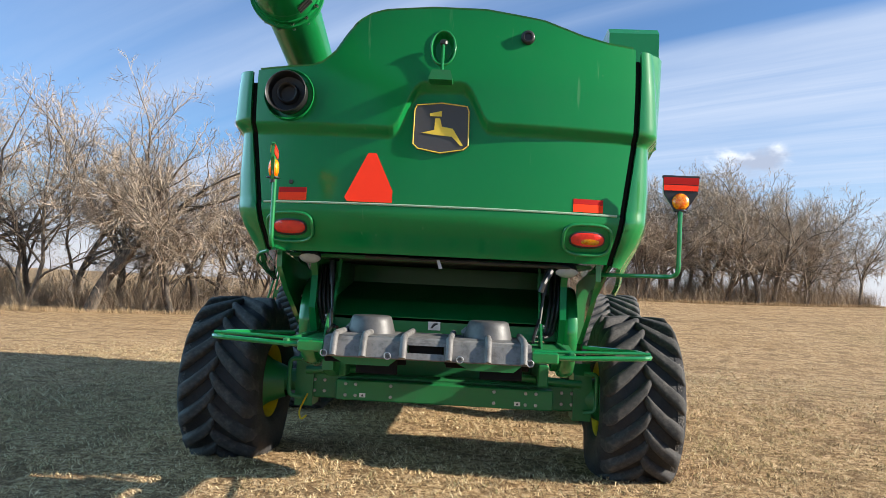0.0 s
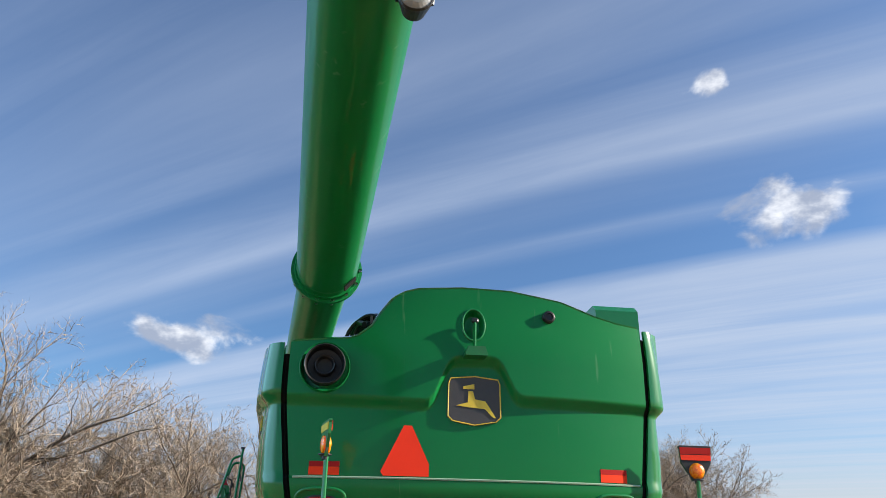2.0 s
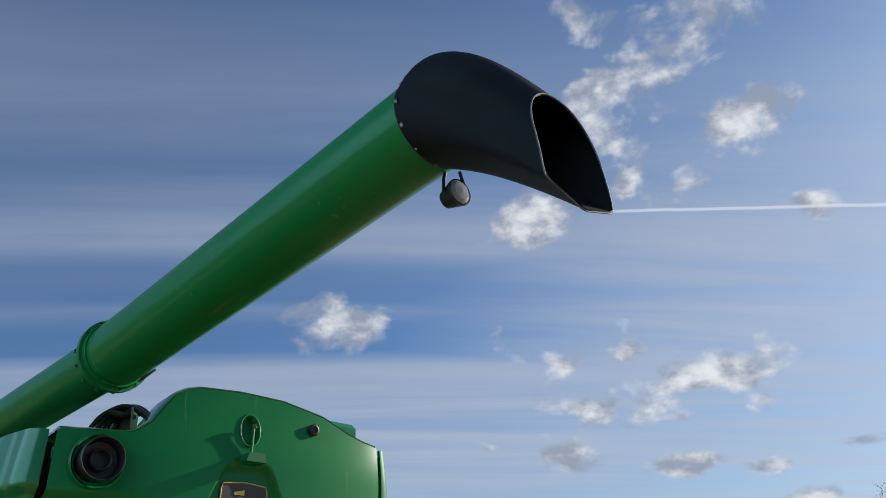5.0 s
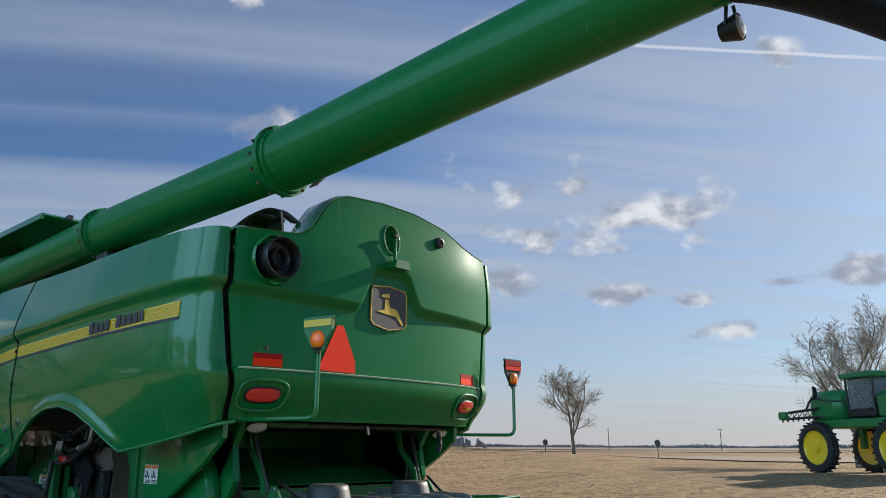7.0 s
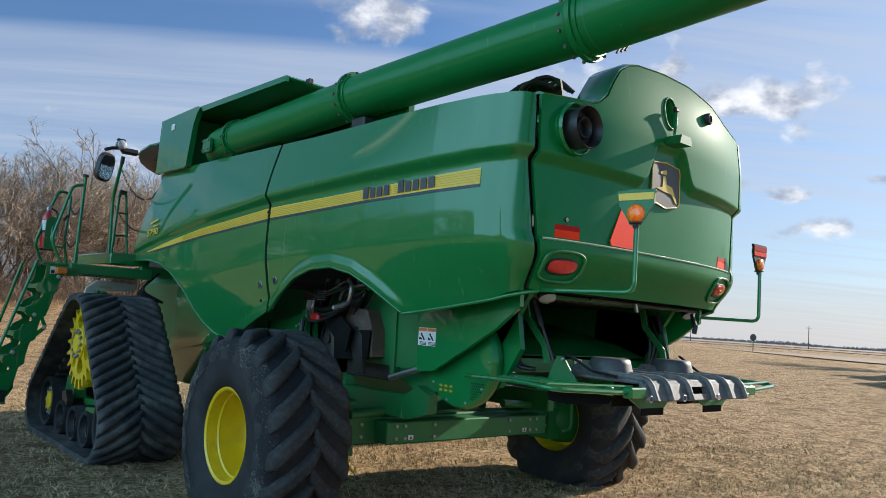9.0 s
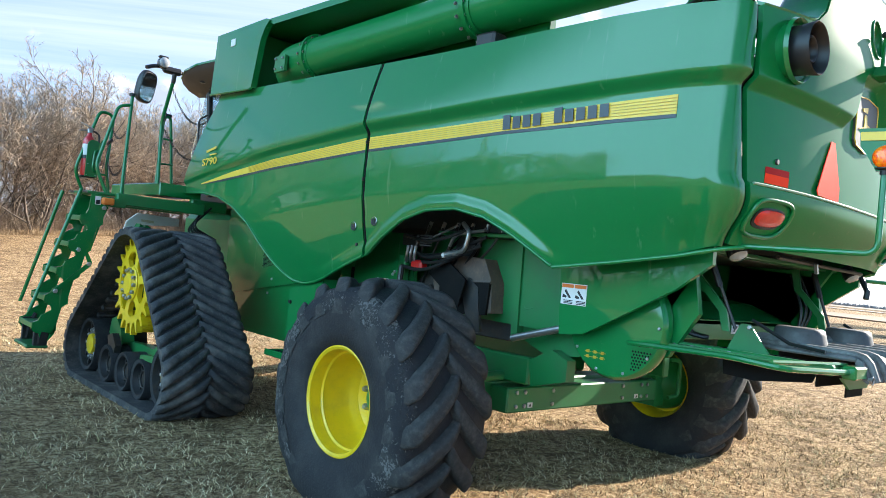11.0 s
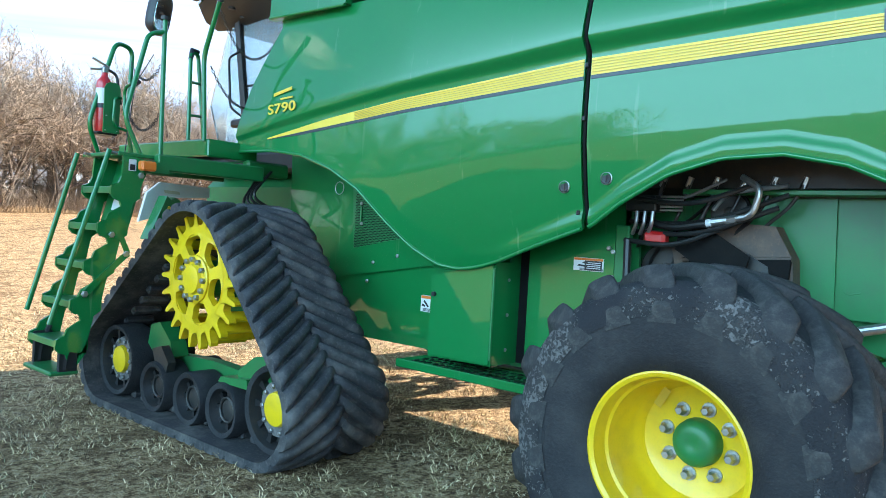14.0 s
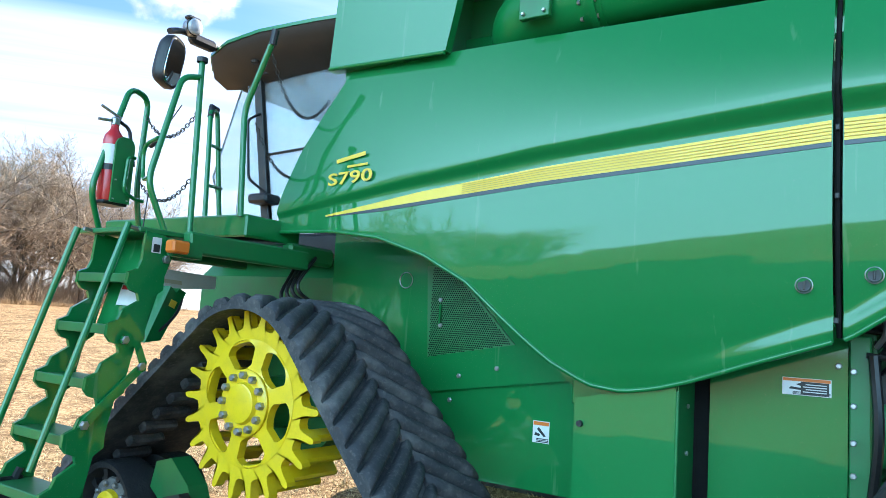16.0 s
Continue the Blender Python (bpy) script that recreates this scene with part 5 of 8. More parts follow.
part("sloped_floor", prism([(0.60, 1.47), (0.60, 1.50), (0.95, 1.62), (1.90, 1.78), (1.90, 1.74), (0.95, 1.58)], -0.97, 0.97, "x"), dusty_green, cav, "sloping dusty green floor")
part("floor_front", box((-0.97, 0.60, 1.36), (0.97, 0.64, 1.50), 0.006), green_frame, cav)
part("roof", box((-1.2, 0.35, 1.955), (1.2, 2.68, 1.985), 0.005), green_frame, cav, "green roof in shade")
part("warning_label", box((-0.075, 0.590, 1.405), (0.025, 0.597, 1.475), 0.001), white_label, cav, "small white safety label")
part("label_mark", prism([(-0.055, 1.42), (-0.04, 1.42), (-0.015, 1.445), (0.005, 1.455), (0.0, 1.465), (-0.03, 1.46), (-0.045, 1.44)], 0.5865, 0.589, "y"), ink, cav)
bar = part("under_bar", tube([(-0.55, 0.10, 1.965), (1.0, 0.10, 1.955)], 0.014, 8), dark_steel, combine, "dark bar under the hood edge")
part("bright_clip", prism([(0.0, 1.96), (0.02, 1.965), (0.045, 1.90), (0.02, 1.895)], 0.06, 0.08, "y"), steel, bar, "bright clip")
# shield beneath the left flank that carries the safety labels
lower = part("lower_shield", prism([(1.31, 1.84), (1.27, 1.30), (1.07, 1.325), (0.75, 1.50), (0.41, 1.69), (0.18, 1.86), (0.18, 1.985), (1.2, 1.86)], -1.25, -1.21, "x"), green, combine, "green lower shield below the side panel", 40)
part("lower_shield", flipped(prism([(1.31, 1.84), (1.27, 1.30), (1.07, 1.325), (0.75, 1.50), (0.41, 1.69), (0.18, 1.86), (0.18, 1.985), (1.2, 1.86)], -1.25, -1.21, "x")), green, combine, "", 40)
part("web_plate", prism([(1.10, 1.95), (1.98, 1.95), (1.90, 1.60), (1.88, 1.20), (1.60, 1.10), (1.10, 1.15)], -0.965, -0.93, "x"), green_frame, combine, "green web plate in the wheel arch")
part("dark_cover", box((-0.985, 1.50, 1.565), (-0.966, 1.755, 1.745), 0.01), black, combine, "black cover plate")
part("web_flange", prism([(1.86, 1.95), (1.98, 1.95), (1.92, 1.60), (1.90, 1.20), (1.84, 1.22)], -1.04, -0.966, "x"), green_frame, combine, "folded edge of the web plate")
part("shield_bracket", box((-1.21, 1.26, 1.34), (-0.965, 1.285, 1.78), 0.004), green_frame, combine)
BOLT_SIDE = bolt_mesh(0.016, 0.012)
for y, z in ((1.45, 1.48), (1.62, 1.42), (1.75, 1.35), (1.88, 1.30), (1.90, 1.62), (1.38, 1.36), (1.70, 1.50)):
    shared("bolt", BOLT_SIDE, steel, combine, Matrix.Translation((-0.966, y, z)) @ pose(0, 0, 0, 0, 0, 180))


def safety_label(x, y0, y1, z0, z1, columns, parent=None):
    """A printed safety label on a flank: orange headed, with plain pictograms and bars."""
    base = part("safety_label", box((x - 0.003, y0, z0), (x, y1, z1), 0.0008), white_label, parent or combine, "white and orange printed safety label")
    wide = (y1 - y0) / columns
    for k in range(columns):
        a, b = y0 + k * wide + 0.004, y0 + (k + 1) * wide - 0.004
        h = z1 - z0
        part("label_head", box((x - 0.0045, a, z1 - 0.20 * h), (x - 0.003, b, z1 - 0.03 * h), 0), label_orange, base)
        part("label_mark", prism([(a + 0.15 * wide, z0 + 0.32 * h), (a + 0.3 * wide, z0 + 0.3 * h), (a + 0.7 * wide, z0 + 0.62 * h), (a + 0.6 * wide, z0 + 0.72 * h), (a + 0.4 * wide, z0 + 0.55 * h)], x - 0.0045, x - 0.003, "x"), ink, base)
        part("label_mark", prism([(a + 0.55 * wide, z0 + 0.3 * h), (a + 0.85 * wide, z0 + 0.34 * h), (a + 0.8 * wide, z0 + 0.48 * h), (a + 0.5 * wide, z0 + 0.4 * h)], x - 0.0045, x - 0.003, "x"), ink, base)
        for j in range(3):
            part("label_bar", box((x - 0.0045, a, z0 + (0.04 + 0.065 * j) * h), (x - 0.003, b - 0.2 * wide, z0 + (0.08 + 0.065 * j) * h), 0), ink, base)
    return base


safety_label(-1.253, 1.06, 1.275, 1.515, 1.66, 2)
safety_label(-0.968, 1.42, 1.485, 1.60, 1.68, 1)

# fan housings of the chopper, with hoses
for s in (-1, 1):
    fan = part("chopper_drive", lathe([(s * q, r) for q, r in ((0.0, 0.0), (0.0, 0.37), (0.03, 0.39), (0.09, 0.385), (0.115, 0.365), (0.12, 0.33), (0.12, 0.0))], (s * 1.02, 0.90, 1.43), "x", 56), green, combine, "large round green drive housing, dusty, with vent holes", 40)
    part("housing_back", prism([(1.16, 1.95), (0.42, 1.90), (0.36, 1.55), (0.55, 1.25), (1.0, 1.08), (1.22, 1.20)], s * 1.02, s * 0.97, "x"), dusty_green, fan, "dusty sheet behind the housing")
    if s < 0:
        for k in range(3):
            for j in range(2):
                part("yellow_mark", box((-1.1445, 0.955 + 0.06 * k, 1.165 + 0.035 * j), (-1.1405, 0.978 + 0.06 * k, 1.185 + 0.035 * j), 0), decal_line, fan)
                part("yellow_mark", box((-1.1445, 0.94 + 0.06 * k, 1.172 + 0.035 * j), (-1.1405, 0.99 + 0.06 * k, 1.176 + 0.035 * j), 0), decal_line, fan)
        for i in range(11):
            for j in range(9):
                y, z = 0.515 + 0.022 * i + 0.011 * (j % 2), 1.10 + 0.02 * j
                if math.hypot(y - 0.90, z - 1.43) < 0.355 and z < 1.10 + 0.9 * (y - 0.38) and y < 0.74:
                    part("vent_hole", lathe([(0.0, 0.0075), (-0.002, 0.0)], (-1.1405, y, z), "x", 6), seam_black, fan)
        for k in range(10):
            a = 2 * math.pi * k / 10
            shared("bolt", BOLT_SIDE, steel, fan, Matrix.Translation((-1.14, 0.90 + 0.345 * math.cos(a), 1.43 + 0.345 * math.sin(a))) @ pose(0, 0, 0, 0, 0, 180) @ Matrix.Diagonal((0.7, 0.7, 0.7, 1)))
        part("latch_strip", box((-1.06, 0.60, 1.48), (-1.03, 0.64, 1.66), 0.006), steel, fan, "bright catch")
    part("hanger_plate", prism([(0.50, 1.95), (0.56, 1.95), (0.52, 1.78), (0.33, 1.58), (0.30, 1.46), (0.25, 1.46), (0.28, 1.60), (0.47, 1.80)], s * 0.80, s * 0.82, "x"), green_frame, combine, "green hanger of the spreader")
    part("gas_strut", tube([(s * 0.86, 0.40, 1.93), (s * 0.80, 0.22, 1.48)], 0.011, 8), dark_steel, combine, "thin bright strut")
    part("strut_body", tube([(s * 0.86, 0.40, 1.93), (s * 0.835, 0.33, 1.74)], 0.022, 8), black, combine)
    for k in range(3):
        o = 0.03 * k
        part("hydraulic_hose", tube(rounded([(s * (0.98 - o), 0.55 + o, 1.90), (s * (0.96 - o), 0.42 + o, 1.62), (s * (0.93 - o), 0.50, 1.42), (s * (0.85 - o), 0.40, 1.40)], 0.16, 6), 0.014, 8), hose, combine, "black hydraulic hose")
    at = Vector((s * 0.985, 0.16, 1.925 if s > 0 else 1.945))
    tipped = Matrix.Translation(at) @ Matrix.Rotation(radians(52), 4, "X") @ Matrix.Diagonal((1.25, 1, 0.8, 1)) @ Matrix.Translation(-at)
    lamp = part("work_lamp", turned(lathe([(0.09, 0.0), (0.09, 0.05), (0.0, 0.07), (-0.012, 0.068)], at, "y", 24), tipped), black, combine, "oval rear work lamp")
    part("lens", turned(lathe([(-0.01, 0.068), (-0.03, 0.05), (-0.036, 0.0)], at, "y", 24), tipped), lamp_glass, lamp, "clear oval lens", 60)
part("black_hook", tube([(0.86, 0.05, 1.92), (0.80, -0.02, 1.82), (0.78, -0.02, 1.76)], 0.022, 8), black, combine)

# straw spreader: ribbed grey cover with two domes between green side frames
dome_grey = material("dark_grey_plastic", worn((0.075, 0.073, 0.072), (0.03, 0.029, 0.028), 0.5, scale=9, grain=50, bump=0.2, spread=0.7))
spread = part("straw_spreader", box((-0.70, -0.47, 1.375), (0.70, 0.20, 1.405), 0.012), grey_plastic, combine, "ribbed grey plastic straw spreader with two domes", 40)
part("front_fold", prism([(-0.47, 1.40), (-0.50, 1.38), (-0.545, 1.27), (-0.535, 1.262), (-0.50, 1.28), (-0.46, 1.37)], -0.70, -0.135, "x"), grey_plastic, spread)
part("front_fold", prism([(-0.47, 1.40), (-0.50, 1.38), (-0.545, 1.27), (-0.535, 1.262), (-0.50, 1.28), (-0.46, 1.37)], 0.115, 0.70, "x"), grey_plastic, spread)
part("front_fold", prism([(-0.47, 1.40), (-0.50, 1.38), (-0.508, 1.36), (-0.46, 1.36)], -0.135, 0.115, "x"), grey_plastic, spread)
part("front_fold", prism([(-0.528, 1.31), (-0.545, 1.27), (-0.535, 1.262), (-0.52, 1.28)], -0.135, 0.115, "x"), grey_plastic, spread)
part("hand_opening", box((-0.13, -0.47, 1.28), (0.11, -0.44, 1.37), 0.01), seam_black, spread, "dark hand opening")
for x in (-0.63, -0.43, -0.16, 0.15, 0.41, 0.65):
    rib = bmesh.new()
    tube([(x, 0.18, 1.415), (x, -0.44, 1.415), (x, -0.488, 1.403), (x, -0.52, 1.367), (x, -0.558, 1.272)], 0.024, 8, rib)
    part("rib", rib, grey_plastic, spread, "", 60)
for x in (-0.45, 0.41):
    part("dome", lathe([(0.0, 0.18), (0.10, 0.155), (0.13, 0.145), (0.14, 0.13), (0.132, 0.0)], (x, -0.04, 1.39), "z", 36), dome_grey, spread, "round dark grey dome over a spreader disc", 50)
    part("dome_base", box((x - 0.2, 0.0, 1.40), (x - 0.02, 0.18, 1.47), 0.03), grey_plastic, spread)
    part("disc_skirt", prism([(-0.30, 1.35), (0.32, 1.35), (0.30, 1.18), (0.1, 1.17), (-0.25, 1.22)], x - 0.30, x - 0.285, "x"), seam_black, spread, "black rubber skirt")
    part("disc_skirt", box((x - 0.29, -0.28, 1.20), (x + 0.29, -0.265, 1.36), 0.005), seam_black, spread)
    part("disc_guard", prism([(x - 0.26, 1.27), (x + 0.26, 1.27), (x + 0.18, 1.20), (x - 0.12, 1.20)], -0.40, -0.385, "y"), green_frame, spread, "green angled guard")
    part("skirt_flap", box((x - 0.05, -0.36, 1.14), (x + 0.24, -0.35, 1.26), 0.004), seam_black, spread)
for x in (-0.69, -0.26, 0.225, 0.69):
    part("ring_pin", tube([(x + 0.022 * math.cos(t), -0.557, 1.285 + 0.022 * math.sin(t)) for t in np.linspace(0, 2 * math.pi, 14)], 0.004, 5, caps=False), steel, spread, "bright ring pin")
    shared("bolt", FLANGE_BOLT, steel, spread, Matrix.Translation((x, -0.55, 1.285)))
for s in (-1, 1):
    fr = part("side_frame", tube(rounded([(s * 0.70, -0.49, 1.325), (s * 0.95, -0.48, 1.325), (s * 1.53, -0.40, 1.345), (s * 1.50, -0.10, 1.36), (s * 1.22, 0.72, 1.32)], 0.10, 5), 0.017, 8), green, spread, "green tube side guard")
    part("frame_clamp", box((s * 0.70 if s > 0 else -0.88, -0.53, 1.285), (0.88 if s > 0 else s * 0.70, -0.45, 1.36), 0.01), green, spread)
    part("frame_tube", tube([(s * 0.72, -0.42, 1.355), (s * 1.52, -0.33, 1.37)], 0.012, 8), green, spread)
    part("deck_gusset", prism([(0.26, 1.345), (-0.02, 1.345), (0.02, 1.39), (0.12, 1.52), (0.18, 1.52)], s * 0.80, s * 0.815, "x"), green_frame, spread)
    part("deck_lever", tube([(s * 0.79, 0.12, 1.55), (s * 0.74, -0.10, 1.43), (s * 0.72, -0.30, 1.41)], 0.012, 6), hose, spread)
    shared("bolt", BOLT_SIDE, steel, spread, Matrix.Translation((s * 0.818, 0.12, 1.50)) @ pose(0, 0, 0, 0, 0, 180 if s < 0 else 0))
    for k in range(4):
        shared("bolt", BOLT_SIDE, steel, spread, Matrix.Translation((s * (1.0 + 0.006 * k), 0.15 + 0.12 * k, 1.335)) @ pose(0, 0, 0, 0, 0, 180 if s < 0 else 0))
    part("deck_side", box((s * 0.98 - 0.02, -0.45, 1.30), (s * 0.98 + 0.02, 0.9, 1.36), 0.008), green_frame, spread)
    part("deck_plate", prism([(s * 0.70, -0.45), (s * 1.0, -0.40), (s * 1.08, 0.7), (s * 0.70, 0.7)], 1.33, 1.345, "z"), green_frame, spread)

# rear axle
axle = part("rear_axle", box((-1.45, 2.05, 0.58), (1.45, 2.27, 0.83), 0.015), green_frame, combine, "green rear axle beam with bolt holes")
part("axle_beam", box((-1.05, 1.86, 0.60), (1.10, 2.05, 0.80), 0.012), green_frame, axle)
BOLT_REAR = bolt_mesh(0.018, 0.014, "y")
for x in (-1.30, -1.2, -0.95, -0.85, -0.5, 0.52, 0.83, 0.93, 1.2, 1.3):
    for z in (0.65, 0.76):
        shared("bolt", BOLT_REAR, steel, axle, Matrix.Translation((x, 1.857 if abs(x) < 1.05 else 2.047, z)) @ pose(0, 0, 0, 0, 0, 180))
for x in (-0.78, 0.75):
    part("axle_label", box((x - 0.03, 1.853, 0.635), (x + 0.03, 1.856, 0.675), 0), white_label, axle, "small white label")
    part("label_mark", prism([(x - 0.015, 0.643), (x + 0.015, 0.643), (x, 0.668)], 1.850, 1.852, "y"), ink, axle)
for s in (-1, 1):
    part("axle_knee", prism([(2.0, 0.50), (2.3, 0.50), (2.36, 0.95), (2.2, 1.05), (2.0, 0.95)], s * 1.40 - 0.09, s * 1.40 + 0.09, "x"), green_frame, axle, "green kingpin casting")
    part("knuckle", lathe([(-0.22, 0.12), (0.2, 0.11), (0.24, 0.0)], (s * 1.62, 2.15, 0.735), "x", 20), green_frame, axle)
    part("steering_cylinder", tube([(s * 0.5, 1.95, 0.92), (s * 1.38, 1.98, 0.86)], 0.04, 12), green_frame, axle)
    part("knee_loop", tube(rounded([(s * 1.40, 1.90, 0.98), (s * 1.52, 1.86, 0.98), (s * 1.52, 1.86, 0.62), (s * 1.40, 1.90, 0.60)], 0.08, 5), 0.022, 8), green_frame, axle)
    part("chassis_rail", box((s * 0.98 - 0.05, 1.7, 0.85), (s * 0.98 + 0.05, 6.2, 1.06), 0.012), green_frame, combine, "green chassis rail")
part("yellow_cable", tube(rounded([(-1.36, 2.0, 0.62), (-1.42, 1.9, 0.45), (-1.38, 1.85, 0.38), (-1.34, 1.9, 0.42)], 0.05, 5), 0.01, 6), yellow, axle)

# ---- flank details ----
STRIPE_TOP = [(0.30, 2.815), (1.58, 2.755), (3.07, 2.70), (4.5, 2.57), (5.3, 2.47), (6.05, 2.345)]
STRIPE_LOW = [(0.30, 2.70), (1.58, 2.665), (3.07, 2.60), (4.5, 2.49), (5.3, 2.41), (6.05, 2.335)]


def band(y0, y1, low, high, out, slant=0.0):
    """A thin strip that follows the flank; low and high: its edges as functions of y."""
    rows = []
    ys = np.linspace(y0, y1, 40)
    for f in (0.0, 0.5, 1.0):
        rows.append([(side_x(y, low(y) + (high(y) - low(y)) * f) - out, y + slant * f, low(y) + (high(y) - low(y)) * f) for y in ys])
    return shell(rows, -0.004)


for y0, y1, owner in ((0.30, 3.04, rear_flank), (3.09, 6.04, front_flank)):
    stripe = part("stripe", band(y0, y1, lambda y: lerp(STRIPE_LOW, y), lambda y: lerp(STRIPE_TOP, y), 0.004, -0.0), decal_yellow, owner, "long yellow stripe with fine lines")
    part("stripe_edge", band(y0, y1, lambda y: lerp(STRIPE_LOW, y) - 0.022 * min(1, (6.1 - y) * 2), lambda y: lerp(STRIPE_LOW, y) - 0.001, 0.004), decal_dark, stripe, "dark line under the stripe")
    for k in (1, 2, 3, 4, 5):
        f = k / 6
        part("pin_line", band(y0, min(y1, 5.0), lambda y: lerp(STRIPE_LOW, y) + f * (lerp(STRIPE_TOP, y) - lerp(STRIPE_LOW, y)) - 0.0016, lambda y: lerp(STRIPE_LOW, y) + f * (lerp(STRIPE_TOP, y) - lerp(STRIPE_LOW, y)) + 0.0016, 0.0085), decal_line, stripe)


def flank_pose(y, z, out, slope=0.0):
    """A pose on the left flank: x runs forward to rear, y up."""
    d = Vector((side_x(y - 0.4, z) - side_x(y + 0.4, z), -0.8, 0.8 * slope)).normalized()
    n = Vector((-1, 0, 0))
    upward = n.cross(d).normalized()
    n = d.cross(upward)
    m = Matrix((d, upward, n)).transposed().to_4x4()
    m.translation = Vector((side_x(y, z) - out, y, z))
    return m


# maker's word mark, as plain dark blocks
mark = None
for k in range(10):
    if k != 4:
        high = 0.100 if k in (0, 5) else 0.082
        m = flank_pose(1.565 - 0.086 * k, 2.672 + 0.0037 * k, 0.012, 0.045)
        block = part("word_mark" if mark is None else "mark_block", box((0.0, 0.0, -0.001), (0.064, high, 0.003), 0, m), decal_dark, mark or rear_flank, "" if mark else "plain dark word mark blocks on the stripe")
        mark = mark or block
m = flank_pose(6.02, 2.535, 0.006, 0.05)
lettering("model_number", "S790", 0.112, m, decal_yellow, front_flank, squash=1.75)
m = flank_pose(5.97, 2.685, 0.006, 0.16)
word = part("dealer_mark", box((0.0, 0.0, -0.001), (0.25, 0.026, 0.002), 0, m), decal_yellow, front_flank, "small yellow word mark shape")
m = flank_pose(5.90, 2.648, 0.006, 0.05)
part("mark_bar", box((0.03, 0.0, -0.001), (0.20, 0.015, 0.002), 0, m), decal_yellow, word)
for y, z, owner in ((3.20, 1.955, front_flank), (2.925, 2.005, rear_flank)):
    x = side_x(y, z)
    hole = part("latch_hole", lathe([(0.02, 0.036), (-0.006, 0.038), (-0.008, 0.034), (0.01, 0.028), (0.01, 0.0)], (x, y, z), "x", 24), steel, owner, "round key latch with bright ring")
    part("latch_core", lathe([(0.01, 0.029), (-0.004, 0.028), (-0.002, 0.0)], (x, y, z), "x", 20), black, hole)
    part("key_slot", box((x - 0.008, y - 0.005, z - 0.02), (x - 0.003, y + 0.005, z + 0.02), 0.002), dark_steel, hole)
# small bolts and hinge on the seam
for z in (1.80, 2.35, 2.66, 2.98):
    part("seam_hinge", box((-1.765, 3.055, z - 0.014), (-1.745, 3.075, z + 0.014), 0.004), black, combine)

# panels and boxes below the flank
side_wall = part("lower_side_panel", prism([(3.7, 0.72), (6.45, 0.72), (6.50, 2.36), (4.6, 2.3), (4.3, 1.95), (3.0, 1.95), (3.0, 1.50), (3.7, 1.35)], -1.20, -1.15, "x"), green, combine, "green lower side panel with folded edge")
part("panel_fold", prism([(4.45, 1.41), (6.45, 1.09), (6.45, 1.30), (4.45, 1.67)], -1.228, -1.20, "x"), green, side_wall)
mesh_plate = part("perforated_screen", prism([(5.62, 2.08), (5.57, 1.44), (4.90, 1.575), (5.42, 2.08)], -1.212, -1.20, "x"), green_frame, side_wall, "perforated green air screen")
bm = bmesh.new()
for i in range(50):
    for j in range(46):
        y, z = 4.92 + 0.0155 * i + 0.00775 * (j % 2), 1.45 + 0.0140 * j
        edge_low = 1.44 + (5.57 - y) * 0.20
        edge_top = 1.575 + (y - 4.90) * 0.97
        if y < 5.565 and edge_low + 0.02 < z < min(edge_top - 0.02, 2.07):
            lathe([(0.0, 0.0056), (-0.0015, 0.0056), (-0.0015, 0.0)], (-1.2122, y, z), "x", 6, bm)
tagged(part("screen_hole", bm, seam_black, mesh_plate, "rows of small dark holes"), kind="stuff")
part("screen_handle", box((-1.235, 5.475, 1.69), (-1.212, 5.49, 1.82), 0.004), green, mesh_plate)
for y, z in ((5.48, 1.68), (5.49, 1.85), (5.30, 1.36), (5.02, 1.43), (5.36, 1.20)):
    shared("bolt", BOLT_SIDE, steel, mesh_plate, Matrix.Translation((-1.214 if z > 1.5 else -1.228, y, z)) @ pose(0, 0, 0, 0, 0, 180))
part("pull_ring", tube([(-1.205, 5.80 + 0.055 * math.cos(t), 1.98 + 0.055 * math.sin(t)) for t in np.linspace(0, 2 * math.pi, 18)], 0.004, 5, caps=False), steel, side_wall)
safety_label(-1.202, 4.65, 4.76, 1.01, 1.14, 1, side_wall)
part("panel_backing", box((-1.36, 3.80, 1.28), (-1.20, 4.45, 1.80), 0.01), green, side_wall)
part("tank_wall", box((-1.28, 1.6, 3.28), (-1.20, 5.4, 3.64), 0.01), green, combine, "green grain tank wall behind the auger")
cabinet = part("tool_box", prism([(4.345, 0.75), (3.785, 0.76), (3.785, 1.46), (4.345, 1.33)], -1.555, -1.20, "x"), green, combine, "green sheet-metal box with flat door")
part("box_door", prism([(4.335, 0.762), (3.795, 0.772), (3.795, 1.448), (4.335, 1.318)], -1.572, -1.557, "x"), green, cabinet)
part("box_latch", lathe([(0.0, 0.018), (-0.02, 0.016), (-0.02, 0.0)], (-1.573, 4.30, 1.20), "x", 14), black, cabinet)
part("box_hinge", tube([(-1.562, 3.79, 0.80), (-1.562, 3.79, 1.42)], 0.010, 8), green_frame, cabinet)
for z in (0.86, 1.10, 1.34):
    shared("bolt", BOLT_SIDE, dark_steel, cabinet, Matrix.Translation((-1.40, 3.784, z)) @ pose(0, 0, 0, 0, 0, -90) @ Matrix.Diagonal((0.8, 0.8, 0.8, 1)))
door = part("battery_door", prism([(3.70, 0.78), (3.06, 0.78), (3.06, 1.70), (3.70, 1.60)], -1.285, -1.25, "x"), green, combine, "flat green compartment door with pale runs")
part("door_gap", box((-1.262, 3.705, 0.76), (-1.21, 3.785, 1.60), 0.0), seam_black, door)
part("door_frame", box((-1.30, 2.96, 0.80), (-1.24, 3.055, 1.75), 0.008), green_frame, door)
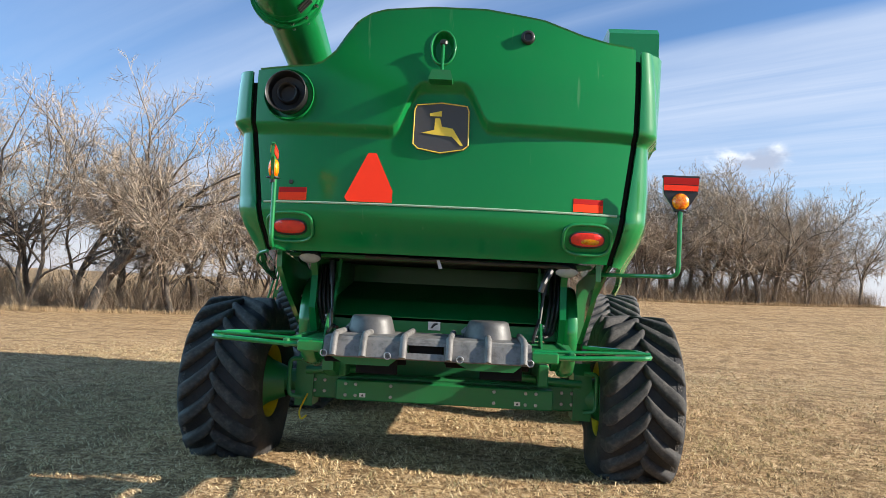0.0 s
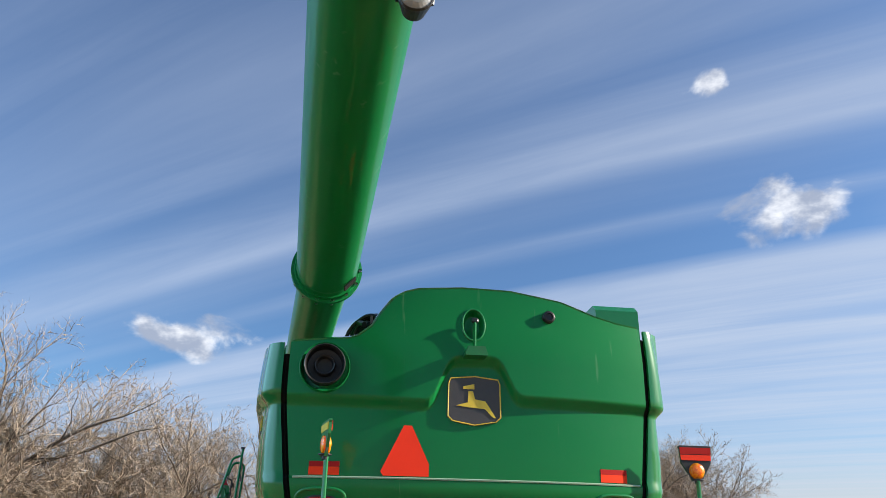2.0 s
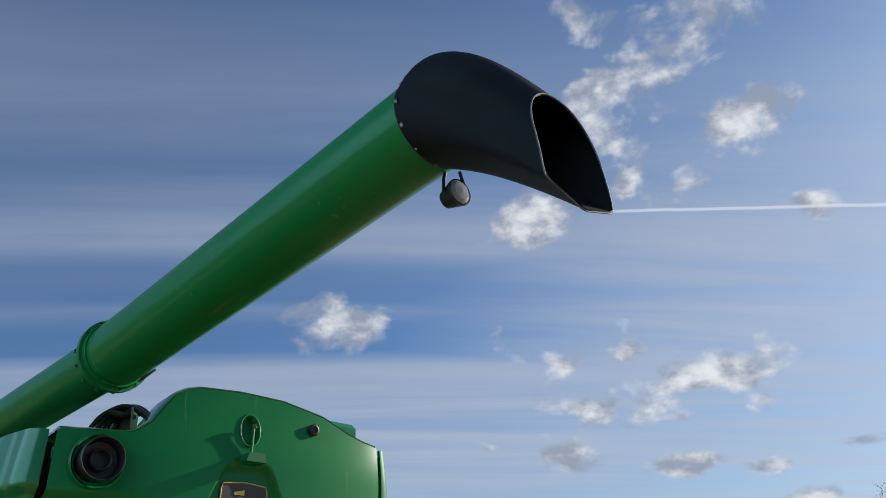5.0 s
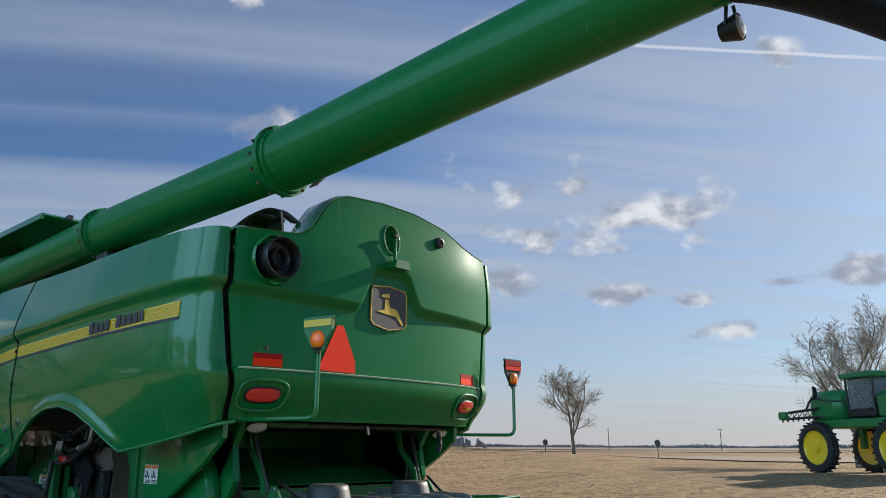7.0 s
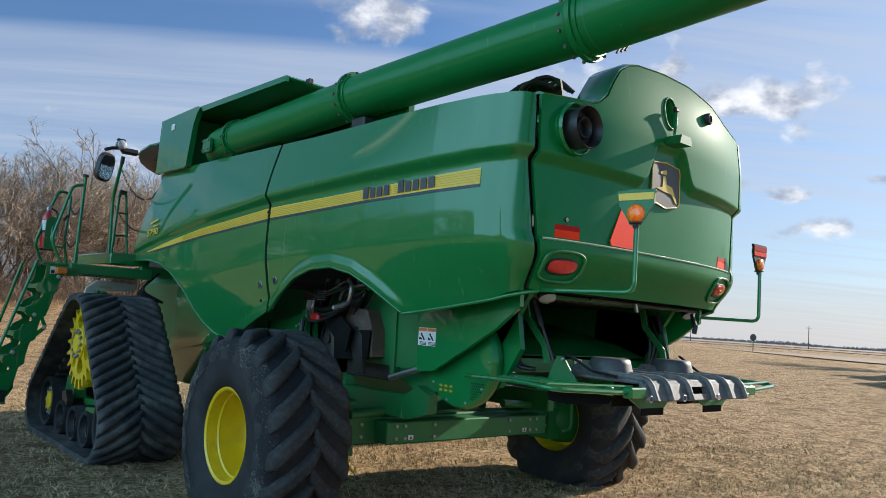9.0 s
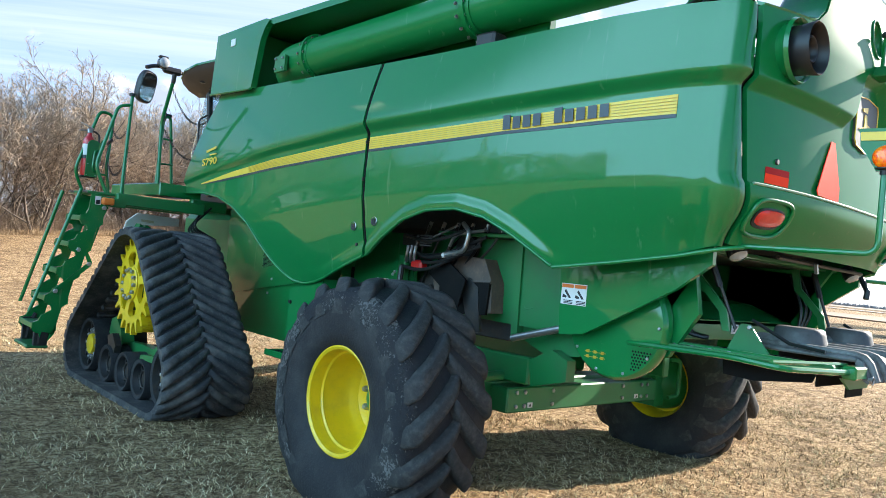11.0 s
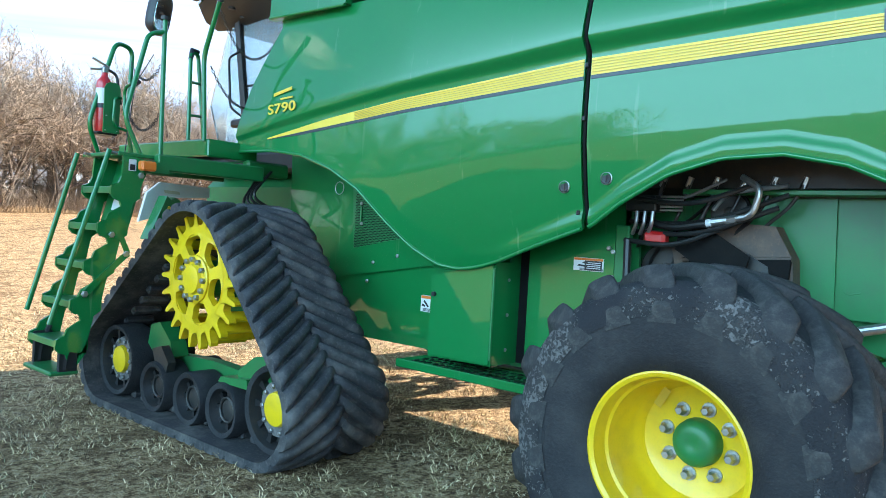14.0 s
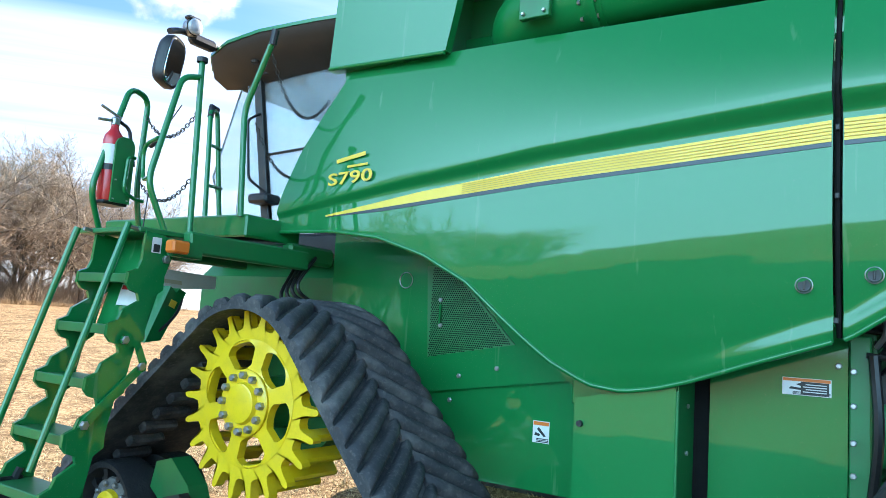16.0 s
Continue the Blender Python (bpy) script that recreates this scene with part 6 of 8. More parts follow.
label = safety_label(-1.287, 3.13, 3.35, 1.445, 1.53, 1, door)
part("label_text", box((-1.2935, 3.14, 1.452), (-1.2915, 3.265, 1.512), 0), ink, label, "dark warning text block")
for j in range(4):
    part("label_bar", box((-1.2945, 3.15, 1.461 + 0.012 * j), (-1.2936, 3.255 - 0.012 * (j % 2), 1.4655 + 0.012 * j), 0), white_label, label)
for y, z in ((3.10, 0.82), (3.64, 0.82), (3.10, 1.60)):
    shared("bolt", BOLT_SIDE, steel, door, Matrix.Translation((-1.286, y, z)) @ pose(0, 0, 0, 0, 0, 180))
step = part("service_step", box((-1.63, 3.30, 0.655), (-1.20, 4.58, 0.70), 0.008), green, combine, "long green service step with punched tread")
part("step_face", box((-1.645, 3.30, 0.645), (-1.625, 4.58, 0.705), 0.006), green, step)
part("step_beam", box((-1.42, 2.45, 0.655), (-1.34, 3.30, 0.72), 0.008), green_frame, step)
for k in range(19):
    for j in range(3):
        part("tread_hole", box((-1.59 + 0.1 * j, 3.36 + 0.06 * k, 0.698), (-1.53 + 0.1 * j, 3.385 + 0.06 * k, 0.7035), 0), seam_black, step)

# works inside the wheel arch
# plain dark wall, added for the shade deep inside the arch
part("arch_shadow_wall", box((-0.98, 1.95, 1.15), (-0.95, 3.05, 2.1), 0.01), dark_steel, combine, "plain dark wall standing for the shaded depth of the wheel arch")
duct_brown = material("rusty_duct", worn((0.085, 0.062, 0.05), (0.19, 0.12, 0.08), 0.7, scale=7, grain=40, bump=0.4, spread=0.7))
duct = part("discharge_duct", prism([(2.02, 1.36), (2.66, 1.30), (2.74, 1.62), (2.52, 1.80), (2.14, 1.78), (2.04, 1.60)], -1.16, -0.99, "x"), duct_brown, combine, "rusty brown duct in the wheel arch", 30)
part("duct_skirt", prism([(2.04, 1.60), (2.62, 1.56), (2.60, 1.30), (2.06, 1.34)], -1.185, -1.162, "x"), seam_black, duct, "black rubber skirt")
part("duct_lip", tube([(-1.17, 2.04, 1.60), (-1.17, 2.66, 1.56)], 0.014, 8), duct_brown, duct)
for k, (y0, z0, y1, z1) in enumerate(((3.0, 1.78, 2.05, 1.95), (2.95, 1.72, 2.1, 1.88), (2.98, 1.66, 2.3, 1.80), (2.9, 1.92, 2.2, 2.02))):
    part("hydraulic_hose", tube(rounded([(-1.22 - 0.05 * k, y0, z0), (-1.30 - 0.03 * k, (y0 + y1) / 2, (z0 + z1) / 2 - 0.10), (-1.26, y1, z1)], 0.3, 8), 0.015, 8), hose, combine, "black hydraulic hose")
part("metal_pipe", tube(rounded([(-1.30, 2.36, 1.80), (-1.32, 2.22, 1.83), (-1.32, 2.18, 1.98), (-1.28, 2.30, 2.05)], 0.05, 5), 0.019, 10), steel, combine, "bright bent steel pipe")
part("pipe_nut", tube([(-1.30, 2.36, 1.80), (-1.302, 2.31, 1.81)], 0.027, 6), steel, combine)
part("hose_sleeve", tube([(-1.30, 2.36, 1.80), (-1.30, 2.45, 1.785)], 0.026, 10), steel, combine, "bright crimped sleeve")
part("white_tape", tube([(-1.30, 2.45, 1.785), (-1.30, 2.48, 1.78)], 0.024, 10), white_label, combine)
part("hydraulic_hose", tube(rounded([(-1.30, 2.46, 1.782), (-1.28, 2.72, 1.74), (-1.24, 2.95, 1.82)], 0.2, 8), 0.023, 10), hose, combine, "thick black hydraulic hose")
part("metal_pipe", tube(rounded([(-1.28, 2.05, 2.0), (-1.28, 2.38, 1.96), (-1.26, 2.46, 1.86)], 0.06, 5), 0.014, 8), steel, combine)
part("metal_pipe", tube(rounded([(-1.24, 2.40, 2.04), (-1.30, 2.62, 1.92), (-1.30, 2.95, 1.86)], 0.2, 7), 0.010, 8), grey_plastic, combine)
block = part("valve_block", box((-1.34, 2.78, 1.84), (-1.18, 2.98, 1.94), 0.01), dark_steel, combine, "hydraulic valve block with bright fittings")
for k in range(5):
    part("spool", tube([(-1.32, 2.76, 1.85 + 0.02 * k), (-1.32, 2.62, 1.85 + 0.02 * k)], 0.007, 6), steel, block)
for k in range(3):
    part("fitting", tube(rounded([(-1.33, 2.80 + 0.05 * k, 1.84), (-1.34, 2.80 + 0.05 * k, 1.76), (-1.30, 2.84 + 0.05 * k, 1.70)], 0.03, 4), 0.013, 8), steel, block)
part("red_fitting", box((-1.33, 2.72, 1.64), (-1.24, 2.86, 1.72), 0.02), label_red, combine, "red hose coupling")
for z in (1.1, 1.25, 1.42, 1.58):
    shared("bolt", BOLT_SIDE, steel, combine, Matrix.Translation((-1.36, 3.03, z)) @ pose(0, 0, 0, 0, 0, 180))
part("drop_hose", tube(rounded([(-1.34, 2.95, 1.66), (-1.38, 2.92, 1.3), (-1.34, 2.96, 0.95)], 0.2, 6), 0.024, 8), hose, combine, "black hose bundle")
part("lift_cylinder", tube([(-1.06, 1.34, 1.34), (-1.06, 1.86, 1.19)], 0.028, 14), steel, combine, "bright hydraulic rod")
part("lift_bracket", prism([(1.30, 0.95), (1.62, 0.86), (1.66, 1.05), (1.45, 1.16), (1.30, 1.10)], -1.08, -0.98, "x"), green_frame, combine)
part("lever_hook", tube(rounded([(-1.0, 1.88, 1.66), (-1.01, 1.80, 1.42), (-1.01, 1.72, 1.44)], 0.06, 5), 0.012, 8), green_frame, combine)

# pulleys, brackets and lines packed behind the wheel arch
works = part("belt_pulley", lathe([(0.0, 0.0), (0.0, 0.17), (-0.02, 0.175), (-0.035, 0.155), (-0.05, 0.175), (-0.07, 0.17), (-0.07, 0.05), (-0.10, 0.045), (-0.10, 0.0)], (-1.06, 2.78, 1.48), "x", 32), dark_steel, combine, "dark drive pulley in the wheel arch", 40)
part("belt_pulley", lathe([(0.0, 0.0), (0.0, 0.11), (-0.03, 0.10), (-0.06, 0.11), (-0.06, 0.03), (-0.09, 0.0)], (-1.06, 2.42, 1.86), "x", 28), dark_steel, combine, "small dark pulley", 40)
part("drive_belt", tube([(-1.10, 2.78 + 0.175 * math.cos(t), 1.48 + 0.175 * math.sin(t)) for t in np.linspace(-2.2, 1.0, 16)] + [(-1.10, 2.42 + 0.115 * math.cos(t), 1.86 + 0.115 * math.sin(t)) for t in np.linspace(1.0, 4.0, 14)], 0.012, 6), seam_black, combine, "black drive belt")
part("arch_bracket", prism([(2.92, 1.30), (3.04, 1.30), (3.04, 1.95), (2.96, 1.95), (2.94, 1.6)], -1.20, -1.17, "x"), green_frame, combine, "green bracket")
part("arch_bracket", prism([(2.10, 1.20), (2.22, 1.18), (2.34, 1.50), (2.28, 1.62), (2.16, 1.55)], -1.19, -1.16, "x"), dark_steel, combine)
part("rubber_flap", prism([(2.30, 1.38), (2.68, 1.62), (2.66, 1.72), (2.50, 1.76), (2.24, 1.60)], -1.26, -1.24, "x"), seam_black, combine, "black rubber flap")
part("round_housing", lathe([(0.0, 0.16), (-0.08, 0.15), (-0.10, 0.12), (-0.10, 0.0)], (-1.08, 2.92, 1.28), "x", 28), green_frame, combine, "round green housing", 40)
for k in range(6):
    y = 2.0 + 0.16 * k
    part("hydraulic_line", tube(rounded([(-1.12 - 0.012 * k, y, 2.06), (-1.16 - 0.015 * k, y + 0.06, 1.90 - 0.03 * k), (-1.14, y + 0.25, 1.74 - 0.05 * k), (-1.10, y + 0.28, 1.40)], 0.12, 6), 0.011 + 0.003 * (k % 2), 8), hose if k % 3 else dark_steel, combine, "hydraulic line")
    part("line_fitting", tube([(-1.12 - 0.012 * k, y, 2.06), (-1.125 - 0.012 * k, y + 0.02, 2.0)], 0.019, 6), steel, combine)

# engine deck clutter beside the hood
deck = part("engine_deck", box((-1.34, 0.30, 3.18), (1.34, 3.1, 3.30), 0.03), green_frame, combine, "green engine deck with hoses and brackets")
part("deck_tower", prism([(0.48, 3.28), (0.50, 3.66), (0.54, 3.72), (0.76, 3.72), (0.86, 3.60), (0.88, 3.28), (0.76, 3.28), (0.74, 3.56), (0.62, 3.60), (0.60, 3.28)], -0.80, -0.66, "x"), green_frame, deck, "green bracket with an open window")
part("deck_bar", tube([(-0.86, 0.55, 3.50), (-0.60, 0.55, 3.50)], 0.02, 8), dark_steel, deck)
for k in range(3):
    part("deck_hose", tube(rounded([(-1.02 + 0.07 * k, 0.62 + 0.05 * k, 3.34), (-0.98 + 0.07 * k, 0.55, 3.62 + 0.03 * k), (-0.80 + 0.05 * k, 0.42, 3.74), (-0.66 + 0.03 * k, 0.32, 3.62)], 0.15, 7), 0.018, 8), hose, deck, "black looping hose")
part("deck_bracket", prism([(0.24, 3.42), (0.62, 3.42), (0.50, 3.66), (0.30, 3.68)], -0.80, -0.78, "x"), dark_steel, deck)
for k in range(3):
    part("deck_hose", tube(rounded([(-1.0 + 0.05 * k, 0.9, 3.30), (-0.95 + 0.05 * k, 0.75, 3.58), (-0.90 + 0.05 * k, 0.52, 3.68), (-0.85 + 0.04 * k, 0.30, 3.60)], 0.16, 7), 0.022, 8), hose, deck, "black looping hose")
part("filler_cap", lathe([(0.0, 0.07), (0.05, 0.075), (0.07, 0.06), (0.075, 0.0)], (-0.66, 0.62, 3.715), "z", 20), black, deck)
part("deck_rail", box((-1.30, 0.9, 3.28), (-1.26, 3.0, 3.44), 0.01), green_frame, deck)
for y in (1.0, 1.6, 2.5):
    part("deck_valve", lathe([(0.0, 0.03), (0.12, 0.028), (0.13, 0.015), (0.17, 0.0)], (-1.2, y, 3.30), "z", 12), dark_steel, deck)
vent = part("air_intake", prism([(0.75, 3.0), (1.9, 3.0), (1.9, 4.03), (0.85, 4.06), (0.78, 4.0)], 1.34, 1.76, "x"), green, combine, "green air intake box at the top", 30)
part("intake_side", box((1.16, 0.85, 3.5), (1.34, 1.4, 3.93), 0.02), black, vent)
part("intake_knob", lathe([(0.0, 0.04), (-0.03, 0.035), (-0.03, 0.0)], (1.22, 0.84, 3.90), "y", 14), black, vent)
part("upper_side", flipped(box((-1.60, 0.4, 3.3), (-1.3, 6.0, 3.62), 0.03)), green, combine)

# ---- cab, landing and ladder ----
def turned_post(y, top):
    """A pose that stands a box on the cab floor at y and leans it to top."""
    return Matrix.Translation((-1.13, y, 2.28)) @ Matrix(((1, 0, 0, 0), (0, 1, (top - y) / 1.47, 0), (0, 0, 1, 0), (0, 0, 0, 1)))


cab = part("cab", box((-1.08, 6.25, 2.25), (1.08, 6.40, 3.72), 0.02), dark_steel, combine, "glazed operator cab with dark roof lining")
part("cab_floor", box((-1.10, 6.3, 2.15), (1.10, 8.2, 2.35), 0.03), black, cab)


def cab_roof(cap):
    """The roof's shell, lofted along its length: a thin rim outside, a deep lining inside."""
    bm = bmesh.new()
    rings = []
    for y, wide, rim, crown, deep in ((6.0, 1.50, 3.87, 4.00, 3.70), (6.6, 1.52, 3.90, 4.05, 3.70), (7.2, 1.52, 3.92, 4.07, 3.68), (7.6, 1.50, 3.90, 4.04, 3.66), (7.9, 1.42, 3.86, 3.97, 3.68), (8.08, 1.25, 3.82, 3.88, 3.74)):
        if cap:
            ring = [(-wide - 0.01, rim - 0.005), (-wide - 0.01, rim + 0.022), (-wide * 0.85, rim + 0.05), (-wide * 0.5, crown), (wide * 0.5, crown), (wide * 0.85, rim + 0.05), (wide + 0.01, rim + 0.022), (wide + 0.01, rim - 0.005), (wide * 0.5, rim), (-wide * 0.5, rim)]
        else:
            ring = [(-wide, rim - 0.006), (wide, rim - 0.006), (wide * 0.98, rim - 0.07), (wide * 0.86, rim - 0.13), (wide * 0.74, deep), (wide * 0.5, deep - 0.01), (-wide * 0.5, deep - 0.01), (-wide * 0.74, deep), (-wide * 0.86, rim - 0.13), (-wide * 0.98, rim - 0.07)]
        rings.append([bm.verts.new((x, y, z)) for x, z in ring])
    for p, q in zip(rings, rings[1:]):
        for k in range(10):
            bm.faces.new((p[k], p[(k + 1) % 10], q[(k + 1) % 10], q[k]))
    bm.faces.new(rings[0])
    bm.faces.new(rings[-1][::-1])
    bmesh.ops.recalc_face_normals(bm, faces=bm.faces)
    return bm


lining = material("roof_lining", worn((0.030, 0.026, 0.023), (0.07, 0.055, 0.042), 0.6, scale=3, bump=0.1))
part("roof", cab_roof(False), lining, cab, "dark brown cab roof lining", 50)
part("roof_top", cab_roof(True), green, cab, "green roof cap", 50)
for x in (-1.32, -1.18):
    part("lining_lamp", lathe([(0.0, 0.04), (-0.02, 0.035), (-0.02, 0.0)], (x, 7.45, 3.70 + 0.4 * (-1.1 - x)), "z", 16), black, cab)
part("side_window", box((-1.12, 6.42, 2.4), (-1.10, 7.75, 3.72), 0.004), glass, cab, "tinted side window")
part("side_window", box((1.10, 6.42, 2.4), (1.12, 7.75, 3.72), 0.004), glass, cab)
part("windscreen", prism([(7.95, 2.35), (8.2, 2.9), (7.9, 3.75), (7.87, 3.75), (8.17, 2.9), (7.92, 2.35)], -1.05, 1.05, "x"), glass, cab, "curved windscreen", 30)
for y, top in ((6.45, 6.47), (7.30, 7.60)):
    part("door_post", box((-0.035, -0.05, 0.0), (0.02, 0.05, 1.47), 0.012, turned_post(y, top)), dark_steel, cab, "slim dark door post")
    part("post_seal", tube([(-1.168, y - 0.055, 2.30), (-1.168, top - 0.055, 3.72)], 0.010, 6), black, cab)
part("door_rail", tube([(-1.14, 6.5, 3.06), (-1.14, 7.40, 3.02)], 0.012, 8), dark_steel, cab)
part("door_handle_bar", tube(rounded([(-1.17, 7.50, 3.38), (-1.28, 7.52, 3.30), (-1.30, 7.42, 2.78), (-1.17, 7.30, 2.66)], 0.05, 5), 0.012, 8), black, cab, "black grab bar")
part("door_catch", box((-1.30, 7.20, 2.58), (-1.12, 7.42, 2.66), 0.02), black, cab)
part("seat", box((-0.25, 6.6, 2.35), (0.25, 7.15, 3.2), 0.10), black, cab, "black operator seat")
arm = part("mirror_arm", tube(rounded([(-1.45, 7.80, 3.90), (-1.80, 7.80, 3.93), (-1.95, 7.75, 3.86)], 0.08, 5), 0.026, 8), black, cab)
MIRROR = Matrix.Translation((-1.94, 7.71, 3.60)) @ pose(0, 0, 0, 4, 8, 24)


def mirror_shell(wide, tall, profile):
    """Rounded mirror bodies: rings of one outline at several depths."""
    bm = bmesh.new()
    rings = [[bm.verts.new((x, d, z)) for x, z in oval(0, 0, wide * f, tall * f, 28, 3.4)] for d, f in profile]
    for p, q in zip(rings, rings[1:]):
        for k in range(28):
            bm.faces.new((p[k], p[(k + 1) % 28], q[(k + 1) % 28], q[k]))
    bm.faces.new(rings[0])
    bm.faces.new(rings[-1][::-1])
    bmesh.ops.recalc_face_normals(bm, faces=bm.faces)
    return turned(bm, MIRROR)


mir = part("mirror", mirror_shell(0.125, 0.21, ((-0.03, 0.90), (-0.036, 0.96), (-0.02, 1.0), (0.03, 1.0), (0.07, 0.86), (0.09, 0.6))), black, cab, "large rounded black rear-view mirror", 40)
part("mirror_glass", mirror_shell(0.125, 0.21, ((-0.037, 0.84), (-0.0375, 0.86), (-0.031, 0.88))), mirror_glass, mir)
wl = part("roof_lamp", lathe([(0.0, 0.062), (-0.03, 0.068), (-0.045, 0.055), (-0.052, 0.0)], (-1.74, 7.74, 3.97), "y", 20), lamp_glass, cab, "round roof work lamp", 60)
part("lamp_housing", lathe([(0.0, 0.07), (0.05, 0.07), (0.09, 0.045), (0.10, 0.0)], (-1.74, 7.74, 3.97), "y", 20), steel, wl, "bright lamp housing", 50)
part("lamp_arm", box((-1.72, 7.76, 3.86), (-1.46, 7.86, 3.95), 0.03), black, wl)
part("lamp_cap", box((-1.80, 7.73, 4.03), (-1.68, 7.80, 4.06), 0.01), black, wl)

landing = part("landing", box((-2.12, 6.45, 2.17), (-1.62, 8.05, 2.32), 0.012), green, combine, "green landing beside the cab with hand rails")
part("landing_beam", box((-2.60, 6.36, 2.0), (-1.60, 6.44, 2.13), 0.012), green_frame, landing)
part("landing_beam", box((-2.60, 6.98, 2.0), (-1.60, 7.06, 2.13), 0.012), green_frame, landing)
part("landing_tray", box((-2.88, 6.45, 2.09), (-2.40, 7.08, 2.12), 0.006), green_frame, landing)
part("landing_support", box((-1.75, 6.40, 2.05), (-1.30, 6.5, 2.18), 0.02), green_frame, landing)
part("under_tray", box((-2.1, 6.5, 2.06), (-1.5, 7.5, 2.14), 0.02), dark_steel, landing)
for k in range(4):
    part("under_hose", tube(rounded([(-1.5, 6.4 + 0.05 * k, 2.1), (-1.75, 6.35 + 0.05 * k, 1.86 - 0.03 * k), (-1.45, 6.3, 1.72)], 0.12, 6), 0.014, 8), hose, landing)


def rail(points, r=0.019, label=""):
    return part("hand_rail", tube(rounded(points, 0.09, 6), r, 10), green, landing, label or "bent green tube hand rail", 60)


rail([(-2.74, 7.07, 2.10), (-2.88, 7.0, 2.36), (-2.66, 7.05, 3.08), (-2.49, 7.10, 3.06), (-2.52, 7.08, 2.45), (-2.46, 7.08, 2.10)])
post = rail([(-2.53, 6.47, 2.05), (-2.48, 6.59, 3.24)])
part("post_cap", lathe([(0.0, 0.035), (0.03, 0.035), (0.035, 0.0)], (-2.48, 6.59, 3.24), "z", 14), black, post)
rail([(-2.66, 6.52, 2.10), (-2.80, 6.55, 2.40), (-2.62, 6.58, 3.10), (-2.48, 6.58, 3.14)])
rail([(-2.80, 6.55, 2.42), (-2.70, 6.75, 2.44), (-2.70, 6.78, 2.66), (-2.74, 6.58, 2.68)], 0.013)
rail([(-1.90, 7.15, 2.30), (-1.83, 7.30, 3.20), (-1.72, 7.36, 3.22), (-1.64, 7.30, 2.30)], 0.019)
rail([(-1.88, 7.2, 2.60), (-1.66, 7.30, 2.62)], 0.013)
rail([(-1.86, 7.25, 2.92), (-1.68, 7.33, 2.93)], 0.013)
high_rail = rail([(-2.13, 6.50, 2.30), (-2.14, 6.55, 3.02), (-2.14, 6.32, 3.50)], 0.021)
part("rail_cap", tube([(-2.141, 6.335, 3.44), (-2.14, 6.318, 3.54)], 0.025, 10), black, high_rail)
part("rail_grip", tube([(-1.835, 7.29, 3.14), (-1.80, 7.33, 3.235), (-1.72, 7.365, 3.235)], 0.024, 8), black, landing)
lightbox = part("side_marker", box((-2.76, 6.30, 1.985), (-2.64, 6.38, 2.06), 0.012), label_orange, landing, "orange side marker lamp")
part("marker_base", box((-2.72, 6.36, 1.97), (-2.50, 6.42, 2.07), 0.01), green_frame, lightbox)


def chain(a, b, sag, n):
    """Hanging chain of oval links."""
    a, b = Vector(a), Vector(b)
    bm = bmesh.new()
    for k in range(n):
        f = (k + 0.5) / n
        p = a.lerp(b, f) - Vector((0, 0, sag * 4 * f * (1 - f)))
        q = a.lerp(b, f + 0.01) - Vector((0, 0, sag * 4 * (f + 0.01) * (0.99 - f)))
        d = (q - p).normalized()
        side = d.orthogonal().normalized()
        if k % 2:
            side = d.cross(side)
        L = (b - a).length / n * 0.75 + sag / n
        ring = [p + d * L * 0.85 * math.cos(t) + side * 0.011 * math.sin(t) for t in np.linspace(0, 2 * math.pi, 9)]
        tube(ring, 0.0035, 4, bm, caps=False)
    return bm


for a, b, sag, n in (((-2.50, 7.1, 2.95), (-2.48, 6.58, 2.92), 0.16, 26), ((-2.51, 7.08, 2.5), (-2.50, 6.52, 2.52), 0.16, 26), ((-2.47, 6.61, 3.1), (-2.50, 6.50, 1.98), 0.0, 44), ((-2.14, 6.33, 3.38), (-1.60, 6.30, 3.22), 0.26, 34), ((-2.15, 6.42, 2.92), (-1.62, 6.42, 2.72), 0.18, 30)):
    part("safety_chain", chain(a, b, sag, n), dark_steel, landing, "thin dark safety chain")
part("pull_cord", tube([(-2.48, 6.75, 2.98), (-2.6, 6.8, 2.72), (-2.75, 6.62, 2.12)], 0.004, 5), hose, landing)
part("cord_grip", tube([(-2.60, 6.74, 2.73), (-2.60, 6.86, 2.69)], 0.018, 8), black, landing)
EXT = (-2.755, 7.02, 2.58)
ext = part("fire_extinguisher", lathe([(-0.27, 0.0), (-0.27, 0.056), (-0.24, 0.062), (0.11, 0.062), (0.15, 0.054), (0.185, 0.028), (0.22, 0.022), (0.22, 0.0)], EXT, "z", 28), label_red, combine, "red fire extinguisher strapped in a green holder", 50)
part("holder", prism([(-2.79, 2.30), (-2.66, 2.30), (-2.66, 2.67), (-2.675, 2.70), (-2.70, 2.715), (-2.75, 2.715), (-2.775, 2.70), (-2.79, 2.67)], 6.925, 6.94, "y"), green_frame, ext, "green sheet holder with a rounded top")
part("holder_side", box((-2.685, 6.94, 2.30), (-2.66, 7.10, 2.60), 0.008), green_frame, ext)
part("holder_base", box((-2.83, 6.94, 2.285), (-2.66, 7.09, 2.308), 0.008), black, ext)
part("holder_strap", lathe([(-0.018, 0.065), (0.018, 0.065)], (EXT[0], EXT[1], 2.52), "z", 28), black, ext)
part("holder_loop", tube(rounded([(-2.655, 6.925, 2.60), (-2.715, 6.90, 2.59), (-2.725, 6.90, 2.37), (-2.62, 6.925, 2.34), (-2.56, 6.94, 2.34)], 0.05, 5), 0.013, 8), green, ext, "bent green rod")
for dx, dz in ((-2.775, 2.32), (-2.68, 2.32), (-2.77, 2.44)):
    part("rivet", box((dx - 0.006, 6.921, dz - 0.004), (dx + 0.006, 6.926, dz + 0.004), 0), steel, ext)
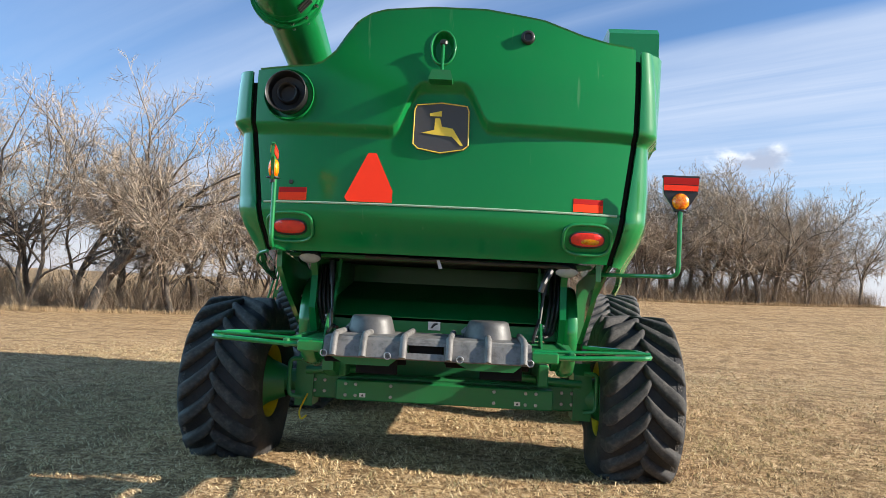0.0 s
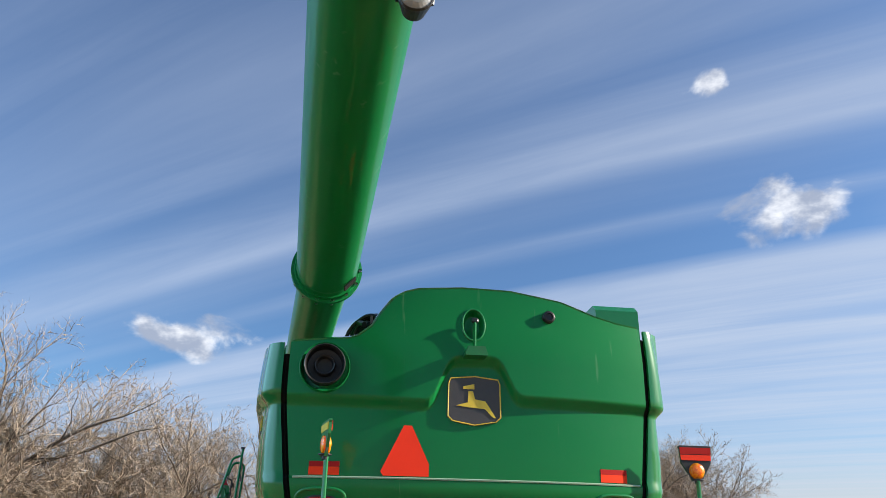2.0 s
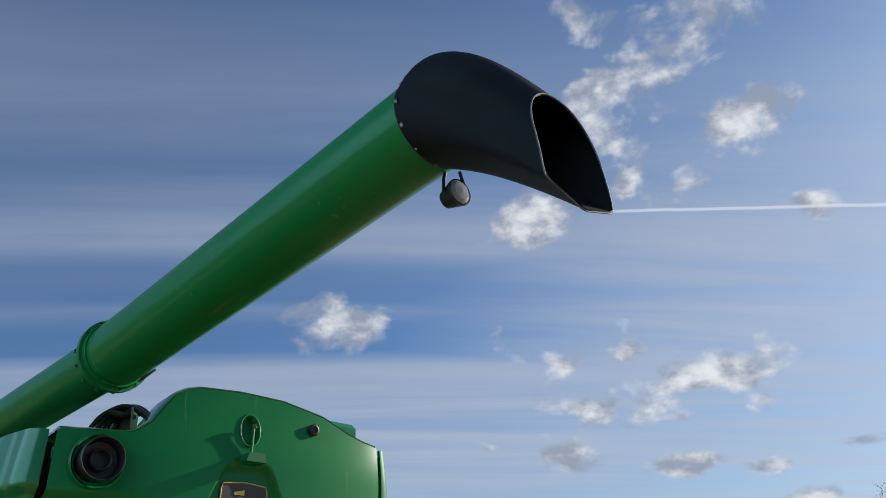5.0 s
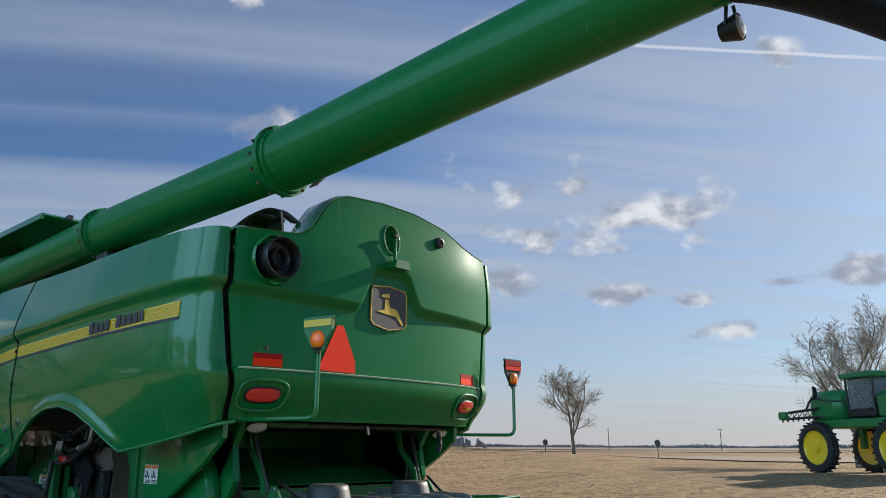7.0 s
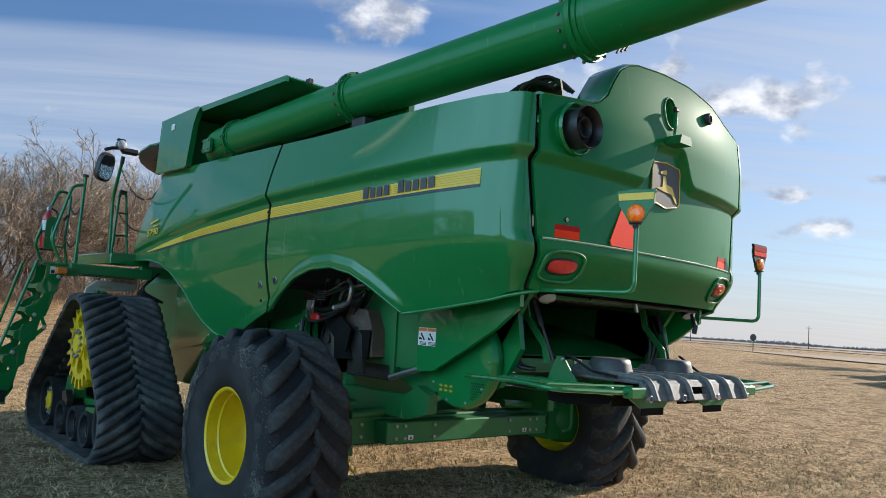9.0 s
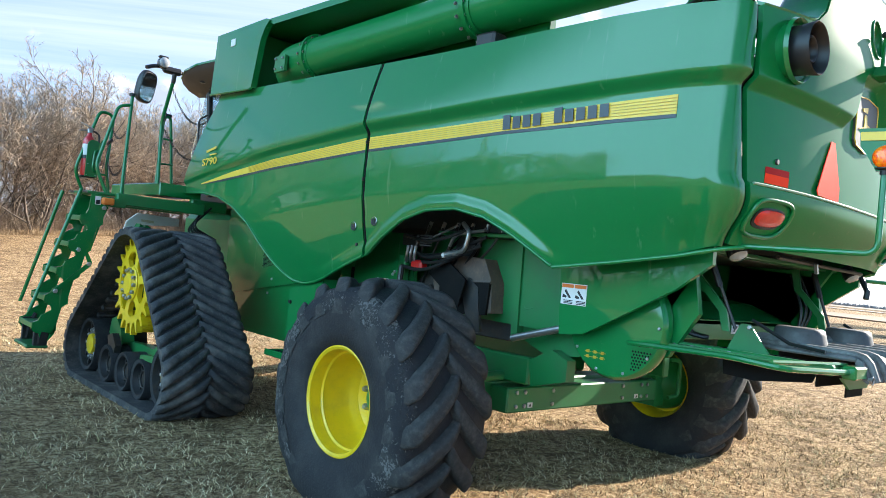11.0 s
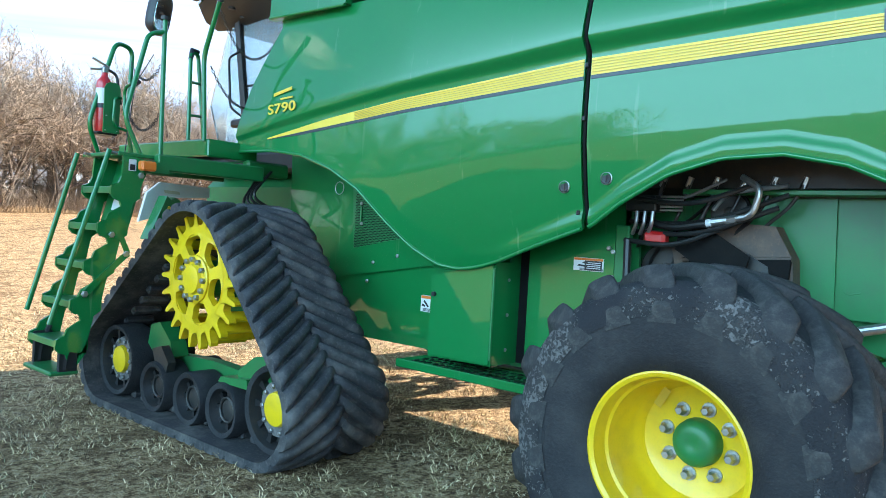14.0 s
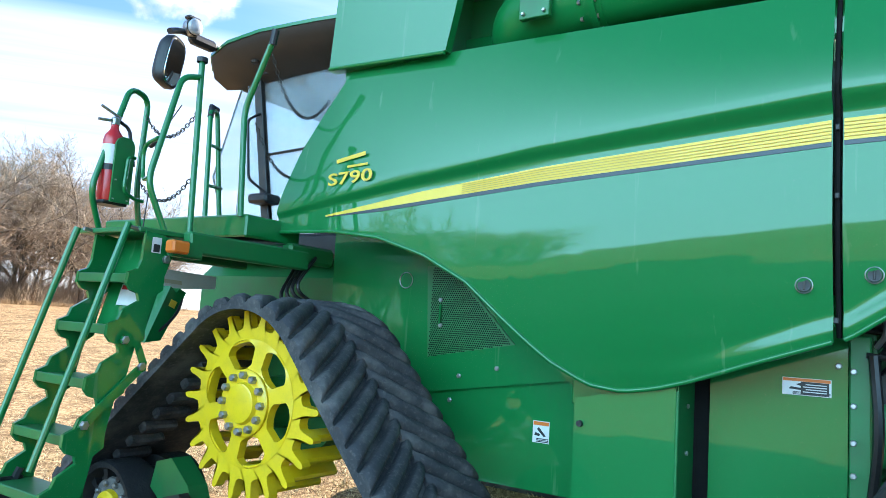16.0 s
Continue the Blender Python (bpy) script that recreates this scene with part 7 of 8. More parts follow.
part("valve", box((-2.78, 7.0, 2.79), (-2.73, 7.04, 2.85), 0.01), steel, ext)
part("lever", tube([(-2.86, 7.02, 2.90), (-2.72, 7.02, 2.85)], 0.009, 6), steel, ext)
part("lever", tube([(-2.87, 7.02, 2.81), (-2.72, 7.02, 2.83)], 0.009, 6), steel, ext)
part("discharge_hose", tube(rounded([(-2.73, 7.02, 2.83), (-2.655, 7.02, 2.80), (-2.645, 6.95, 2.55)], 0.05, 5), 0.012, 8), hose, ext)
part("label_band", lathe([(-0.06, 0.0628), (0.065, 0.0628)], (EXT[0], EXT[1], 2.60), "z", 28), white_label, ext, "white printed band")


def stringer_outline():
    """The ladder's side plate: straight behind, with a lobe in front under each tread."""
    front, back = [(-2.84, 2.10)], [(-2.62, 2.07)]
    for k in range(5):
        z = 1.83 - 0.29 * k
        x = -2.78 - 0.088 * k
        front += [(x - 0.07, z + 0.10), (x - 0.09, z + 0.05), (x - 0.145, z + 0.025), (x - 0.15, z - 0.04), (x - 0.12, z - 0.075), (x - 0.075, z - 0.09), (x - 0.062, z - 0.13)]
        back += [(x + 0.085, z + 0.02), (x + 0.085, z - 0.06), (x + 0.03, z - 0.10), (x + 0.015, z - 0.17)]
    front.append((-3.18, 0.60))
    back.append((-3.06, 0.58))
    return front + back[::-1]


ladder = part("ladder", prism(stringer_outline(), 6.44, 6.465, "y"), green, combine, "steep green access ladder with hand rails")
part("stringer", prism(stringer_outline(), 6.935, 6.96, "y"), green, ladder)
for k in range(5):
    z = 1.83 - 0.29 * k
    x = -2.78 - 0.088 * k
    tread = part("tread", box((x - 0.13, 6.46, z - 0.02), (x + 0.09, 6.94, z + 0.012), 0.008), green_frame, ladder, "green step tread")
    part("tread_nose", box((x - 0.145, 6.46, z - 0.035), (x - 0.128, 6.94, z + 0.018), 0.005), green_frame, tread)
riser = part("riser_panel", prism([(-2.645, 2.08), (-2.63, 2.08), (-2.775, 1.50), (-2.79, 1.50)], 6.466, 6.934, "y"), green, ladder, "green panel closing the upper steps")
part("riser_label", prism([(-2.722, 1.80), (-2.7195, 1.80), (-2.751, 1.67), (-2.7535, 1.67)], 6.60, 6.80, "y"), white_label, riser, "printed warning label")
part("label_mark", prism([(-2.7245, 1.79), (-2.722, 1.79), (-2.729, 1.765), (-2.7315, 1.765)], 6.61, 6.79, "y"), label_red, riser)
part("label_mark", prism([(-2.732, 1.755), (-2.7295, 1.755), (-2.748, 1.68), (-2.7505, 1.68)], 6.62, 6.70, "y"), ink, riser)
for y in (6.47, 6.93):
    part("strap", tube(rounded([(-3.13, y, 0.74), (-3.19, y, 0.60), (-3.20, y, 0.47)], 0.08, 4), 0.022, 6), black, ladder, "black rubber strap of the lowest step")
    part("strap_flat", box((-3.25, y - 0.015, 0.445), (-3.11, y + 0.015, 0.70), 0.008), black, ladder)
    part("rail_joint", tube([(-2.93, y, 2.11), (-2.80, y, 2.09)], 0.012, 6), steel, ladder)
part("lowest_step", box((-3.31, 6.45, 0.425), (-3.10, 6.95, 0.46), 0.012), green_frame, ladder)
for y, top, low in ((6.47, (-2.94, 6.47, 2.13), (-3.30, 6.52, 0.80)), (6.93, (-3.02, 6.84, 2.10), (-3.28, 7.0, 0.86))):
    part("hand_rail", tube([low, top], 0.019, 10), green, ladder)
part("folding_arm", prism([(-2.775, 1.315), (-2.80, 1.345), (-2.83, 1.325), (-3.115, 1.05), (-3.125, 1.02), (-3.10, 1.0), (-3.075, 1.02)], 6.420, 6.434, "y"), green, ladder, "diagonal green folding arm")
part("arm_link", prism([(-2.775, 1.315), (-2.775, 1.36), (-2.83, 1.475), (-2.94, 1.50), (-2.945, 1.465), (-2.855, 1.44), (-2.815, 1.35), (-2.80, 1.30)], 6.406, 6.418, "y"), green, ladder)
for x, z in ((-2.70, 1.95), (-2.80, 1.335), (-3.10, 1.03), (-2.92, 1.48)):
    shared("bolt", BOLT_REAR, steel, ladder, Matrix.Translation((x, 6.42 if z < 1.9 else 6.44, z)) @ pose(0, 0, 0, 0, 0, 180) @ Matrix.Diagonal((1.4, 1.4, 1.4, 1)))
part("step_label", box((-2.80, 6.437, 1.98), (-2.74, 6.4395, 2.07), 0), white_label, ladder)
part("label_mark", box((-2.79, 6.435, 1.985), (-2.75, 6.4372, 2.03), 0), ink, ladder)
part("front_housing", box((-1.0, 6.2, 0.9), (1.0, 8.4, 2.15), 0.15), green_frame, combine, "green feeder housing in front")
casting = part("front_casting", prism([(-1.93, 1.84), (-1.88, 1.80), (-1.85, 1.83), (-1.79, 1.80), (-1.97, 1.44), (-2.10, 1.42)], 7.42, 7.58, "y"), green, combine, "green casting in front of the track", 30)
part("casting_label", prism([(-1.915, 1.745), (-1.865, 1.725), (-1.885, 1.675), (-1.935, 1.695)], 7.414, 7.419, "y"), decal_yellow, casting, "small yellow label")
part("casting_cable", tube(rounded([(-1.80, 7.44, 1.80), (-1.85, 7.41, 1.66), (-1.93, 7.41, 1.56), (-2.02, 7.44, 1.48)], 0.06, 5), 0.012, 8), hose, casting)
guard = part("white_guard", prism([(-1.90, 1.975), (-1.36, 1.96), (-1.36, 1.86), (-1.60, 1.84), (-1.80, 1.83), (-1.98, 1.62), (-2.10, 1.58), (-2.03, 1.86)], 7.62, 7.66, "y"), white_label, combine, "cream-white panel with a hand slot")
part("hand_slot", prism([(-1.86, 1.90), (-1.70, 1.895), (-1.69, 1.865), (-1.85, 1.87)], 7.612, 7.618, "y"), material("cream_shade", worn((0.55, 0.50, 0.36), (0.42, 0.38, 0.28), 0.6, bump=0)), guard)

# ---- surroundings ----
rng = random.Random(11)


def bare_tree(seed, tall, spread=0.5, trunk=0.035, lean=0.0, low_branch=0.22, forks=1, dense=1.0):
    """A leafless tree: round trunk and limbs in one mesh, the fine twigs of the crown in another."""
    r = random.Random(seed)
    limbs = bmesh.new()
    verts, faces = [], []

    def ribbon(pts, wide):
        side = Vector((r.gauss(0, 1), r.gauss(0, 1), r.gauss(0, 0.5)))
        d = (pts[-1] - pts[0]).normalized()
        side = (side - d * side.dot(d)).normalized() * wide
        n = len(verts)
        for k, p in enumerate(pts[:-1]):
            w = 1 - 0.45 * k / (len(pts) - 1)
            verts.extend(((p - side * w)[:], (p + side * w)[:]))
        verts.append(pts[-1][:])
        for k in range(len(pts) - 2):
            faces.append((n + 2 * k, n + 2 * k + 1, n + 2 * k + 3, n + 2 * k + 2))
        faces.append((len(verts) - 3, len(verts) - 2, len(verts) - 1))

    def grow(p, d, length, radius, depth):
        steps = (7, 6, 4, 3, 2, 1)[depth]
        pts, radii = [p], [radius]
        for k in range(steps):
            bend = Vector((r.gauss(0, 1), r.gauss(0, 1), r.gauss(0.2 if depth < 3 else 0.05, 0.6))) * (0.12 + 0.03 * depth)
            d = (d + bend).normalized()
            p = p + d * (length / steps)
            pts.append(p)
            radii.append(radius * (1 - 0.6 * (k + 1) / steps))
        if depth <= 2:
            tube(pts, radii, (8, 5, 4)[depth], limbs, caps=False)
        else:
            ribbon(pts, (0, 0, 0, 0.0125, 0.0092, 0.0068)[depth])
        if depth >= 5:
            return
        count = (7, 6, 6, 5, 4)[depth] * (dense if depth > 1 else 1.0)
        count = int(count + r.random())
        first = low_branch if depth == 0 else 0.18
        for k in range(count):
            f = first + (1 - first) * (k + r.random() * 0.8) / count
            i = min(int(f * steps), steps - 1)
            q = pts[i].lerp(pts[i + 1], f * steps - i)
            way = (pts[i + 1] - pts[i]).normalized()
            out = way.orthogonal().normalized()
            out.rotate(Matrix.Rotation(r.random() * 6.283, 3, way).to_quaternion())
            angle = spread * (0.7 + 0.6 * r.random())
            way = (way * math.cos(angle) + out * math.sin(angle) + Vector((0, 0, 0.06 if depth < 2 else 0.03))).normalized()
            grow(q, way, length * (0.42 + 0.24 * r.random()) * (1.12 - 0.35 * f) * (1.25 if depth == 0 else 1.0), max(radius * (1 - 0.6 * f) * (0.62 if depth == 0 else 0.53), 0.008), depth + 1)
        if depth < 3:
            grow(pts[-1], d, length * 0.5, radii[-1] * 0.9, depth + 1)

    for k in range(forks):
        turn = 6.283 * k / forks + seed
        tilt = lean if forks == 1 else 0.32
        grow(Vector((0.12 * math.cos(turn), 0.12 * math.sin(turn), -0.1)) * (forks > 1), Vector((tilt * math.cos(turn), tilt * math.sin(turn), 1)).normalized(), tall * 0.56, tall * trunk * 0.5 * (1 if forks == 1 else 0.7), 0)
    top = max(v[2] for v in verts)
    stem = bpy.data.meshes.new("trunk")
    limbs.to_mesh(stem)
    limbs.free()
    for poly in stem.polygons:
        poly.use_smooth = True
    stem.materials.append(bark)
    crown = bpy.data.meshes.new("crown")
    crown.from_pydata(verts, [], faces)
    crown.materials.append(twig_mat)
    return [stem, crown], top


GROWN = [bare_tree(3, 9.0, 0.78, 0.044, 0.0, 0.22, 1, 0.95), bare_tree(5, 8.0, 0.70, 0.034, 0.1, 0.20, 1, 0.92), bare_tree(9, 7.5, 0.85, 0.035, 0.25, 0.18, 1, 0.92), bare_tree(14, 8.0, 0.72, 0.032, 0.0, 0.22, 2, 0.70), bare_tree(21, 6.0, 0.80, 0.030, 0.1, 0.16, 3, 0.56), bare_tree(35, 10.0, 0.82, 0.046, 0.16, 0.20, 1, 1.0), bare_tree(52, 8.0, 0.62, 0.046, 0.0, 0.20, 1, 1.35)]
SPECIES = [meshes for meshes, _ in GROWN]
TALL = [top for _, top in GROWN]


def place_tree(kind, x, y, tall, turn, label, group, z=None):
    z = height(x, y) if z is None else z
    ob = thing("tree", (x, y, z - 0.05), label, "tree", group)
    k = tall / TALL[kind]
    for mesh in SPECIES[kind]:
        t = new(mesh.name.split(".")[0], mesh)
        t.parent = ob
        t.matrix_basis = pose(0, 0, 0, 0, 0, turn) @ Matrix.Scale(k, 4)
    return ob


LINE = [(-48, 20), (-34, 22), (-20, 23.5), (-10, 27), (0, 33), (12, 40), (22, 44), (27, 47)]
CANOPY = [(-46, 9.5), (-21, 10.0), (-15.5, 10.0), (-13, 8.4), (0, 8.1), (12, 9.2), (20, 9.0), (27, 6.8)]
place_tree(5, -16.2, 25.2, 11.9, 190, "large bare tree with spreading forked limbs at the field edge", "trees along the field edge")
place_tree(0, -20.5, 25.0, 11.6, 140, "tall bare tree at the field edge", "trees along the field edge")
place_tree(0, -12.6, 27.6, 9.0, 205, "leaning bare tree at the field edge", "trees along the field edge")
for n in range(76):
    f = (n + rng.random()) / 76
    x = -46 + 73 * f
    y = lerp(LINE, x) + rng.uniform(0.3, 5.0)
    tall = rng.uniform(0.80, 1.08) * lerp(CANOPY, x)
    if x < -19 and n % 2:
        continue
    place_tree(rng.choice((0, 1, 2, 3, 4, 3, 1, 4)), x, y, tall, rng.uniform(0, 360), "grey-brown bare tree in the hedgerow at the field edge", "trees along the field edge")
more = random.Random(77)
for n in range(14):
    # the denser far end of the row
    x = 2 + 22 * (n + more.random()) / 14
    place_tree(more.choice((0, 1, 2, 3)), x, lerp(LINE, x) + more.uniform(0.5, 6.0), more.uniform(0.85, 1.05) * lerp(CANOPY, x), more.uniform(0, 360), "grey-brown bare tree in the hedgerow at the field edge", "trees along the field edge")

# undergrowth: thin stems and tall dry grass along the edge


def blade(verts, faces, x, y, z, tall, wide, lean, turn):
    dx, dy = math.cos(turn), math.sin(turn)
    n = len(verts)
    lx, ly = lean * math.cos(turn * 3.7), lean * math.sin(turn * 3.7)
    mx, my, mz = x + lx * 0.4, y + ly * 0.4, z + tall * 0.6
    verts += [(x - dx * wide, y - dy * wide, z), (x + dx * wide, y + dy * wide, z), (mx + dx * wide * 0.8, my + dy * wide * 0.8, mz), (mx - dx * wide * 0.8, my - dy * wide * 0.8, mz), (x + lx, y + ly, z + tall)]
    faces += [(n, n + 1, n + 2, n + 3), (n + 3, n + 2, n + 4)]


def stuff(name, verts, faces, mat, label, category):
    mesh = bpy.data.meshes.new(name)
    mesh.from_pydata(verts, [], faces)
    mesh.materials.append(mat)
    return tagged(new(name, mesh), label, category, kind="stuff")


verts, faces = [], []
for n in range(3000):
    # a bush: arching stems from one foot
    x = rng.uniform(-50, 28)
    back = rng.random()
    y = lerp(LINE, x) + 0.2 + back * 4.5
    size = rng.uniform(0.35, 1.1) * (1.0 + 0.6 * back * (rng.random() < 0.35))
    size *= 0.75 + 1.6 * max(0.0, noise.noise((x * 0.45, y * 0.45, 9.0)) + 0.25)
    z = height(x, y)
    for k in range(36):
        turn = rng.uniform(0, 6.28)
        px, py = x + rng.gauss(0, 0.28), y + rng.gauss(0, 0.28)
        tall = size * rng.uniform(0.35, 1.2)
        blade(verts, faces, px, py, z + rng.uniform(-0.05, 0.65) * size, tall, 0.0035 + 0.003 * rng.random(), rng.uniform(0.15, 1.1) * size, turn)
stuff("undergrowth", verts, faces, brush_mat, "brown tangled undergrowth below the bare trees", "brush")
verts, faces = [], []
for n in range(42000):
    x = rng.uniform(-50, 28)
    y = lerp(LINE, x) - 0.9 + abs(rng.gauss(0, 0.9)) * 1.3
    tuft = 0.6 + 0.7 * noise.noise((x * 0.5, y * 0.8, 1.0))
    blade(verts, faces, x, y, height(x, y) - 0.02, rng.uniform(0.12, 0.48) * tuft, 0.008, rng.uniform(0.05, 0.25), rng.uniform(0, 6.28))
stuff("tall_dry_grass", verts, faces, tall_grass_mat, "strip of tall dry grass along the field edge", "grass")

# short dormant grass, in tufts, thinning out away from the machine
verts, faces = [], []
count = 0
while count < 32000:
    x, y = rng.uniform(-13, 12), rng.uniform(-9, 17)
    out = math.hypot(max(-4.8 - x, 0, x - 3.4), max(-3.2 - y, 0, y - 9.5))
    if rng.random() > math.exp(-((out / 3.6) ** 2)) or noise.noise((x * 1.3, y * 1.3, 0)) + 0.6 * rng.random() < -0.1:
        continue
    count += 1
    z = height(x, y) - 0.004
    lush = 0.7 + 0.6 * noise.noise((x * 0.8, y * 0.8, 5.0)) + 0.3 * rng.random()
    for k in range(7):
        blade(verts, faces, x + rng.gauss(0, 0.03), y + rng.gauss(0, 0.03), z, (0.014 + 0.044 * rng.random()) * lush, 0.0022 + 0.0024 * rng.random(), (0.02 + 0.07 * rng.random()) * lush, rng.uniform(0, 6.28))
stuff("short_grass", verts, faces, blade_mat, "short matted straw-coloured grass blades", "grass")

# open side: road, far fields, signs, poles, lone trees

def strip(name, a, b, half, lift, mat, label, category):
    """A long flat strip on the ground between two far points."""
    a, b = Vector(a), Vector(b)
    side = Vector((-(b - a).y, (b - a).x)).normalized() * half
    bm = bmesh.new()
    rows = []
    for k in range(161):
        p = a.lerp(b, k / 160)
        rows.append([bm.verts.new((q.x, q.y, ground_z(q.x, q.y) + lift)) for q in (p + side * f for f in (-1, -0.6, -0.2, 0.2, 0.6, 1))])
    for r0, r1 in zip(rows, rows[1:]):
        for j in range(5):
            bm.faces.new((r0[j], r1[j], r1[j + 1], r0[j + 1]))
    return tagged(part(name, bm, mat, None), label, category, kind="structure")


strip("road", (16, 286), (286, -182), 4.0, 0.16, asphalt, "pale grey country road across the fields", "road")
strip("far_field", (60, 330), (390, -182), 40, 0.12, far_soil, "bare brown field beyond the road", "field")
strip("near_field", (40, 101), (174, -131), 18, 0.10, far_soil, "brown verge before the road", "field")


def road_sign(x, y):
    z = height(x, y)
    ob = thing("road_sign", (x, y, z), "road sign seen from behind on a thin post", "road sign", "signs by the road")
    part("post", tube([(x, y, z - 0.1), (x, y, z + 1.5)], 0.03, 6), dark_steel, ob)
    d = Vector((x + 4, y + 4, 0)).normalized()
    turn = math.degrees(math.atan2(d.y, d.x)) - 90
    oct_pts = [(0.27 * math.cos(math.pi / 8 + k * math.pi / 4), 0.32 * math.sin(math.pi / 8 + k * math.pi / 4)) for k in range(8)]
    face = prism(oct_pts, -0.05, -0.03, "y")
    bmesh.ops.transform(face, verts=face.verts, matrix=Matrix.Translation((x, y, z + 1.3)) @ pose(0, 0, 0, 0, 0, turn))
    part("plate", face, dark_steel, ob, "grey back of the sign plate")


road_sign(59.7, 40.1)
road_sign(58.2, 27.1)
place_tree(6, 47.9, 29.1, 7.4, 20, "lone bare tree in the mown field", "lone trees")
place_tree(6, 52.0, 9.6, 11.6, 200, "broad bare tree behind the parked sprayer", "lone trees")
for x, y in ((159.7, 91.5), (171.2, 68.5)):
    z = height(x, y)
    pole = thing("utility_pole", (x, y, z), "thin wooden utility pole far off by the road", "pole", "poles by the road")
    part("shaft", tube([(x, y, z - 0.5), (x, y, z + 5.2)], [0.10, 0.07], 6), wood_pole, pole)
    part("crossarm", box((x - 0.05, y - 0.6, z + 4.7), (x + 0.05, y + 0.6, z + 4.8), 0), wood_pole, pole)


def sprayer():
    """A high-clearance field sprayer, parked, with folded boom."""
    k = 1.06
    o, ax, ay = Vector((31.0, 5.8, 0)), Vector((0.84, -0.543, 0)) * k, Vector((-0.543, -0.84, 0)) * k
    z0 = height(31.0, 5.8) - 0.03
    top = thing("field_sprayer", (31.0, 5.8, z0), "green high-clearance field sprayer with yellow rims and folded boom", "sprayer")
    m = Matrix.Identity(4)
    m.col[0][:3], m.col[1][:3], m.col[2][2], m.col[3][:3] = ax, ay, k, (o.x, o.y, z0)

    def put(name, bm, mat, parent=top, label=""):
        bmesh.ops.transform(bm, verts=bm.verts, matrix=m)
        bmesh.ops.recalc_face_normals(bm, faces=bm.faces)
        return part(name, bm, mat, parent, label, 40)

    for wx in (0.0, 2.7):
        for wy in (0.0, 3.9):
            s = -1 if wx < 1 else 1
            wheel = put("wheel", lathe(tyre_profile(1.0, 0.19, 0.66), (wx, wy, 1.0), "x", 40), rubber, label="tall narrow tractor tyre on a yellow rim")
            put("rim", lathe([(s * 0.15, 0.67), (s * 0.16, 0.66), (s * 0.08, 0.60), (s * 0.03, 0.32), (s * 0.06, 0.2), (s * 0.06, 0.0)], (wx, wy, 1.0), "x", 32), yellow, wheel, "yellow rim")
            put("rim", lathe([(-s * 0.15, 0.67), (-s * 0.10, 0.60), (-s * 0.02, 0.3), (-s * 0.02, 0.0)], (wx, wy, 1.0), "x", 32), yellow, wheel)
            put("hub", lathe([(s * 0.05, 0.2), (s * 0.16, 0.17), (s * 0.17, 0.0)], (wx, wy, 1.0), "x", 16), yellow, wheel)
            for k in range(26):
                a = 2 * math.pi * k / 26
                for q in (-1, 1):
                    bar = box((0.0, 0.985, -0.03), (0.18, 1.03, 0.03), 0, Matrix.Translation((wx, wy, 1.0)) @ Matrix.Rotation(a + q * 0.06, 4, "X") @ Matrix.Diagonal((q, 1, 1, 1)))
                    put("lug", bar, rubber, wheel)
            put("leg", box((wx - s * 0.42 - 0.12, wy - 0.12, 0.95), (wx - s * 0.42 + 0.12, wy + 0.12, 2.0), 0.03), green_frame)
    put("chassis", box((0.3, -0.6, 1.75), (2.4, 4.6, 2.1), 0.05), green_frame, label="green chassis frame")
    put("engine_hood", box((0.5, 2.6, 2.0), (2.2, 4.9, 3.1), 0.2), green_frame, label="green engine hood")
    tank_ob = put("tank", box((0.25, -0.7, 2.0), (2.45, 1.0, 3.25), 0.25), green_frame, label="dark green solution tank")
    cab_ob = put("cab", box((0.55, 1.2, 2.15), (2.15, 2.6, 2.45), 0.05), black, label="glazed operator cab")
    put("glass", box((0.62, 1.25, 2.45), (2.08, 2.55, 3.65), 0.04), glass, cab_ob, "dark cab glass")
    # solid black box, added so that the glass looks dark as if shaded inside
    put("interior", box((0.72, 1.35, 2.45), (1.98, 2.45, 3.6), 0.1), black, cab_ob, "black box added inside the cab to darken its glass")
    put("roof", box((0.45, 1.0, 3.65), (2.25, 2.7, 3.88), 0.06), green_frame, cab_ob, "green cab roof")
    for x, y in ((0.6, 1.22), (2.1, 1.22), (0.6, 2.55), (2.1, 2.55)):
        put("pillar", tube([(x, y, 2.4), (x, y, 3.68)], 0.05, 8), black, cab_ob)
    put("mirror", box((-0.30, 0.35, 2.95), (-0.08, 0.42, 3.42), 0.03), black, cab_ob)
    put("mirror_arm", tube([(-0.15, 0.4, 2.95), (-0.1, 0.5, 2.85), (0.6, 1.1, 2.8)], 0.03, 6), black, cab_ob)
    boom = put("boom", tube([(-0.95, -0.75, 2.35), (0.3, -0.2, 2.55), (2.2, 0.3, 2.95)], 0.055, 8), dark_steel, label="folded green lattice boom")
    for a, b in (((-0.95, -0.75, 2.12), (2.3, 0.4, 2.35)), ((-0.9, -0.45, 2.38), (2.2, 0.8, 2.9)), ((-0.9, -0.45, 2.14), (2.2, 0.8, 2.4))):
        put("boom_tube", tube([a, b], 0.045, 8), dark_steel, boom)
    for k in range(16):
        f = k / 16
        x, y = -0.95 + 3.2 * f, -0.75 + 1.1 * f
        put("boom_web", tube([(x, y, 2.13 + 0.22 * f), (x + 0.13, y + 0.16, 2.36 + 0.45 * f), (x + 0.25, y + 0.08, 2.14 + 0.24 * f)], 0.022, 6), dark_steel, boom)
        put("nozzle", box((x, y - 0.05, 2.0 + 0.22 * f), (x + 0.05, y, 2.12 + 0.22 * f), 0.005), black, boom)
    put("boom_tip", box((-1.1, -0.85, 2.1), (-0.85, -0.45, 2.42), 0.05), green_frame, boom)
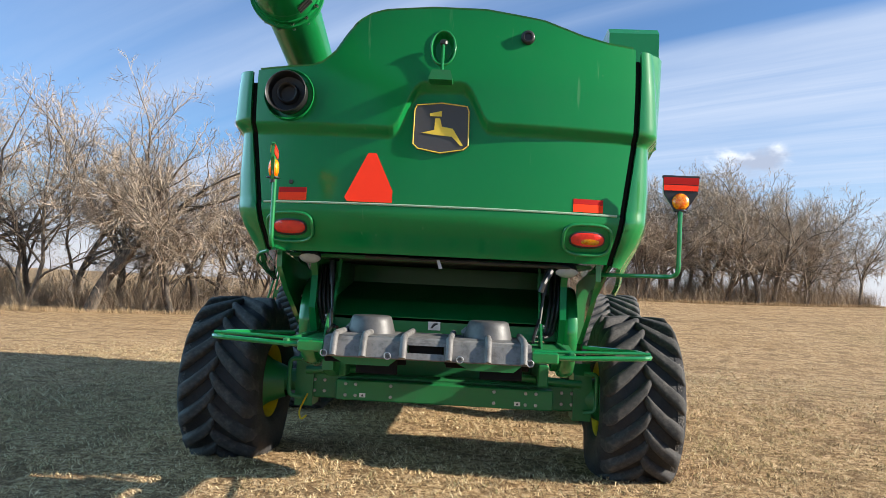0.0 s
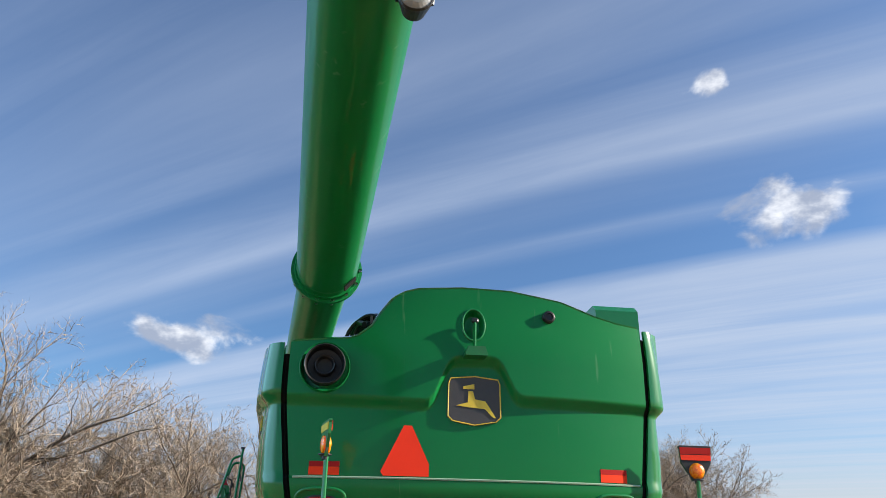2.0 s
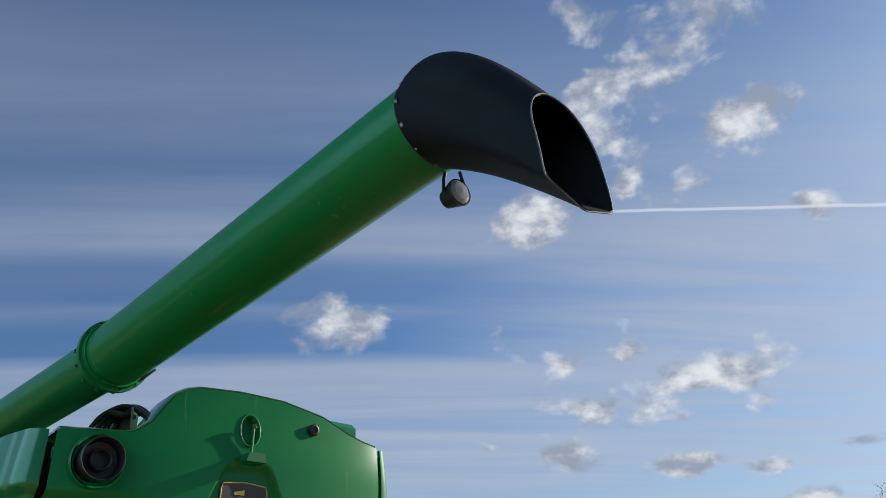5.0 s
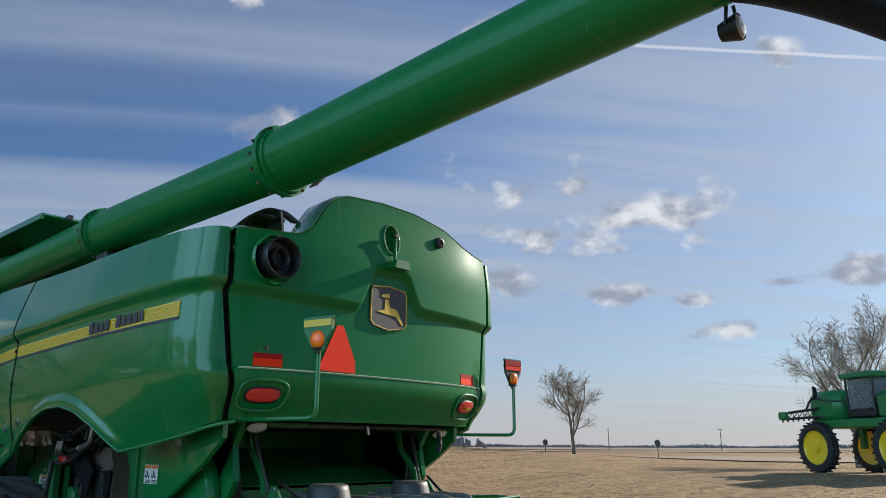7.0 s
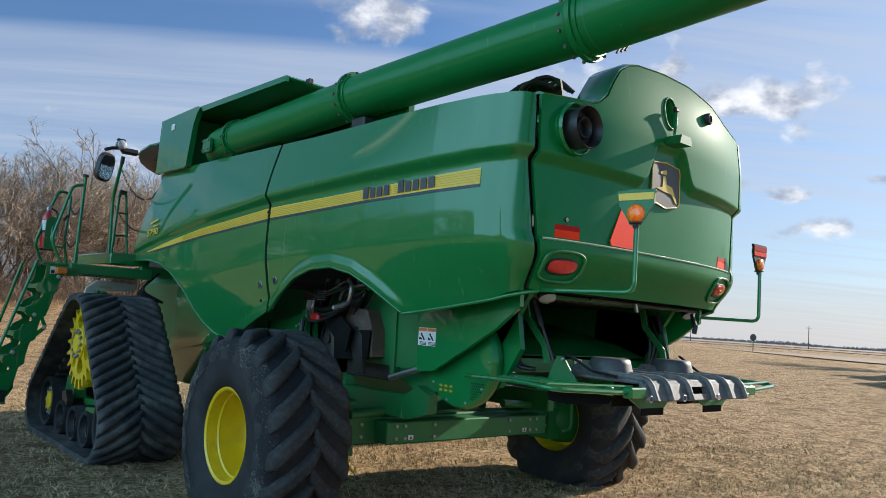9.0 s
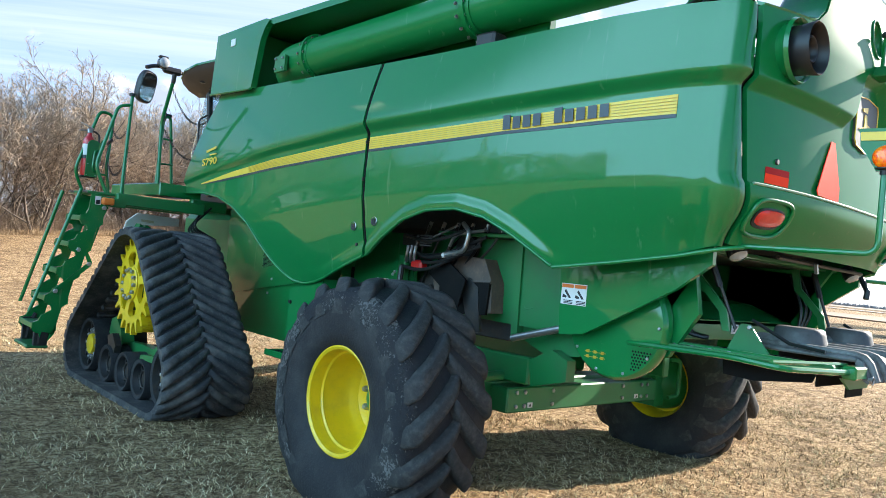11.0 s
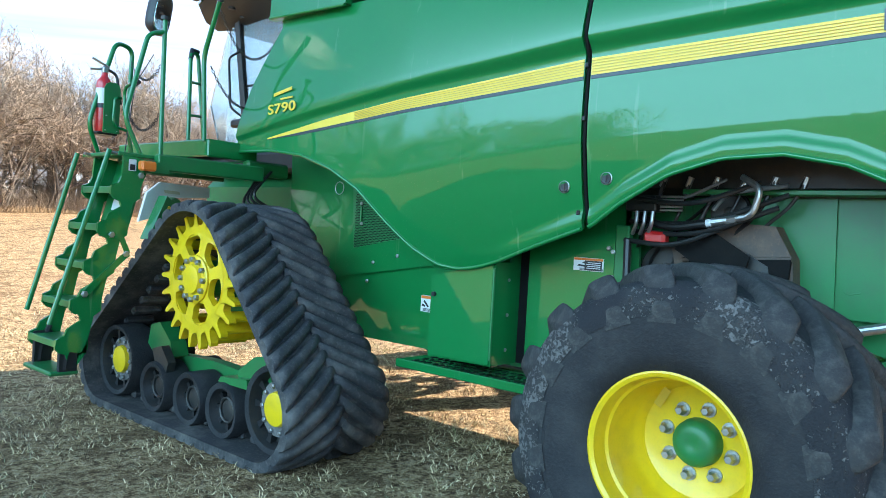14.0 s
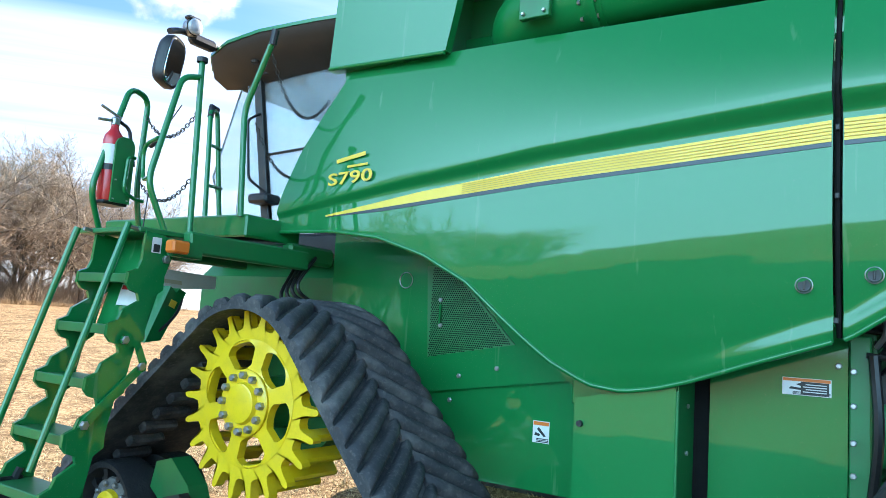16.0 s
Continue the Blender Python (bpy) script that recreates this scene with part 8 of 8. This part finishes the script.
    put("hose_loop", tube(rounded([(-0.2, -0.2, 2.5), (-0.1, 0.0, 2.95), (0.5, 0.2, 2.95), (0.8, 0.3, 2.6)], 0.2, 6), 0.045, 8), hose)
    return top


sprayer()



def far_woods(name, a, b, tall, n, label):
    a, b = Vector(a), Vector(b)
    verts, faces = [], []
    for k in range(n):
        f = rng.random()
        p = a.lerp(b, f)
        x, y = p.x + rng.gauss(0, 4), p.y + rng.gauss(0, 4)
        t = tall * (0.55 + 0.45 * noise.noise((f * 22, 0, 2)) + 0.25 * rng.random())
        z = height(x, y) - 0.3
        wide = tall * (0.05 + 0.10 * rng.random())
        blade(verts, faces, x, y, z + rng.random() * t * 0.5, t * 0.55, wide, wide * 1.5, rng.uniform(0, 6.28))
    return stuff(name, verts, faces, far_wood, label, "woods")


far_woods("far_woods", (300, 330), (460, -120), 2.6, 9000, "low dark line of woods on the horizon")
far_woods("far_woods", (131, 158), (148, 135), 5.5, 1500, "bare grey copse on a far rise")
